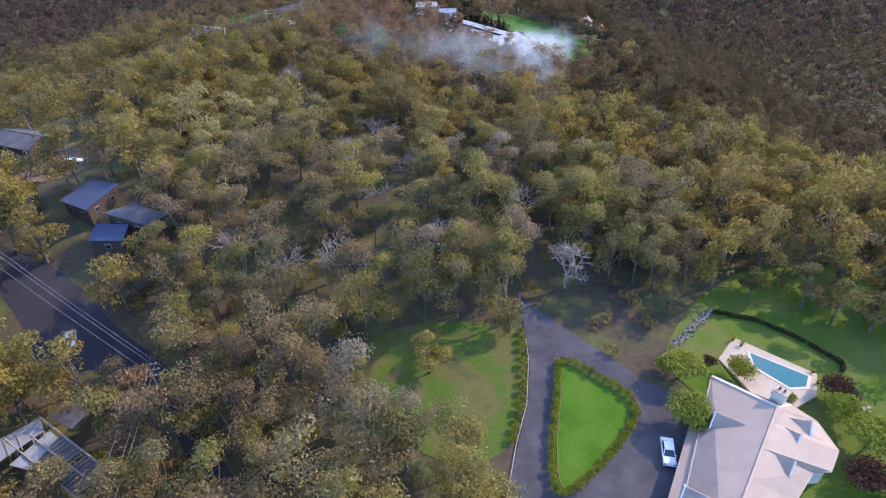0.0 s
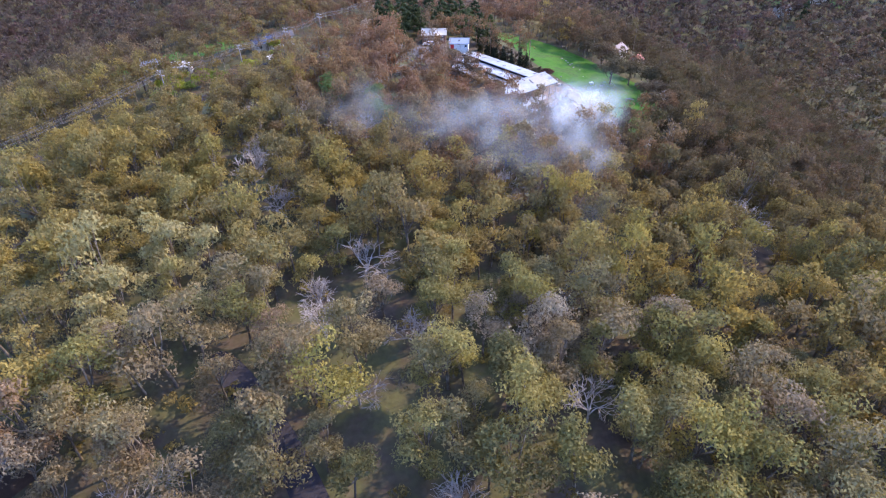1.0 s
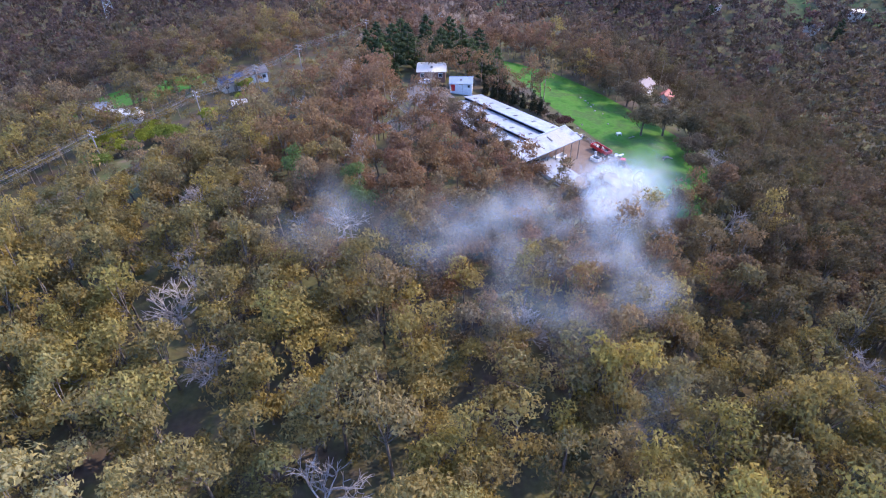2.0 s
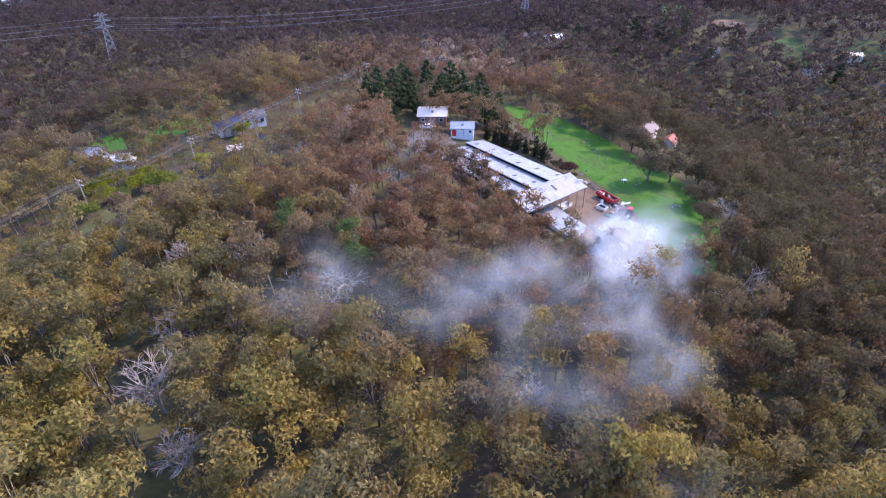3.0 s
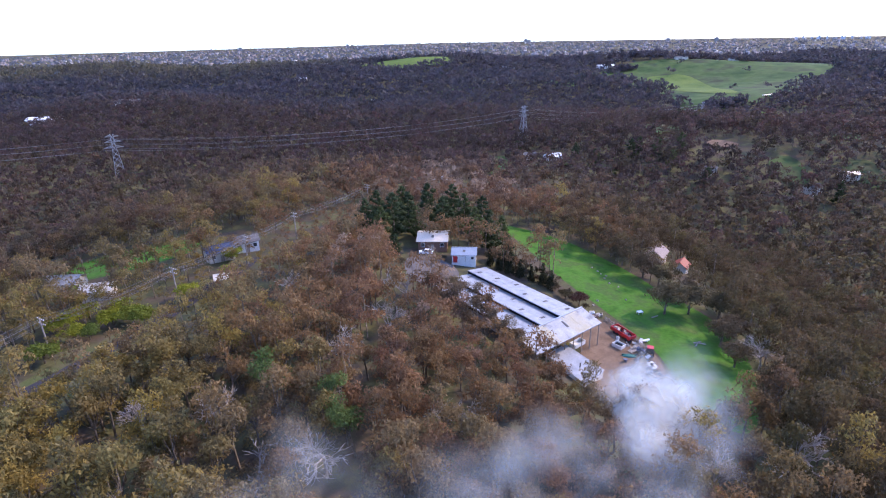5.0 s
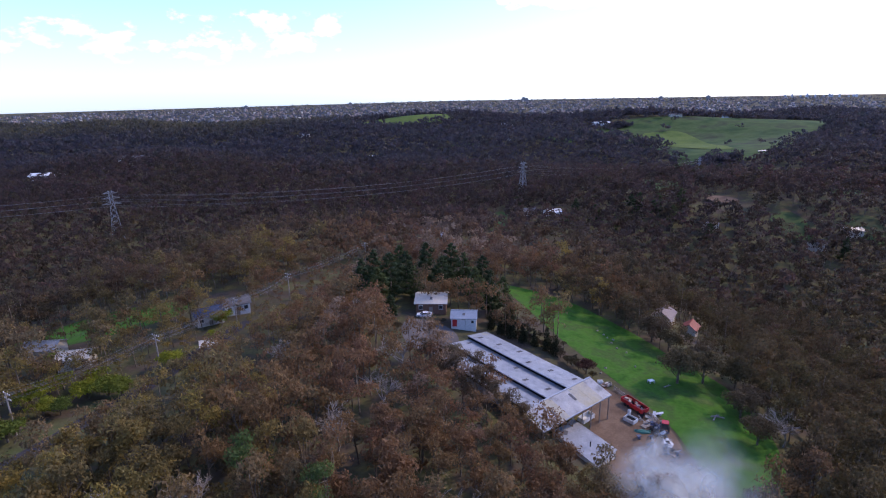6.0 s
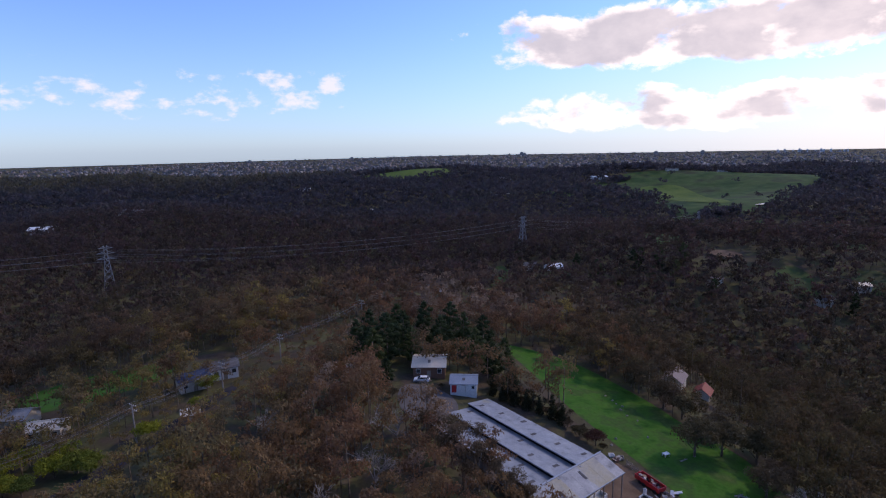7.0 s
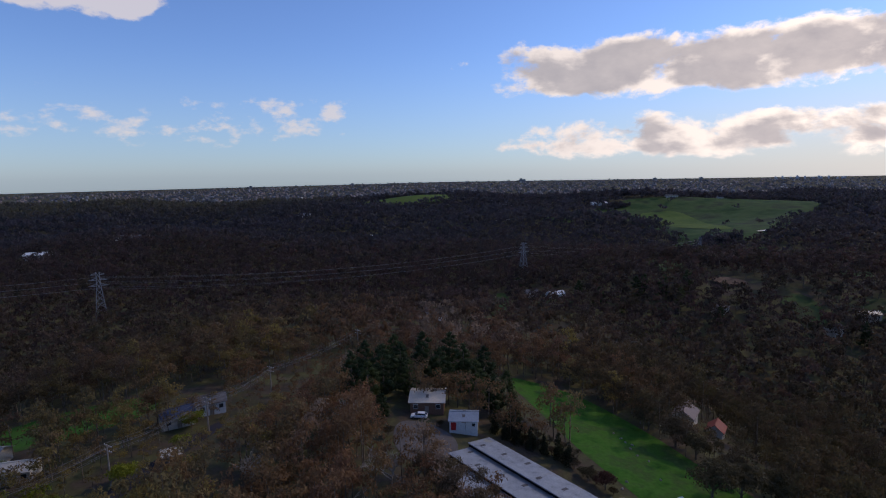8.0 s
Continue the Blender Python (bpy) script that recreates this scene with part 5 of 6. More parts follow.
def car(name, bx, by, turn, paint, long, label, estate=False, tilt=0.0):
    """A parked car with its nose towards +x of its own."""
    top = tagged(empty(name, pose(bx, by, gz(bx, by) + 0.06, 0, tilt, turn) @ Matrix.Scale(long / 4.4, 4)), label, "car")
    bm = bmesh.new()
    prof = [(-2.2, 0.35), (-2.18, 0.85), (-2.0, 0.98), (-0.9, 1.0), (0.95, 0.98), (2.0, 0.82), (2.18, 0.6), (2.2, 0.35)]
    rows = [[bm.verts.new((px, s, pz)) for px, pz in prof] for s in (-0.86, 0.86)]
    for i in range(len(prof) - 1):
        bm.faces.new((rows[0][i], rows[0][i + 1], rows[1][i + 1], rows[1][i]))
    bm.faces.new(rows[0][::-1])
    bm.faces.new(rows[1])
    bm.faces.new((rows[0][-1], rows[0][0], rows[1][0], rows[1][-1]))
    bmesh.ops.recalc_face_normals(bm, faces=bm.faces[:])
    bmesh.ops.bevel(bm, geom=bm.edges[:], offset=0.07, segments=2, affect="EDGES", profile=0.6)
    part("body", bm, paint, top)
    back = -2.0 if estate else -1.55
    bm = bmesh.new()
    low = [bm.verts.new((px, s, 0.97)) for px in (back, 1.05) for s in (-0.78, 0.78)]
    high = [bm.verts.new((px, s, 1.42)) for px in (back + 0.45, 0.25) for s in (-0.62, 0.62)]
    for f in ((0, 1, 5, 4), (1, 3, 7, 5), (3, 2, 6, 7), (2, 0, 4, 6)):
        vs = low + high
        bm.faces.new([vs[i] for i in f])
    bm.faces.new((high[0], high[1], high[3], high[2]))
    bmesh.ops.recalc_face_normals(bm, faces=bm.faces[:])
    part("glasshouse", bm, M_GLASS, top, "dark car windows")
    one_box("roof", (back + 0.42, 0.3, -0.64, 0.64, 1.4, 1.46), paint, top, None, 0.03)
    for s in (-0.72, 0.72):
        bm = bmesh.new()
        tube(bm, (1.02, s * 1.05, 0.98), (0.24, s * 0.88, 1.42), 0.035, 0.035, 4)
        tube(bm, (back + 0.02, s * 1.05, 0.98), (back + 0.45, s * 0.88, 1.42), 0.05, 0.05, 4)
        part("pillar", bm, paint, top)
        one_box("mirror", (0.75, 0.87, s * 1.22 - 0.07, s * 1.22 + 0.07, 0.95, 1.06), paint, top)
        one_box("headlight", (2.08, 2.19, s * 0.86 - 0.16, s * 0.86 + 0.16, 0.6, 0.74), M_GLASS, top)
        one_box("tail_light", (-2.215, -2.16, s * 0.95 - 0.12, s * 0.95 + 0.12, 0.7, 0.84), M_RED_PAINT, top)
        for wx in (-1.35, 1.35):
            w = one_tube("wheel", (wx, s * 1.2 - 0.1 * s / abs(s), 0.31), (wx, s * 1.2 + 0.05 * s / abs(s), 0.31), 0.31, 0.31, M_RUBBER, top, 14)
            one_tube("rim", (wx, s * 1.2, 0.31), (wx, s * 1.2 + 0.07 * s / abs(s), 0.31), 0.19, 0.17, M_STEEL, w, 10)
    return top


car("car", 21.6, 30.4, 258, M_CAR_WHITE, 3.1, "white hatchback parked on the dark forecourt")
car("car", -49.4, 49.3, 300, M_CAR_SILVER, 3.2, "silver car parked on the old road", True)
car("car", -66.5, 86.0, 20, M_CAR_WHITE, 3.3, "white four-wheel drive beside a timber house", True)
car("car", -8.1, 209.0, 175, M_CAR_WHITE, 3.6, "white station wagon by the farmhouse", True)

# ---- houses ----


def home(name, bx, by, turn, long, wide, tall, rise, walls, roofing, label, overhang=0.4, z=None, windows=3, skylights=0, doors=1):
    """A gabled house: four walls, two roof planes, ridge, windows and a door."""
    base = gz(bx, by) if z is None else z
    top = tagged(empty(name, pose(bx, by, base, 0, 0, turn)), label, "house" if "shed" not in name and "garage" not in name else "shed")
    L, W = long / 2, wide / 2
    for x0, x1, y0, y1 in ((-L, L, -W, -W + 0.15), (-L, L, W - 0.15, W), (-L, -L + 0.15, -W + 0.15, W - 0.15), (L - 0.15, L, -W + 0.15, W - 0.15)):
        one_box("wall", (x0, x1, y0, y1, -1.2, tall), walls, top)
    for s in (-1, 1):
        bm = bmesh.new()
        vs = [bm.verts.new((s * (L - 0.02), y, zz)) for y, zz in ((-W, tall), (W, tall), (0, tall + rise))]
        vs2 = [bm.verts.new((s * (L - 0.15), y, zz)) for y, zz in ((-W, tall), (W, tall), (0, tall + rise))]
        bm.faces.new(vs)
        bm.faces.new(vs2[::-1])
        for i in range(3):
            bm.faces.new((vs[i], vs2[i], vs2[(i + 1) % 3], vs[(i + 1) % 3]))
        bmesh.ops.recalc_face_normals(bm, faces=bm.faces[:])
        part("gable", bm, walls, top)
        k = rise / W
        one_slab("roof", [(-L - overhang, 0, tall + rise + 0.1), (L + overhang, 0, tall + rise + 0.1), (L + overhang, s * (W + overhang), tall + 0.1 - k * overhang), (-L - overhang, s * (W + overhang), tall + 0.1 - k * overhang)], 0.1, roofing, top)
        for i in range(skylights):
            cx = -L + long * (i + 0.7) / (skylights + 0.4)
            y0, y1 = s * W * 0.35, s * W * 0.65
            one_slab("skylight", [(cx - 0.3, y0, tall + rise + 0.13 - k * abs(y0)), (cx + 0.3, y0, tall + rise + 0.13 - k * abs(y0)), (cx + 0.3, y1, tall + rise + 0.13 - k * abs(y1)), (cx - 0.3, y1, tall + rise + 0.13 - k * abs(y1))], 0.02, M_GREY_ROOF, top)
        for i in range(windows):
            cx = -L + long * (i + 0.5) / windows
            if s < 0 and doors and i == windows // 2:
                d = one_box("door", (cx - 0.42, cx + 0.42, -W - 0.03, -W + 0.05, 0, 1.75), M_WOOD, top)
                continue
            w = one_box("window", (cx - 0.5, cx + 0.5, s * W - 0.04, s * W + 0.04, tall * 0.42, tall * 0.82), M_WHITE, top)
            one_box("pane", (cx - 0.43, cx + 0.43, s * W - 0.055, s * W + 0.055, tall * 0.46, tall * 0.78), M_GLASS, w)
    strip("ridge_cap", (-L - overhang, 0, tall + rise + 0.1), (L + overhang, 0, tall + rise + 0.1), 0.22, 0.05, roofing, top, 0.05)
    return top


def skillion(name, corners, drop_to, roofing, walls, label, windows=2):
    """A house under one sloping sheet: four roof corners in order, and the height of its floor."""
    top = tagged(empty(name), label, "house")
    one_slab("roof", corners, 0.16, roofing, top)
    c = Vector(corners[0]) * 0.25 + Vector(corners[1]) * 0.25 + Vector(corners[2]) * 0.25 + Vector(corners[3]) * 0.25
    low = [Vector(p) + (c - Vector(p)) * 0.12 for p in corners]
    for p, q in zip(low, low[1:] + low[:1]):
        d = Vector((q.x - p.x, q.y - p.y, 0)).normalized()
        n = Vector((-d.y, d.x, 0)) * 0.08
        bm = bmesh.new()
        vs = [bm.verts.new(v) for v in (p + n - Vector((0, 0, 0.18)), q + n - Vector((0, 0, 0.18)), q - n - Vector((0, 0, 0.18)), p - n - Vector((0, 0, 0.18)))]
        lo = [bm.verts.new((v.co.x, v.co.y, drop_to)) for v in vs]
        bm.faces.new(vs)
        bm.faces.new(lo[::-1])
        for i in range(4):
            bm.faces.new((vs[i], lo[i], lo[(i + 1) % 4], vs[(i + 1) % 4]))
        bmesh.ops.recalc_face_normals(bm, faces=bm.faces[:])
        part("wall", bm, walls, top)
        ang = math.degrees(math.atan2(d.y, d.x))
        for i in range(windows):
            at = p + (q - p) * ((i + 0.5) / windows)
            zt = min(p.z, q.z) - 1.1
            w = one_box("window", (-0.45, 0.45, -0.13, 0.13, -0.4, 0.4), M_HAZY, top, pose(at.x, at.y, zt, 0, 0, ang))
            one_box("pane", (-0.39, 0.39, -0.15, 0.15, -0.34, 0.24), M_GLASS, w, pose(at.x, at.y, zt, 0, 0, ang))
    return top


skillion("blue_roofed_house", [(-58.6, 69.6, 17.6), (-57.0, 75.6, 17.8), (-51.0, 73.2, 18.4), (-52.5, 66.0, 18.0)], 13.5, M_BLUE_ROOF, M_DARK_WALL, "modern house with a dark blue skillion roof")
skillion("grey_roofed_house", [(-50.2, 66.0, 17.5), (-46.4, 68.1, 17.8), (-40.6, 65.6, 17.3), (-42.6, 63.2, 17.0)], 12.5, M_GREY_ROOF, M_DARK_WALL, "house wing with a low grey iron roof")
skillion("lower_wing", [(-50.8, 64.6, 16.5), (-46.0, 64.4, 16.5), (-45.4, 61.0, 15.9), (-50.4, 61.2, 15.9)], 12.5, M_BLUE_ROOF, M_DARK_WALL, "lower house wing with a dark roof", 1)
home("timber_house", -80.5, 95.0, -20, 10, 6.5, 3.2, 1.2, M_DARK_WALL, M_GREY_ROOF, "timber house with a grey roof among trees", windows=4)
for k, (px, py) in enumerate([(-70, 84.5), (-71.5, 83.6), (-68.8, 84.0), (-64.0, 88.5), (-61.5, 88.0)]):
    pile = tagged(empty("building_rubble", pose(px, py, gz(px, py), 0, 0, 50 * k)), "heap of reddish and pale building rubble", "rubble", "rubble heaps")
    for i in range(7):
        one_box("lump", (-0.4, 0.4, -0.3, 0.3, -0.1, 0.25), (M_BRICK, M_DIRT, M_STONE)[(i + k) % 3], pile, pose(0.5 * math.sin(i * 2.1), 0.5 * math.cos(i * 1.7), 0.08 * (i % 3), 12 * i, 9 * i, 40 * i), 0.06)

# derelict shed with bare roof battens
ruin = tagged(empty("derelict_shed"), "derelict shed with rusty iron and bare roof battens", "shed")
rz = 8.0
one_slab("rusty_roof", [(-44.6, 39.6, rz + 0.3), (-40.6, 38.3, rz + 0.5), (-41.6, 35.6, rz + 0.3), (-45.2, 37.2, rz + 0.1)], 0.06, M_RUST, ruin, "rusty corrugated iron")
one_slab("iron_roof", [(-49.5, 34.2, rz), (-46.2, 37.2, rz + 0.2), (-44.6, 35.4, rz + 0.3), (-47.5, 31.6, rz)], 0.06, M_IRON, ruin, "pale weathered iron sheets")
one_slab("iron_roof", [(-44.2, 35.6, rz + 0.1), (-42.6, 34.6, rz + 0.1), (-43.8, 31.0, rz - 0.2), (-46.2, 31.6, rz - 0.2)], 0.06, M_IRON, ruin)
for i in range(16):
    f = i / 15
    ax, ay = -42.4 + 7.6 * f, 34.9 - 4.6 * f
    one_tube("batten", (ax, ay, rz + 0.05), (ax - 2.1, ay - 2.5, rz - 0.25), 0.05, 0.05, M_WOOD, ruin, 4)
for i in range(4):
    f0, f1 = i / 4 + 0.01, (i + (0.95, 0.7, 0.98, 0.6)[i]) / 4
    p0, p1 = (-42.4 + 7.6 * f0, 34.9 - 4.6 * f0), (-42.4 + 7.6 * f1, 34.9 - 4.6 * f1)
    one_slab("roof_sheet", [(*p0, rz - 0.03), (*p1, rz - 0.03), (p1[0] - 2.1, p1[1] - 2.5, rz - 0.34), (p0[0] - 2.1, p0[1] - 2.5, rz - 0.34)], 0.04, M_GREY_ROOF, ruin, "dark weathered iron sheets")
for a, b in (((-46.2, 37.2, rz + 0.3), (-34.4, 30.2, rz + 0.15)), ((-48.6, 34.6, rz + 0.1), (-36.6, 27.6, rz - 0.15)), ((-45.4, 34.6, rz + 0.2), (-33.6, 27.9, rz - 0.1))):
    one_tube("beam", a, b, 0.11, 0.11, M_WOOD, ruin, 4)
for px, py in ((-46.2, 37), (-40.6, 33.9), (-34.6, 30.3), (-48.4, 34.5), (-42.4, 31), (-36.8, 27.7), (-40.8, 38.2), (-44.8, 39.4)):
    one_tube("post", (px, py, gz(px, py) - 0.3), (px, py, rz + 0.1), 0.1, 0.1, M_WOOD, ruin, 5)
for i in range(5):
    f = i / 4
    one_tube("purlin", (-49.2 + 3.3 * f, 33.6 + 3.0 * f, rz + 0.22), (-47.2 + 3.3 * f, 31.6 + 3.0 * f, rz + 0.25), 0.05, 0.05, M_WOOD, ruin, 4)

# ---- the long shed ----
shed = tagged(empty("long_shed"), "long weathered galvanised-iron farm shed with stepped roofs", "shed")
O, U, W = Vector((23.05, 176.6, 0)), Vector((-0.617, 0.787, 0)), Vector((-0.787, -0.617, 0))


def at(u, w, z):
    p = O + U * u + W * w
    return (p.x, p.y, z)


for k in range(3):
    w0 = 5.15 * k
    z0, z1 = 12.85, 13.55
    ends = 27.6 - (0, 0.6, 1.4)[k]
    # each roof is laid in overlapping bays of iron
    bays = 7
    for b in range(bays):
        u0, u1 = ends * b / bays, ends * (b + 1) / bays + 0.12
        lift = 0.015 * (b % 2)
        one_slab("roof_bay", [at(u0, w0 - 0.05, z0 + lift), at(u1, w0 - 0.05, z0 + lift), at(u1, w0 + 5.3, z1 + lift), at(u0, w0 + 5.3, z1 + lift)], 0.06, M_IRON, shed)
    # a near-black slab stands in for the shaded gap under each step
    one_slab("clerestory", [at(0, w0 + 5.18, z1 - 0.1), at(ends, w0 + 5.18, z1 - 0.1), at(ends, w0 + 5.1, z1 - 0.1), at(0, w0 + 5.1, z1 - 0.1)], 0.75, M_DARK, shed, "near-black slab for the shaded gap under the roof's step")
    strip("gutter", at(0, w0 + 5.32, z1 + 0.02), at(ends, w0 + 5.32, z1 + 0.02), 0.12, 0.04, M_RIB, shed)
    for b in range(6):
        u = ends * (b + 0.55 + 0.12 * (k % 2)) / 6
        w = w0 + (1.4, 2.6, 3.6)[(b + k) % 3]
        zz = z0 + (z1 - z0) * (w - w0) / 5.3 + 0.045
        s = (z1 - z0) / 5.3
        one_slab("skylight", [at(u - 0.3, w - 0.6, zz - 0.6 * s), at(u + 0.3, w - 0.6, zz - 0.6 * s), at(u + 0.3, w + 0.6, zz + 0.6 * s), at(u - 0.3, w + 0.6, zz + 0.6 * s)], 0.02, M_GREY_ROOF, shed)
# the cross shed at the near end
for b in range(8):
    w0, w1 = -0.4 + 17.0 * b / 8, -0.4 + 17.0 * (b + 1) / 8 + 0.08
    lift = 0.012 * (b % 2)
    one_slab("roof_bay", [at(0.6, w0, 13.65 + lift), at(0.6, w1, 13.65 + lift), at(-4.0, w1, 12.3 + lift), at(-4.0, w0, 12.3 + lift)], 0.06, M_STAIN if b in (1, 2, 5) else M_IRON, shed)
for u, w in ((-1.2, 6.4), (-2.4, 12.2)):
    zz = 13.65 - 1.35 * (0.6 - u) / 4.6 + 0.05
    one_slab("skylight", [at(u - 0.8, w - 0.25, zz - 0.231), at(u + 0.8, w - 0.25, zz + 0.231), at(u + 0.8, w + 0.25, zz + 0.231), at(u - 0.8, w + 0.25, zz - 0.231)], 0.02, M_GREY_ROOF, shed)
strip("ridge_cap", at(0.6, -0.4, 13.67), at(0.6, 16.6, 13.67), 0.3, 0.05, M_RIB, shed)
strip("gutter", at(-4.05, -0.4, 12.27), at(-4.05, 16.6, 12.27), 0.14, 0.04, M_RIB, shed)
for w in np.linspace(-0.1, 16.3, 8):
    p = at(-3.8, w, 0)
    one_tube("post", (p[0], p[1], gz(p[0], p[1]) - 0.2), (p[0], p[1], 12.1), 0.1, 0.1, M_WOOD, shed, 5)
for (u0, w0), (u1, w1) in (((27.2, 0.1), (0.4, 0.1)), ((27.2, 0.1), (26, 15.4)), ((26, 15.4), (0.4, 15.4)), ((0.3, 15.9), (-3.7, 15.9)), ((-0.2, 0.2), (-0.2, 15.6))):
    a, b = at(u0, w0, 12.75), at(u1, w1, 12.75)
    n = (Vector(b) - Vector(a)).normalized().cross(Vector((0, 0, 1))) * 0.06
    low = min(gz(a[0], a[1]), gz(b[0], b[1])) - 0.3
    bm = bmesh.new()
    slab(bm, [tuple(Vector(a) + n), tuple(Vector(b) + n), tuple(Vector(b) - n), tuple(Vector(a) - n)], 12.75 - low)
    part("wall", bm, M_RUST if u0 == u1 else M_IRON, shed)
low_shed = tagged(empty("low_shed"), "low shed with a plain pale iron roof", "shed")
LS = [Vector((14.6, 166.4, 10.2)), Vector((18.6, 169.8, 10.2)), Vector((23.6, 162.1, 9.9)), Vector((19.5, 158.2, 9.9))]
for b in range(5):
    f0, f1 = b / 5, (b + 1) / 5 + 0.008
    lift = Vector((0, 0, 0.012 * (b % 2)))
    one_slab("roof_bay", [tuple(LS[0].lerp(LS[3], f0) + lift), tuple(LS[1].lerp(LS[2], f0) + lift), tuple(LS[1].lerp(LS[2], f1) + lift), tuple(LS[0].lerp(LS[3], f1) + lift)], 0.06, M_IRON, low_shed)
cen = sum(LS, Vector()) / 4
sc = [p + (cen - p) * 0.04 for p in LS]
for p, q in zip(sc, sc[1:] + sc[:1]):
    n = (q - p).normalized().cross(Vector((0, 0, 1))) * 0.05
    bm = bmesh.new()
    slab(bm, [tuple(p + n - Vector((0, 0, 0.1))), tuple(q + n - Vector((0, 0, 0.1))), tuple(q - n - Vector((0, 0, 0.1))), tuple(p - n - Vector((0, 0, 0.1)))], 3.6)
    part("wall", bm, M_WHITE, low_shed)
one_tube("vent_pipe", tuple(cen + Vector((0.6, -1.4, 0))), tuple(cen + Vector((0.6, -1.4, 0.8))), 0.09, 0.09, M_DARK, low_shed)
for f, g in ((0.15, 0.3), (0.8, 0.65)):
    c = LS[0].lerp(LS[1], g).lerp(LS[3].lerp(LS[2], g), f) + Vector((0, 0, 0.04))
    one_slab("skylight", [(c.x - 0.5, c.y - 0.6, c.z + 0.02), (c.x + 0.1, c.y - 0.9, c.z + 0.02), (c.x + 0.5, c.y + 0.2, c.z + 0.02), (c.x - 0.1, c.y + 0.5, c.z + 0.02)], 0.02, M_GREY_ROOF, low_shed)

home("farmhouse", -6.4, 215.0, -2, 7.2, 7.4, 2.7, 0.9, M_BRICK, M_CREAM, "brick farmhouse with a pale low roof", z=11.7, skylights=1)
home("garage", 1.3, 205.4, -4, 5.6, 5.0, 1.9, 0.85, M_WHITE, M_GARAGE_ROOF, "white garage with a blue-grey iron roof", 0.25, 12.1, 3, 1)
gd = [one_box("garage_door", (x0, x0 + 1.3, -2.58, -2.48, 0.0, 1.6), M_WHITE, bpy.data.objects["garage"], None, 0.02) for x0 in (-1.0, 0.4)]
one_box("red_door", (-2.5, -1.5, -2.58, -2.48, 0.0, 1.6), M_RED_PAINT, bpy.data.objects["garage"])
home("red_roofed_cottage", 61.0, 222.3, 55, 3.9, 3.4, 1.9, 1.3, M_CREAM, M_RED_ROOF, "small cottage with a bright red roof")
home("grey_roofed_cottage", 55.4, 226.3, 55, 6.0, 4.6, 2.2, 1.6, M_CREAM, M_ROOFS, "cottage with a grey tiled roof behind trees")
home("ridge_house", -58.2, 206.5, 40, 6.0, 4.6, 2.6, 1.0, M_CREAM, M_BLUE_ROOF, "blue-roofed house beside the ridge road")
home("ridge_house", -55.0, 213.0, 30, 7.5, 4.6, 2.8, 1.0, M_WHITE, M_GREY_ROOF, "grey-roofed house beside the ridge road", windows=4)
home("roadside_shed", -51.0, 190.6, 25, 2.8, 2.2, 1.8, 0.6, M_GREY_ROOF, M_CREAM, "small grey shed with a pale roof beside the ridge road", windows=1)
home("valley_house", -88.0, 194.0, 5, 6.5, 5.0, 2.8, 1.0, M_CREAM, M_IRON, "pale-roofed house half hidden by trees")
home("valley_house", -76.0, 187.0, 15, 5.6, 4.2, 2.4, 0.8, M_CREAM, M_CREAM, "pale-roofed house half hidden by trees")

# ---- the yard's clutter ----


def yard_thing(name, bx, by, turn, label, category, s=1.0):
    return tagged(empty(name, pose(bx, by, gz(bx, by) + 0.11, 0, 0, turn) @ Matrix.Scale(s, 4)), label, category)


def open_box(top, L, W, z0, z1, mat, wall=0.08):
    one_box("floor", (-L, L, -W, W, z0, z0 + wall), mat, top)
    for b in ((-L, L, -W, -W + wall), (-L, L, W - wall, W), (-L, -L + wall, -W + wall, W - wall), (L - wall, L, -W + wall, W - wall)):
        one_box("side", (*b, z0 + wall, z1), mat, top, None)


tr = yard_thing("tip_trailer", 31.4, 177.4, -62, "long red open-topped tip trailer full of scrap", "trailer")
open_box(tr, 2.5, 0.9, 0.55, 1.3, M_RED_PAINT)
for i in range(9):
    one_box("scrap", (-0.35, 0.35, -0.25, 0.25, 0, 0.3), (M_WOOD, M_RUST, M_IRON, M_DARK)[i % 4], tr, pose(-2.0 + 0.5 * i, 0.3 * math.sin(i * 2), 0.85, 11 * i, 17 * i, 33 * i))
for wx in (-1.4, -0.6, 1.7):
    for s in (-0.85, 0.85):
        one_tube("wheel", (wx, s - 0.1, 0.36), (wx, s + 0.1, 0.36), 0.36, 0.36, M_RUBBER, tr, 12)
bin1 = yard_thing("steel_bin", 29.4, 173.3, -50, "small white steel waste bin in the yard", "bin")
open_box(bin1, 1.0, 0.7, 0.05, 0.75, M_WHITE)
one_box("rubbish", (-0.85, 0.85, -0.55, 0.55, 0.13, 0.5), M_DARK, bin1)
drum = yard_thing("white_drum", 29.6, 174.8, 0, "upright white plastic drum", "drum")
one_tube("barrel", (0, 0, 0), (0, 0, 1.3), 0.28, 0.28, M_WHITE, drum, 12)
one_tube("lid", (0, 0, 1.3), (0, 0, 1.36), 0.24, 0.22, M_STEEL, drum, 12)
bin2 = yard_thing("cattle_trough", 21.6, 173.0, 40, "long white trough under the shed's edge", "trough")
open_box(bin2, 1.5, 0.7, 0.1, 0.85, M_WHITE)
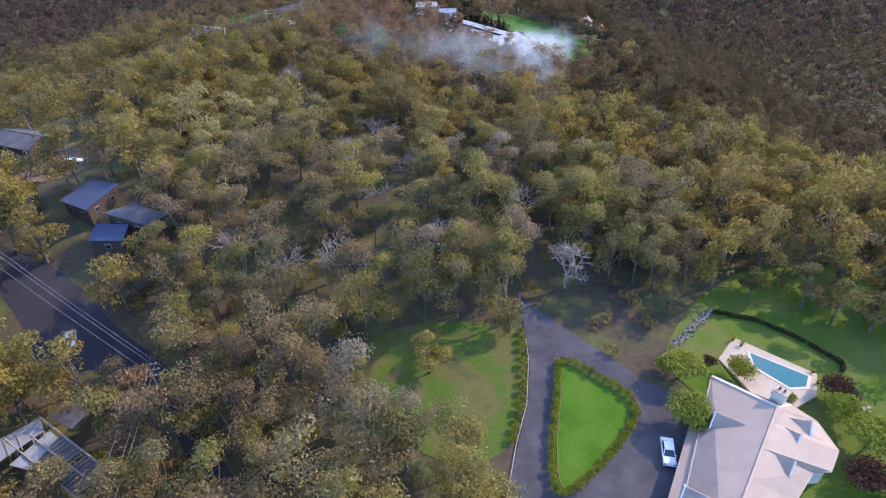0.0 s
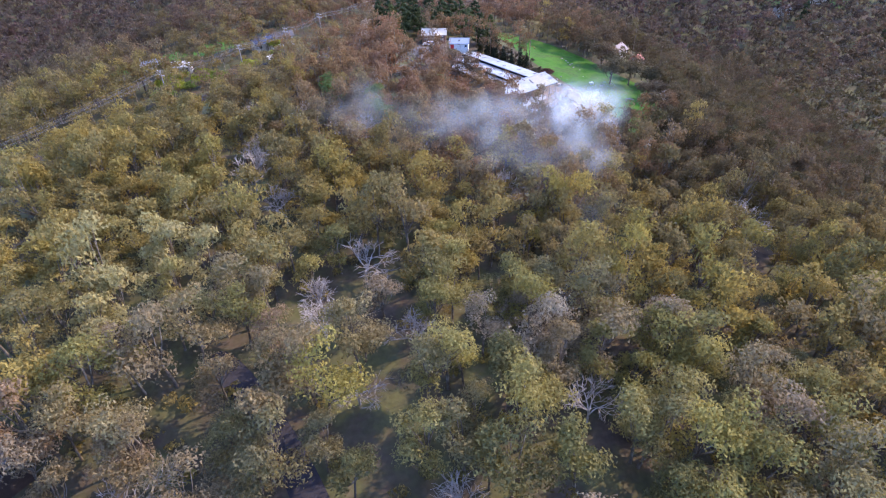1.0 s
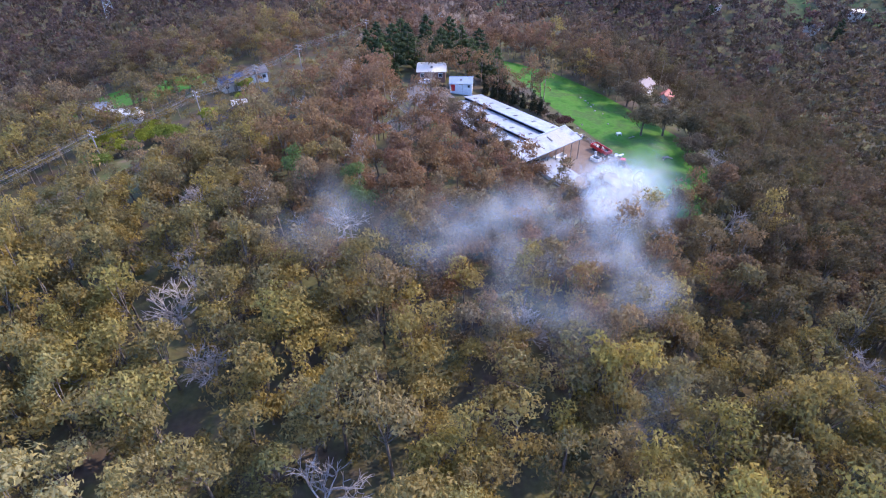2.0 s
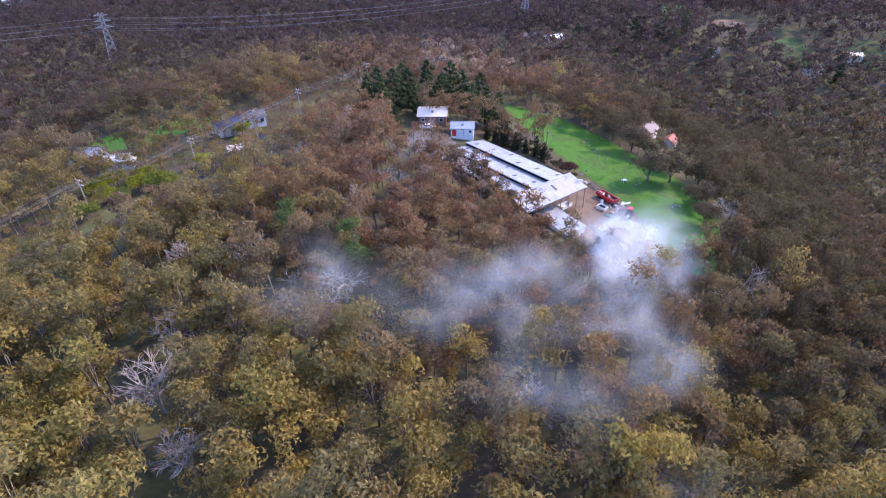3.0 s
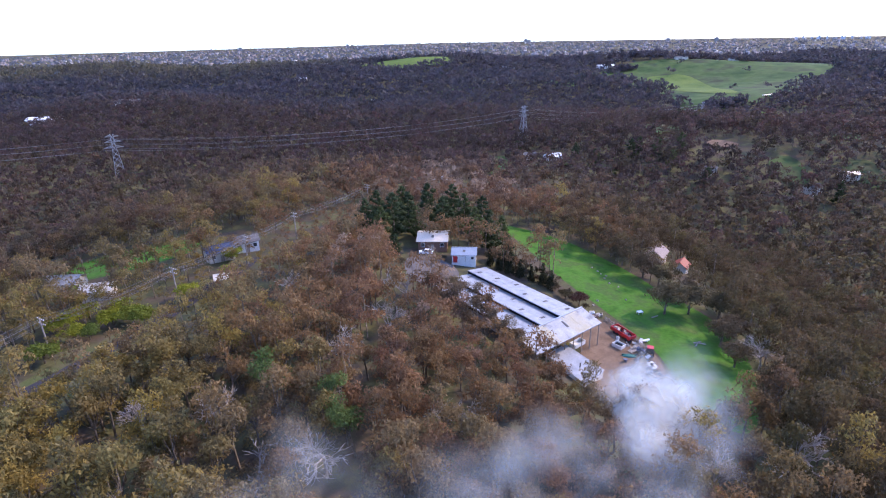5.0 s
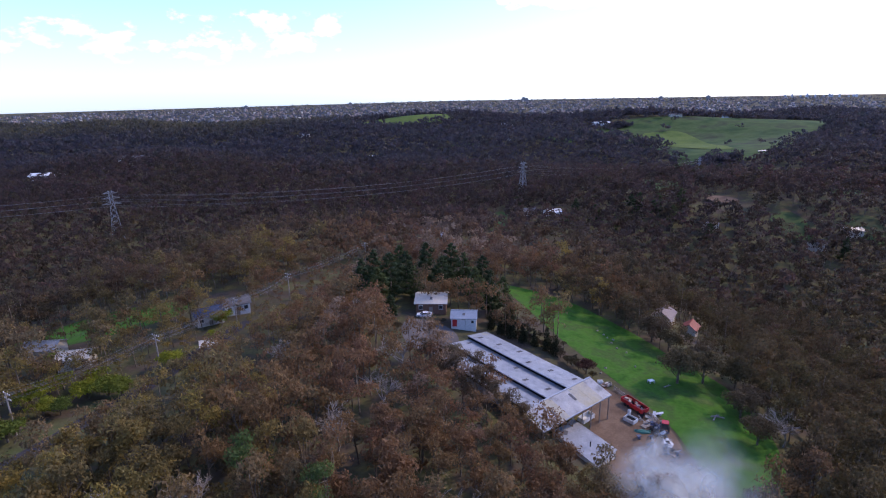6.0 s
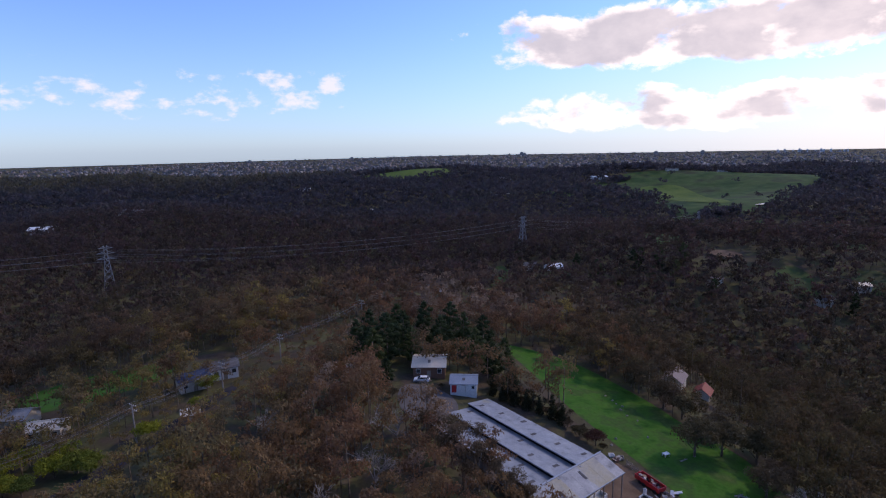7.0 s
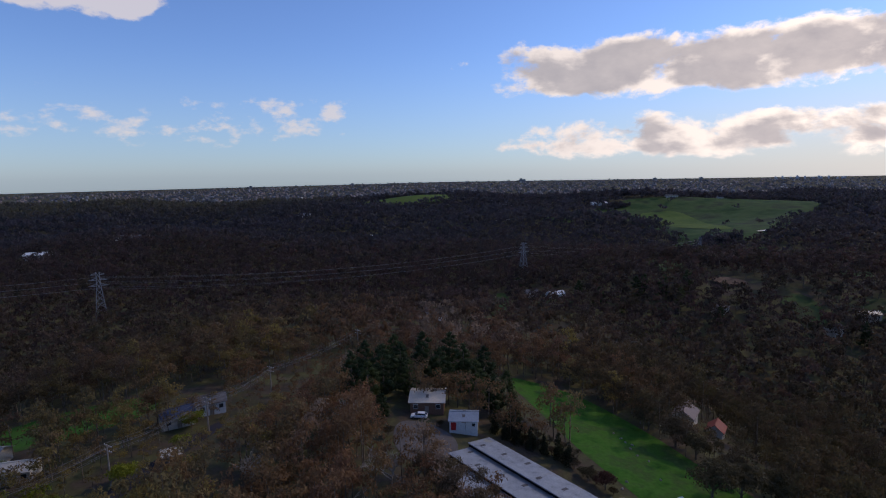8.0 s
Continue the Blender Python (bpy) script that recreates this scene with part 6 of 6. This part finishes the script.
for k, (bx, by, a) in enumerate([(31.8, 172.0, 30), (32.6, 172.9, 34), (33.2, 173.6, 38)]):
    pal = yard_thing("timber_crate", bx, by, a, "weathered timber crate lying in the yard", "crate")
    tagged(pal, group="crates in the yard")
    for i in range(5):
        one_box("slat", (-1.1, 1.1, -0.5 + 0.22 * i, -0.36 + 0.22 * i, 0.22, 0.27), M_WOOD, pal)
    for sx in (-1.0, 0, 1.0):
        one_box("bearer", (sx - 0.06, sx + 0.06, -0.5, 0.52, 0, 0.22), M_WOOD, pal)
boat = yard_thing("green_dinghy", 30.4, 170.2, -10, "green upturned dinghy on the dirt", "boat")
bm = bmesh.new()
bmesh.ops.create_uvsphere(bm, u_segments=14, v_segments=8, radius=1.0)
bmesh.ops.bisect_plane(bm, geom=bm.verts[:] + bm.edges[:] + bm.faces[:], plane_co=(0, 0, 0), plane_no=(0, 0, 1), clear_inner=True)
bmesh.ops.scale(bm, vec=(1.4, 0.5, 0.4), verts=bm.verts[:])
part("hull", bm, M_GREEN_PAINT, boat)
one_box("keel", (-1.3, 1.3, -0.03, 0.03, 0.2, 0.43), M_GREEN_PAINT, boat)
trac = yard_thing("red_tractor", 34.4, 171.0, 70, "old red tractor at the scrap heap", "tractor")
one_box("bonnet", (0.0, 1.3, -0.35, 0.35, 0.6, 1.15), M_RED_PAINT, trac, None, 0.06)
one_box("cab", (-0.9, 0.0, -0.5, 0.5, 0.7, 1.8), M_GLASS, trac, None, 0.04)
one_box("cab_roof", (-1.0, 0.1, -0.55, 0.55, 1.8, 1.9), M_RED_PAINT, trac)
for wx, r in ((-0.5, 0.6), (1.0, 0.38)):
    for s in (-0.62, 0.62):
        one_tube("wheel", (wx, s - 0.12, r), (wx, s + 0.12, r), r, r, M_RUBBER, trac, 14)
jr = random.Random(4)
for k in range(64):
    # one heap beside the fire, another strewn along the fence
    bx, by = (30.8 + jr.gauss(1.0, 1.3), 166.4 + jr.gauss(0, 1.6)) if k < 34 else (33.2 + jr.gauss(0, 0.8), 172.5 + jr.gauss(0, 2.6))
    it = yard_thing("scrap_metal", bx, by, jr.uniform(0, 360), "piece of scrap iron on a rubbish heap", "scrap")
    tagged(it, group="scrap heap")
    mat = (M_IRON, M_DARK, M_WHITE, M_RUST, M_BLUE_ROOF, M_STEEL)[k % 6]
    if k % 3:
        one_box("sheet", (-0.7, 0.7, -0.25, 0.25, 0, 0.06), mat, it, pose(0, 0, 0.2 + 0.25 * jr.random(), jr.uniform(-35, 35), jr.uniform(-35, 35), 0), 0.01)
    else:
        one_tube("pipe", (-0.8, 0, 0.1), (0.8, 0.1, 0.15 + 0.5 * jr.random()), 0.07, 0.07, mat, it)
    one_box("offcut", (-0.2, 0.2, -0.2, 0.2, 0, 0.3), mat, it, pose(0.1, 0.2, 0, 10, 20, 30))
for k in range(9):
    bx, by = 29.0 + 0.55 * k, 182.6 - 1.35 * k
    fp = yard_thing("fence_panel", bx + 0.9, by + 0.6, -65 + 3 * (k % 3), "leaning grey timber fence panel", "fence")
    tagged(fp, group="fence panels of the yard")
    for i in range(3):
        one_box("rail", (-0.7, 0.7, -0.02, 0.02, 0.15 + 0.28 * i, 0.25 + 0.28 * i), M_WOOD, fp)
    for sx in (-0.65, 0.65):
        one_box("post", (sx - 0.05, sx + 0.05, -0.05, 0.05, -0.15, 0.95), M_WOOD, fp)
for k, (bx, by) in enumerate([(27.6, 186.2), (28.6, 185.2), (29.3, 185.6), (28.0, 184.8)]):
    it = yard_thing("junk_box", bx, by, 40 * k, "pale broken box among junk by the shed", "box")
    open_box(it, 0.5, 0.35, 0.0, 0.4, (M_WHITE, M_CREAM, M_WOOD, M_BRICK)[k])
    one_box("flap", (-0.5, 0.5, 0.35, 0.6, 0.36, 0.4), M_WOOD, it)
trough = tagged(empty("white_table", pose(37.9, 187.2, gz(37.9, 187.2) + 0.05, 0, 0, 20)), "white plastic table standing in the paddock", "table")
one_box("tabletop", (-0.6, 0.6, -0.45, 0.45, 0.5, 0.58), M_WHITE, trough, None, 0.03)
for sx in (-0.5, 0.5):
    for sy in (-0.35, 0.35):
        one_box("leg", (sx - 0.05, sx + 0.05, sy - 0.05, sy + 0.05, 0, 0.5), M_WHITE, trough)
# pale lumps, from the wall's stone mesh, stand in for the paddock's sheep
for k, (bx, by) in enumerate([(35.1, 211.1), (35.5, 209.4), (35.6, 206.5), (36, 203.5), (37.5, 201.3), (30.4, 192.8), (28.8, 190.3), (37.1, 194.1), (36.5, 208.2), (34.2, 213.5)]):
    st = tagged(new("sheep_lump", stone_me), "pale stone-shaped lump standing in for a sheep on the grass", "stone", "stones in the paddock")
    st.matrix_basis = pose(bx, by, gz(bx, by) + 0.12, 0, 0, 63 * k) @ Matrix.Diagonal((0.75, 0.45, 0.5, 1))
for k, (bx, by, a) in enumerate([(45.0, 175.3, 10), (45.6, 175.0, -30), (44.6, 174.6, 50), (40.5, 185.5, 20)]):
    lg = tagged(empty("fallen_log", pose(bx, by, gz(bx, by) + 0.1, 0, 0, a)), "pale fallen log on the paddock grass", "log", "logs in the paddock")
    one_tube("log", (-0.8, 0, 0.05), (0.8, 0.1, 0.1), 0.13, 0.09, M_DEAD, lg, 7)
    one_tube("stub", (0.2, 0, 0.1), (0.45, 0.3, 0.25), 0.05, 0.03, M_DEAD, lg, 5)

# ---- poles and wires ----


def pole(bx, by, tall, turn, arms=2):
    top = tagged(empty("power_pole", pose(bx, by, gz(bx, by), 0, 0, turn)), "timber power pole with crossarms and insulators", "power pole", "poles of the power line")
    one_tube("shaft", (0, 0, -0.5), (0, 0, tall), 0.16, 0.1, M_POLE, top, 8)
    for k in range(arms):
        zz = tall - 0.35 - 0.9 * k
        arm = one_box("crossarm", (-1.0, 1.0, 0.1, 0.2, zz - 0.06, zz + 0.06), M_POLE, top)
        for sx in (-0.9, -0.35, 0.35, 0.9):
            one_tube("insulator", (sx, 0.15, zz + 0.06), (sx, 0.15, zz + 0.24), 0.05, 0.035, M_WHITE, arm)
    return [[top.matrix_basis @ Vector((sx, 0.15, tall - 0.35 - 0.9 * k + 0.25)) for sx in (-0.9, 0.35, 0.9)] for k in range(arms)]


def wires(name, a, b, sag, r, label, group):
    """One sagging wire for each pair of points."""
    for p, q in zip(a, b):
        f = np.linspace(0, 1, 15)[:, None]
        pts = np.array(p)[None] * (1 - f) + np.array(q)[None] * f
        pts[:, 2] -= sag * 4 * (f * (1 - f))[:, 0]
        tagged(raw(name, *tube_arrays(pts, [r] * 15, 3), M_WIRE), label, "wire", group)


line = [(-94, 114), (-68.6, 162.0), (-56.8, 182.4), (-50.0, 203.0), (-43.6, 222.0), (-30, 262)]
heads = []
for (bx, by), h in zip(line, (7.4, 7.4, 7.4, 7.2, 7.4, 7.4)):
    heads.append(pole(bx, by, h, -28))
for p, q in zip(heads, heads[1:]):
    for k in range(2):
        wires("overhead_wire", p[k], q[k], 0.9, 0.02, "thin sagging power line along the ridge road", "wires along the ridge road")
h1 = pole(-33.6, 40.2, 7.6, 15, 3)
h2 = pole(-76, 66, 8.5, 60)
h3 = pole(-27, 12, 8.0, 15)
for q in (h2, h3):
    wires("overhead_wire", h1[0], q[0], 0.8, 0.024, "thin sagging power line above the old road", "wires above the old road")


def pylon(bx, by, tall, turn):
    """A lattice tower: four legs, cross braces, three pairs of arms."""
    top = tagged(empty("pylon", pose(bx, by, gz(bx, by), 0, 0, turn)), "tall steel lattice transmission tower in the forest", "pylon", "transmission towers")
    wb, wt = tall * 0.11, tall * 0.028
    wid = lambda f: wb + (wt - wb) * min(1, f * 1.25)
    for sx in (-1, 1):
        for sy in (-1, 1):
            bm = bmesh.new()
            for f0, f1 in ((0, 0.4), (0.4, 0.8), (0.8, 1.0)):
                tube(bm, (sx * wid(f0), sy * wid(f0), tall * f0), (sx * wid(f1), sy * wid(f1), tall * f1), tall * 0.0058, tall * 0.0048, 4)
            part("leg", bm, M_STEEL, top)
    for k in range(9):
        f0, f1 = k / 9, (k + 1) / 9
        for a in range(4):
            cs = ((-1, -1), (1, -1), (1, 1), (-1, 1))
            p, q = cs[a], cs[(a + 1) % 4]
            bm = bmesh.new()
            tube(bm, (p[0] * wid(f0), p[1] * wid(f0), tall * f0), (q[0] * wid(f1), q[1] * wid(f1), tall * f1), tall * 0.0034, tall * 0.0034, 3)
            tube(bm, (q[0] * wid(f0), q[1] * wid(f0), tall * f0), (p[0] * wid(f1), p[1] * wid(f1), tall * f1), tall * 0.0034, tall * 0.0034, 3)
            part("brace", bm, M_STEEL, top)
    tips = []
    for f, reach in ((0.74, 0.17), (0.85, 0.15), (0.95, 0.12)):
        for s in (-1, 1):
            tip = (s * tall * reach, 0, tall * f)
            bm = bmesh.new()
            for sy in (-1, 1):
                tube(bm, (s * wid(f), sy * wid(f), tall * f), tip, tall * 0.004, tall * 0.003, 3)
                tube(bm, (s * wid(f), sy * wid(f), tall * (f + 0.035)), tip, tall * 0.004, tall * 0.003, 3)
            arm = part("arm", bm, M_STEEL, top)
            one_tube("insulator", tip, (tip[0], tip[1], tip[2] - tall * 0.045), 0.09, 0.09, M_GLASS, arm)
            tips.append(top.matrix_basis @ Vector((tip[0], tip[1], tip[2] - tall * 0.045)))
    return tips


TOWERS = [(-470, 300, 27), (-172, 356, 26), (49, 471, 27), (267, 682, 25)]
tips = [pylon(a, b, h, 32) for a, b, h in TOWERS]
for p, q in zip(tips, tips[1:]):
    wires("transmission_wire", p, q, 5.5, 0.048, "heavy transmission cable slung between towers", "transmission cables")

# ---- distance: farmhouses, suburbs, skyline ----
for k, (bx, by, a, L, Wd, wl, rf, lab) in enumerate([
        (58.6, 405.5, 20, 9, 7, M_WHITE, M_WHITE, "white house with a pale blue-white roof"), (46, 415, 10, 7, 5, M_CREAM, M_GREY_ROOF, "grey-roofed house in a clearing"),
        (-376, 586, 12, 26, 12, M_WHITE, M_WHITE, "large long white house on the far slope"), (-321, 637, 8, 28, 12, M_CREAM, M_GREY_ROOF, "large brick mansion on the far slope"),
        (-117, 897, 0, 11, 9, M_WHITE, M_WHITE, "small white house in the forest"), (-406, 1066, 0, 24, 12, M_CREAM, M_GREY_ROOF, "wide house on the hill"),
        (-260, 1056, 0, 20, 10, M_CREAM, M_WHITE, "pale-roofed house on the hill"), (-49, 964, 0, 10, 8, M_WHITE, M_GREY_ROOF, "white house near a far pasture"),
        (134, 368, 30, 7, 5, M_CREAM, M_ROOFS, "grey-roofed house among trees"), (303, 1216, 5, 32, 16, M_WHITE, M_WHITE, "white farm buildings on the hill crest"),
        (114, 1236, 0, 26, 12, M_WHITE, M_GREY_ROOF, "white house on the hill crest"), (83, 975, 0, 22, 10, M_CREAM, M_GREY_ROOF, "house in the forested valley"),
        (198, 355, 0, 9, 5, M_CREAM, M_IRON, "pale house beside a green clearing"), (173, 342, 20, 7, 5, M_CREAM, M_GREY_ROOF, "house beside a green clearing"),
        (-300, 1482, 0, 34, 14, M_WHITE, M_WHITE, "row of white houses on the skyline"), (8, 427, 0, 7, 5, M_CREAM, M_RUST, "brown-roofed house among trees"),
        (-8, 331, 15, 8, 5, M_WHITE, M_GREY_ROOF, "house half hidden in the trees"), (460, 1240, 0, 24, 10, M_CREAM, M_GREY_ROOF, "grey-roofed houses on the hill crest"), (560, 1230, 0, 18, 9, M_WHITE, M_GREY_ROOF, "pale grey-roofed house on the hill crest")]):
    home("far_house", bx, by, a, L, Wd, 3.4 if L < 15 else 4.6, 1.2 if L < 15 else 2.0, wl, rf, lab, 0.4, None, 3)
patch("sand_patch", rounded([(149, 414), (156, 420), (164, 415), (168, 402), (155, 401)], 2), M_DIRT, 1.4, "bare sandy clearing on the slope", "clearing", 20.0)
patch("pond", rounded([(380, 782), (392, 788), (406, 781), (396, 776)], 2), M_POND, 2.2, "pale pond in the far pasture", "pond", 400.0)

frng = np.random.default_rng(23)


def suburb(name, count, near, far, roofs, label):
    """Countless small gabled houses on the plain, joined."""
    d = near * (far / near) ** frng.uniform(0, 1, count)
    a = np.radians(frng.uniform(-46, 46, count))
    bx, by = d * np.sin(a), d * np.cos(a)
    h = frng.uniform(3.0, 6.0, count)
    L, Wd = frng.uniform(3, 6.5, count), frng.uniform(2.5, 4.2, count)
    t = frng.uniform(0, np.pi, count)
    shape = np.array([(-1, -1, 0), (1, -1, 0), (1, 1, 0), (-1, 1, 0), (-1, -1, 1), (1, -1, 1), (1, 1, 1), (-1, 1, 1), (-1, 0, 1.7), (1, 0, 1.7)], float)
    faces = np.array([(0, 1, 5), (0, 5, 4), (1, 2, 6), (1, 6, 5), (2, 3, 7), (2, 7, 6), (3, 0, 4), (3, 4, 7), (4, 5, 9), (4, 9, 8), (6, 7, 8), (6, 8, 9), (5, 6, 9), (7, 4, 8)])
    V = np.repeat(shape[None], count, 0)
    X, Y = V[:, :, 0] * L[:, None], V[:, :, 1] * Wd[:, None]
    wx = X * np.cos(t)[:, None] - Y * np.sin(t)[:, None] + bx[:, None]
    wy = X * np.sin(t)[:, None] + Y * np.cos(t)[:, None] + by[:, None]
    wz = V[:, :, 2] * h[:, None] + (ground(bx, by) + 1)[:, None]
    F = faces[None] + (np.arange(count) * 10)[:, None, None]
    tagged(raw(name, np.stack([wx, wy, wz], -1).reshape(-1, 3), F.reshape(-1, 3), roofs), label, "houses", kind="stuff")


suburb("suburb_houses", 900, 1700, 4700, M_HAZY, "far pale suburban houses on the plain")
suburb("suburb_houses", 2200, 1700, 4700, M_ROOFS, "far brick suburban houses on the plain")
suburb("suburb_houses", 90, 1700, 4700, M_CREAM, "far white buildings on the plain")
count = 5000
d = 1450 * (4900 / 1450) ** frng.uniform(0, 1, count)
a = np.radians(frng.uniform(-47, 47, count))
x, y = d * np.sin(a), d * np.cos(a)
keep = free(x, y)
PLAIN = [gum(600 + k, 9.0, 20.0, 16, 6.5, 3, 1, 3) for k in range(4)]
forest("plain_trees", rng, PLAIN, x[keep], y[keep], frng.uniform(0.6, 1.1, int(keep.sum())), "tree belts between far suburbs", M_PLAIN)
for k in range(17):
    f = k / 16
    a = math.radians(30.0 + 5.2 * f + 0.25 * math.sin(k * 5))
    d = 4800
    hgt = (24, 14, 30, 19, 12, 33, 22, 25, 17, 30, 14, 23, 28, 13, 20, 15, 24)[k]
    tw = tagged(empty("tower_block", pose(d * math.sin(a), d * math.cos(a), gz(d * math.sin(a), d * math.cos(a)))), "hazy city tower on the horizon", "tower", "city skyline")
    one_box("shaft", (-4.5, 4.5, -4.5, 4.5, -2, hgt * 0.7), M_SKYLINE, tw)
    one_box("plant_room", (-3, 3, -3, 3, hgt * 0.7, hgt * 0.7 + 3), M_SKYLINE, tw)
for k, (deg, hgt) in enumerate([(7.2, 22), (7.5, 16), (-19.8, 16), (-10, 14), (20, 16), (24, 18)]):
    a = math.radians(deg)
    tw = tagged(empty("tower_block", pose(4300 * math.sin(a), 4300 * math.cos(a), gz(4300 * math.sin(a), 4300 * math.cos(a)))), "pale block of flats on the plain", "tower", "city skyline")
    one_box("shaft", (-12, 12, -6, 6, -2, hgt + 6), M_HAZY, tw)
    one_box("plant_room", (-5, 5, -4, 4, hgt + 6, hgt + 9), M_GREY_ROOF, tw)

# ---- smoke of the rubbish fire: thin curled layers, close together at the fire, sparse downwind ----


def wisp(r, centre, radius):
    """One curled layer of smoke, fading out to its uneven rim."""
    rings, around = 6, 20
    q = Euler((0.85 + r.uniform(-0.4, 0.4), r.uniform(-0.4, 0.4), 0)).to_matrix() @ Euler((0, 0, r.uniform(0, 6.28))).to_matrix()      # the layers lean with the wind
    a = np.arange(around) * 2 * np.pi / around
    rim = 1 + 0.22 * np.sin(2 * a + r.uniform(0, 6)) + 0.14 * np.sin(3 * a + r.uniform(0, 6))
    ph = r.uniform(0, 6.28, 3)
    V, T, F = [np.zeros(3)], [1.0], []
    for k in range(1, rings + 1):
        f = k / rings
        x, y = f * rim * np.cos(a), f * rim * np.sin(a)
        z = 0.1 * np.sin(2.3 * x + ph[0]) + 0.1 * np.sin(2.7 * y + ph[1])
        V += list(np.stack([x, y, z], -1))
        T += [(0.5 + 0.5 * math.cos(math.pi * f)) ** 1.3] * around
        for i in range(around):
            n = (i + 1) % around
            b0, b1 = 1 + (k - 2) * around, 1 + (k - 1) * around
            F += [(0, b1 + i, b1 + n)] if k == 1 else [(b0 + i, b1 + i, b1 + n), (b0 + i, b1 + n, b0 + n)]
    v = np.array(V) * radius * np.array([1, 1, 0.8])
    return v @ np.array(q).T + centre, np.array(F), np.array(T)


def billow(seed, centre, radius, layers, strength, stretch=(1, 1, 1)):
    """A puff of smoke made of layers."""
    r = np.random.default_rng(seed)
    out = []
    for _ in range(layers + 2):
        off = r.normal(size=3)
        off *= radius * 0.7 * r.uniform(0.2, 1) / np.linalg.norm(off)
        v, f, t = wisp(r, np.array(centre) + off * np.array(stretch), radius * r.uniform(0.75, 1.2))
        out.append((v, f, t * strength * (0.8 if strength > 0.5 else 0.4)))
    return out


SMOKE = [((27.4, 161.8, 9.4), 1.8, 4, 0.80), ((27.0, 157.0, 12.0), 2.8, 4, 0.70), ((21.0, 142.5, 18.4), 3.1, 4, 0.80), ((22.9, 143.0, 18.0), 4.5, 5, 0.80), ((24.1, 141.7, 18.4), 4.9, 5, 0.75), ((27.2, 143.9, 18.3), 4.6, 5, 0.60), ((31.7, 148.1, 17.6), 4.3, 4, 0.40), ((29.2, 138.4, 19.2), 4.4, 4, 0.40),
         ((19.5, 134.0, 19.7), 3.7, 5, 0.55), ((22.1, 130.9, 20.2), 4.1, 4, 0.42), ((27.5, 133.0, 19.5), 3.6, 3, 0.25), ((18.1, 124.8, 21.0), 4.3, 4, 0.27), ((19.5, 120.9, 20.8), 4.6, 4, 0.27), ((20.9, 117.4, 20.6), 4.6, 4, 0.17),
         ((23.5, 115.2, 20.3), 4.1, 3, 0.17), ((14.3, 120.3, 21.8), 4.4, 3, 0.25), ((17.5, 111.8, 21.4), 4.1, 3, 0.20), ((12.4, 128.7, 21.6), 3.6, 3, 0.30), ((8.6, 130.5, 22.4), 4.0, 4, 0.32), ((3.9, 124.4, 23.9), 4.5, 4, 0.32),
         ((0.1, 122.7, 24.6), 4.1, 4, 0.28), ((-3.4, 118.7, 25.0), 4.0, 3, 0.20), ((5.8, 119.3, 23.6), 4.3, 3, 0.20), ((10.9, 121.3, 22.5), 4.4, 3, 0.22), ((-14.6, 124.6, 26.3), 5.5, 3, 0.16), ((-17.2, 117.4, 26.3), 5.0, 2, 0.13),
         ((-8.6, 120.6, 26.4), 4.7, 2, 0.13), ((10.8, 108.7, 23.7), 4.9, 3, 0.16), ((3.0, 108.9, 24.9), 4.7, 2, 0.13),
         ((17.0, 100.0, 15.0), 7.0, 3, 0.24), ((15.7, 90.0, 14.0), 7.0, 3, 0.24), ((13.4, 79.0, 13.5), 6.0, 2, 0.12)]
cloud_of_smoke = tagged(empty("smoke"), "white smoke drifting from a rubbish fire", "smoke", kind="stuff")
for k, (centre, radius, layers, strength) in enumerate(SMOKE):
    for v, f, fade in billow(40 + k, centre, radius, layers, strength):
        raw("thick_smoke" if strength > 0.4 else "thin_smoke", v, f, M_VEIL, fade, cloud_of_smoke, True)
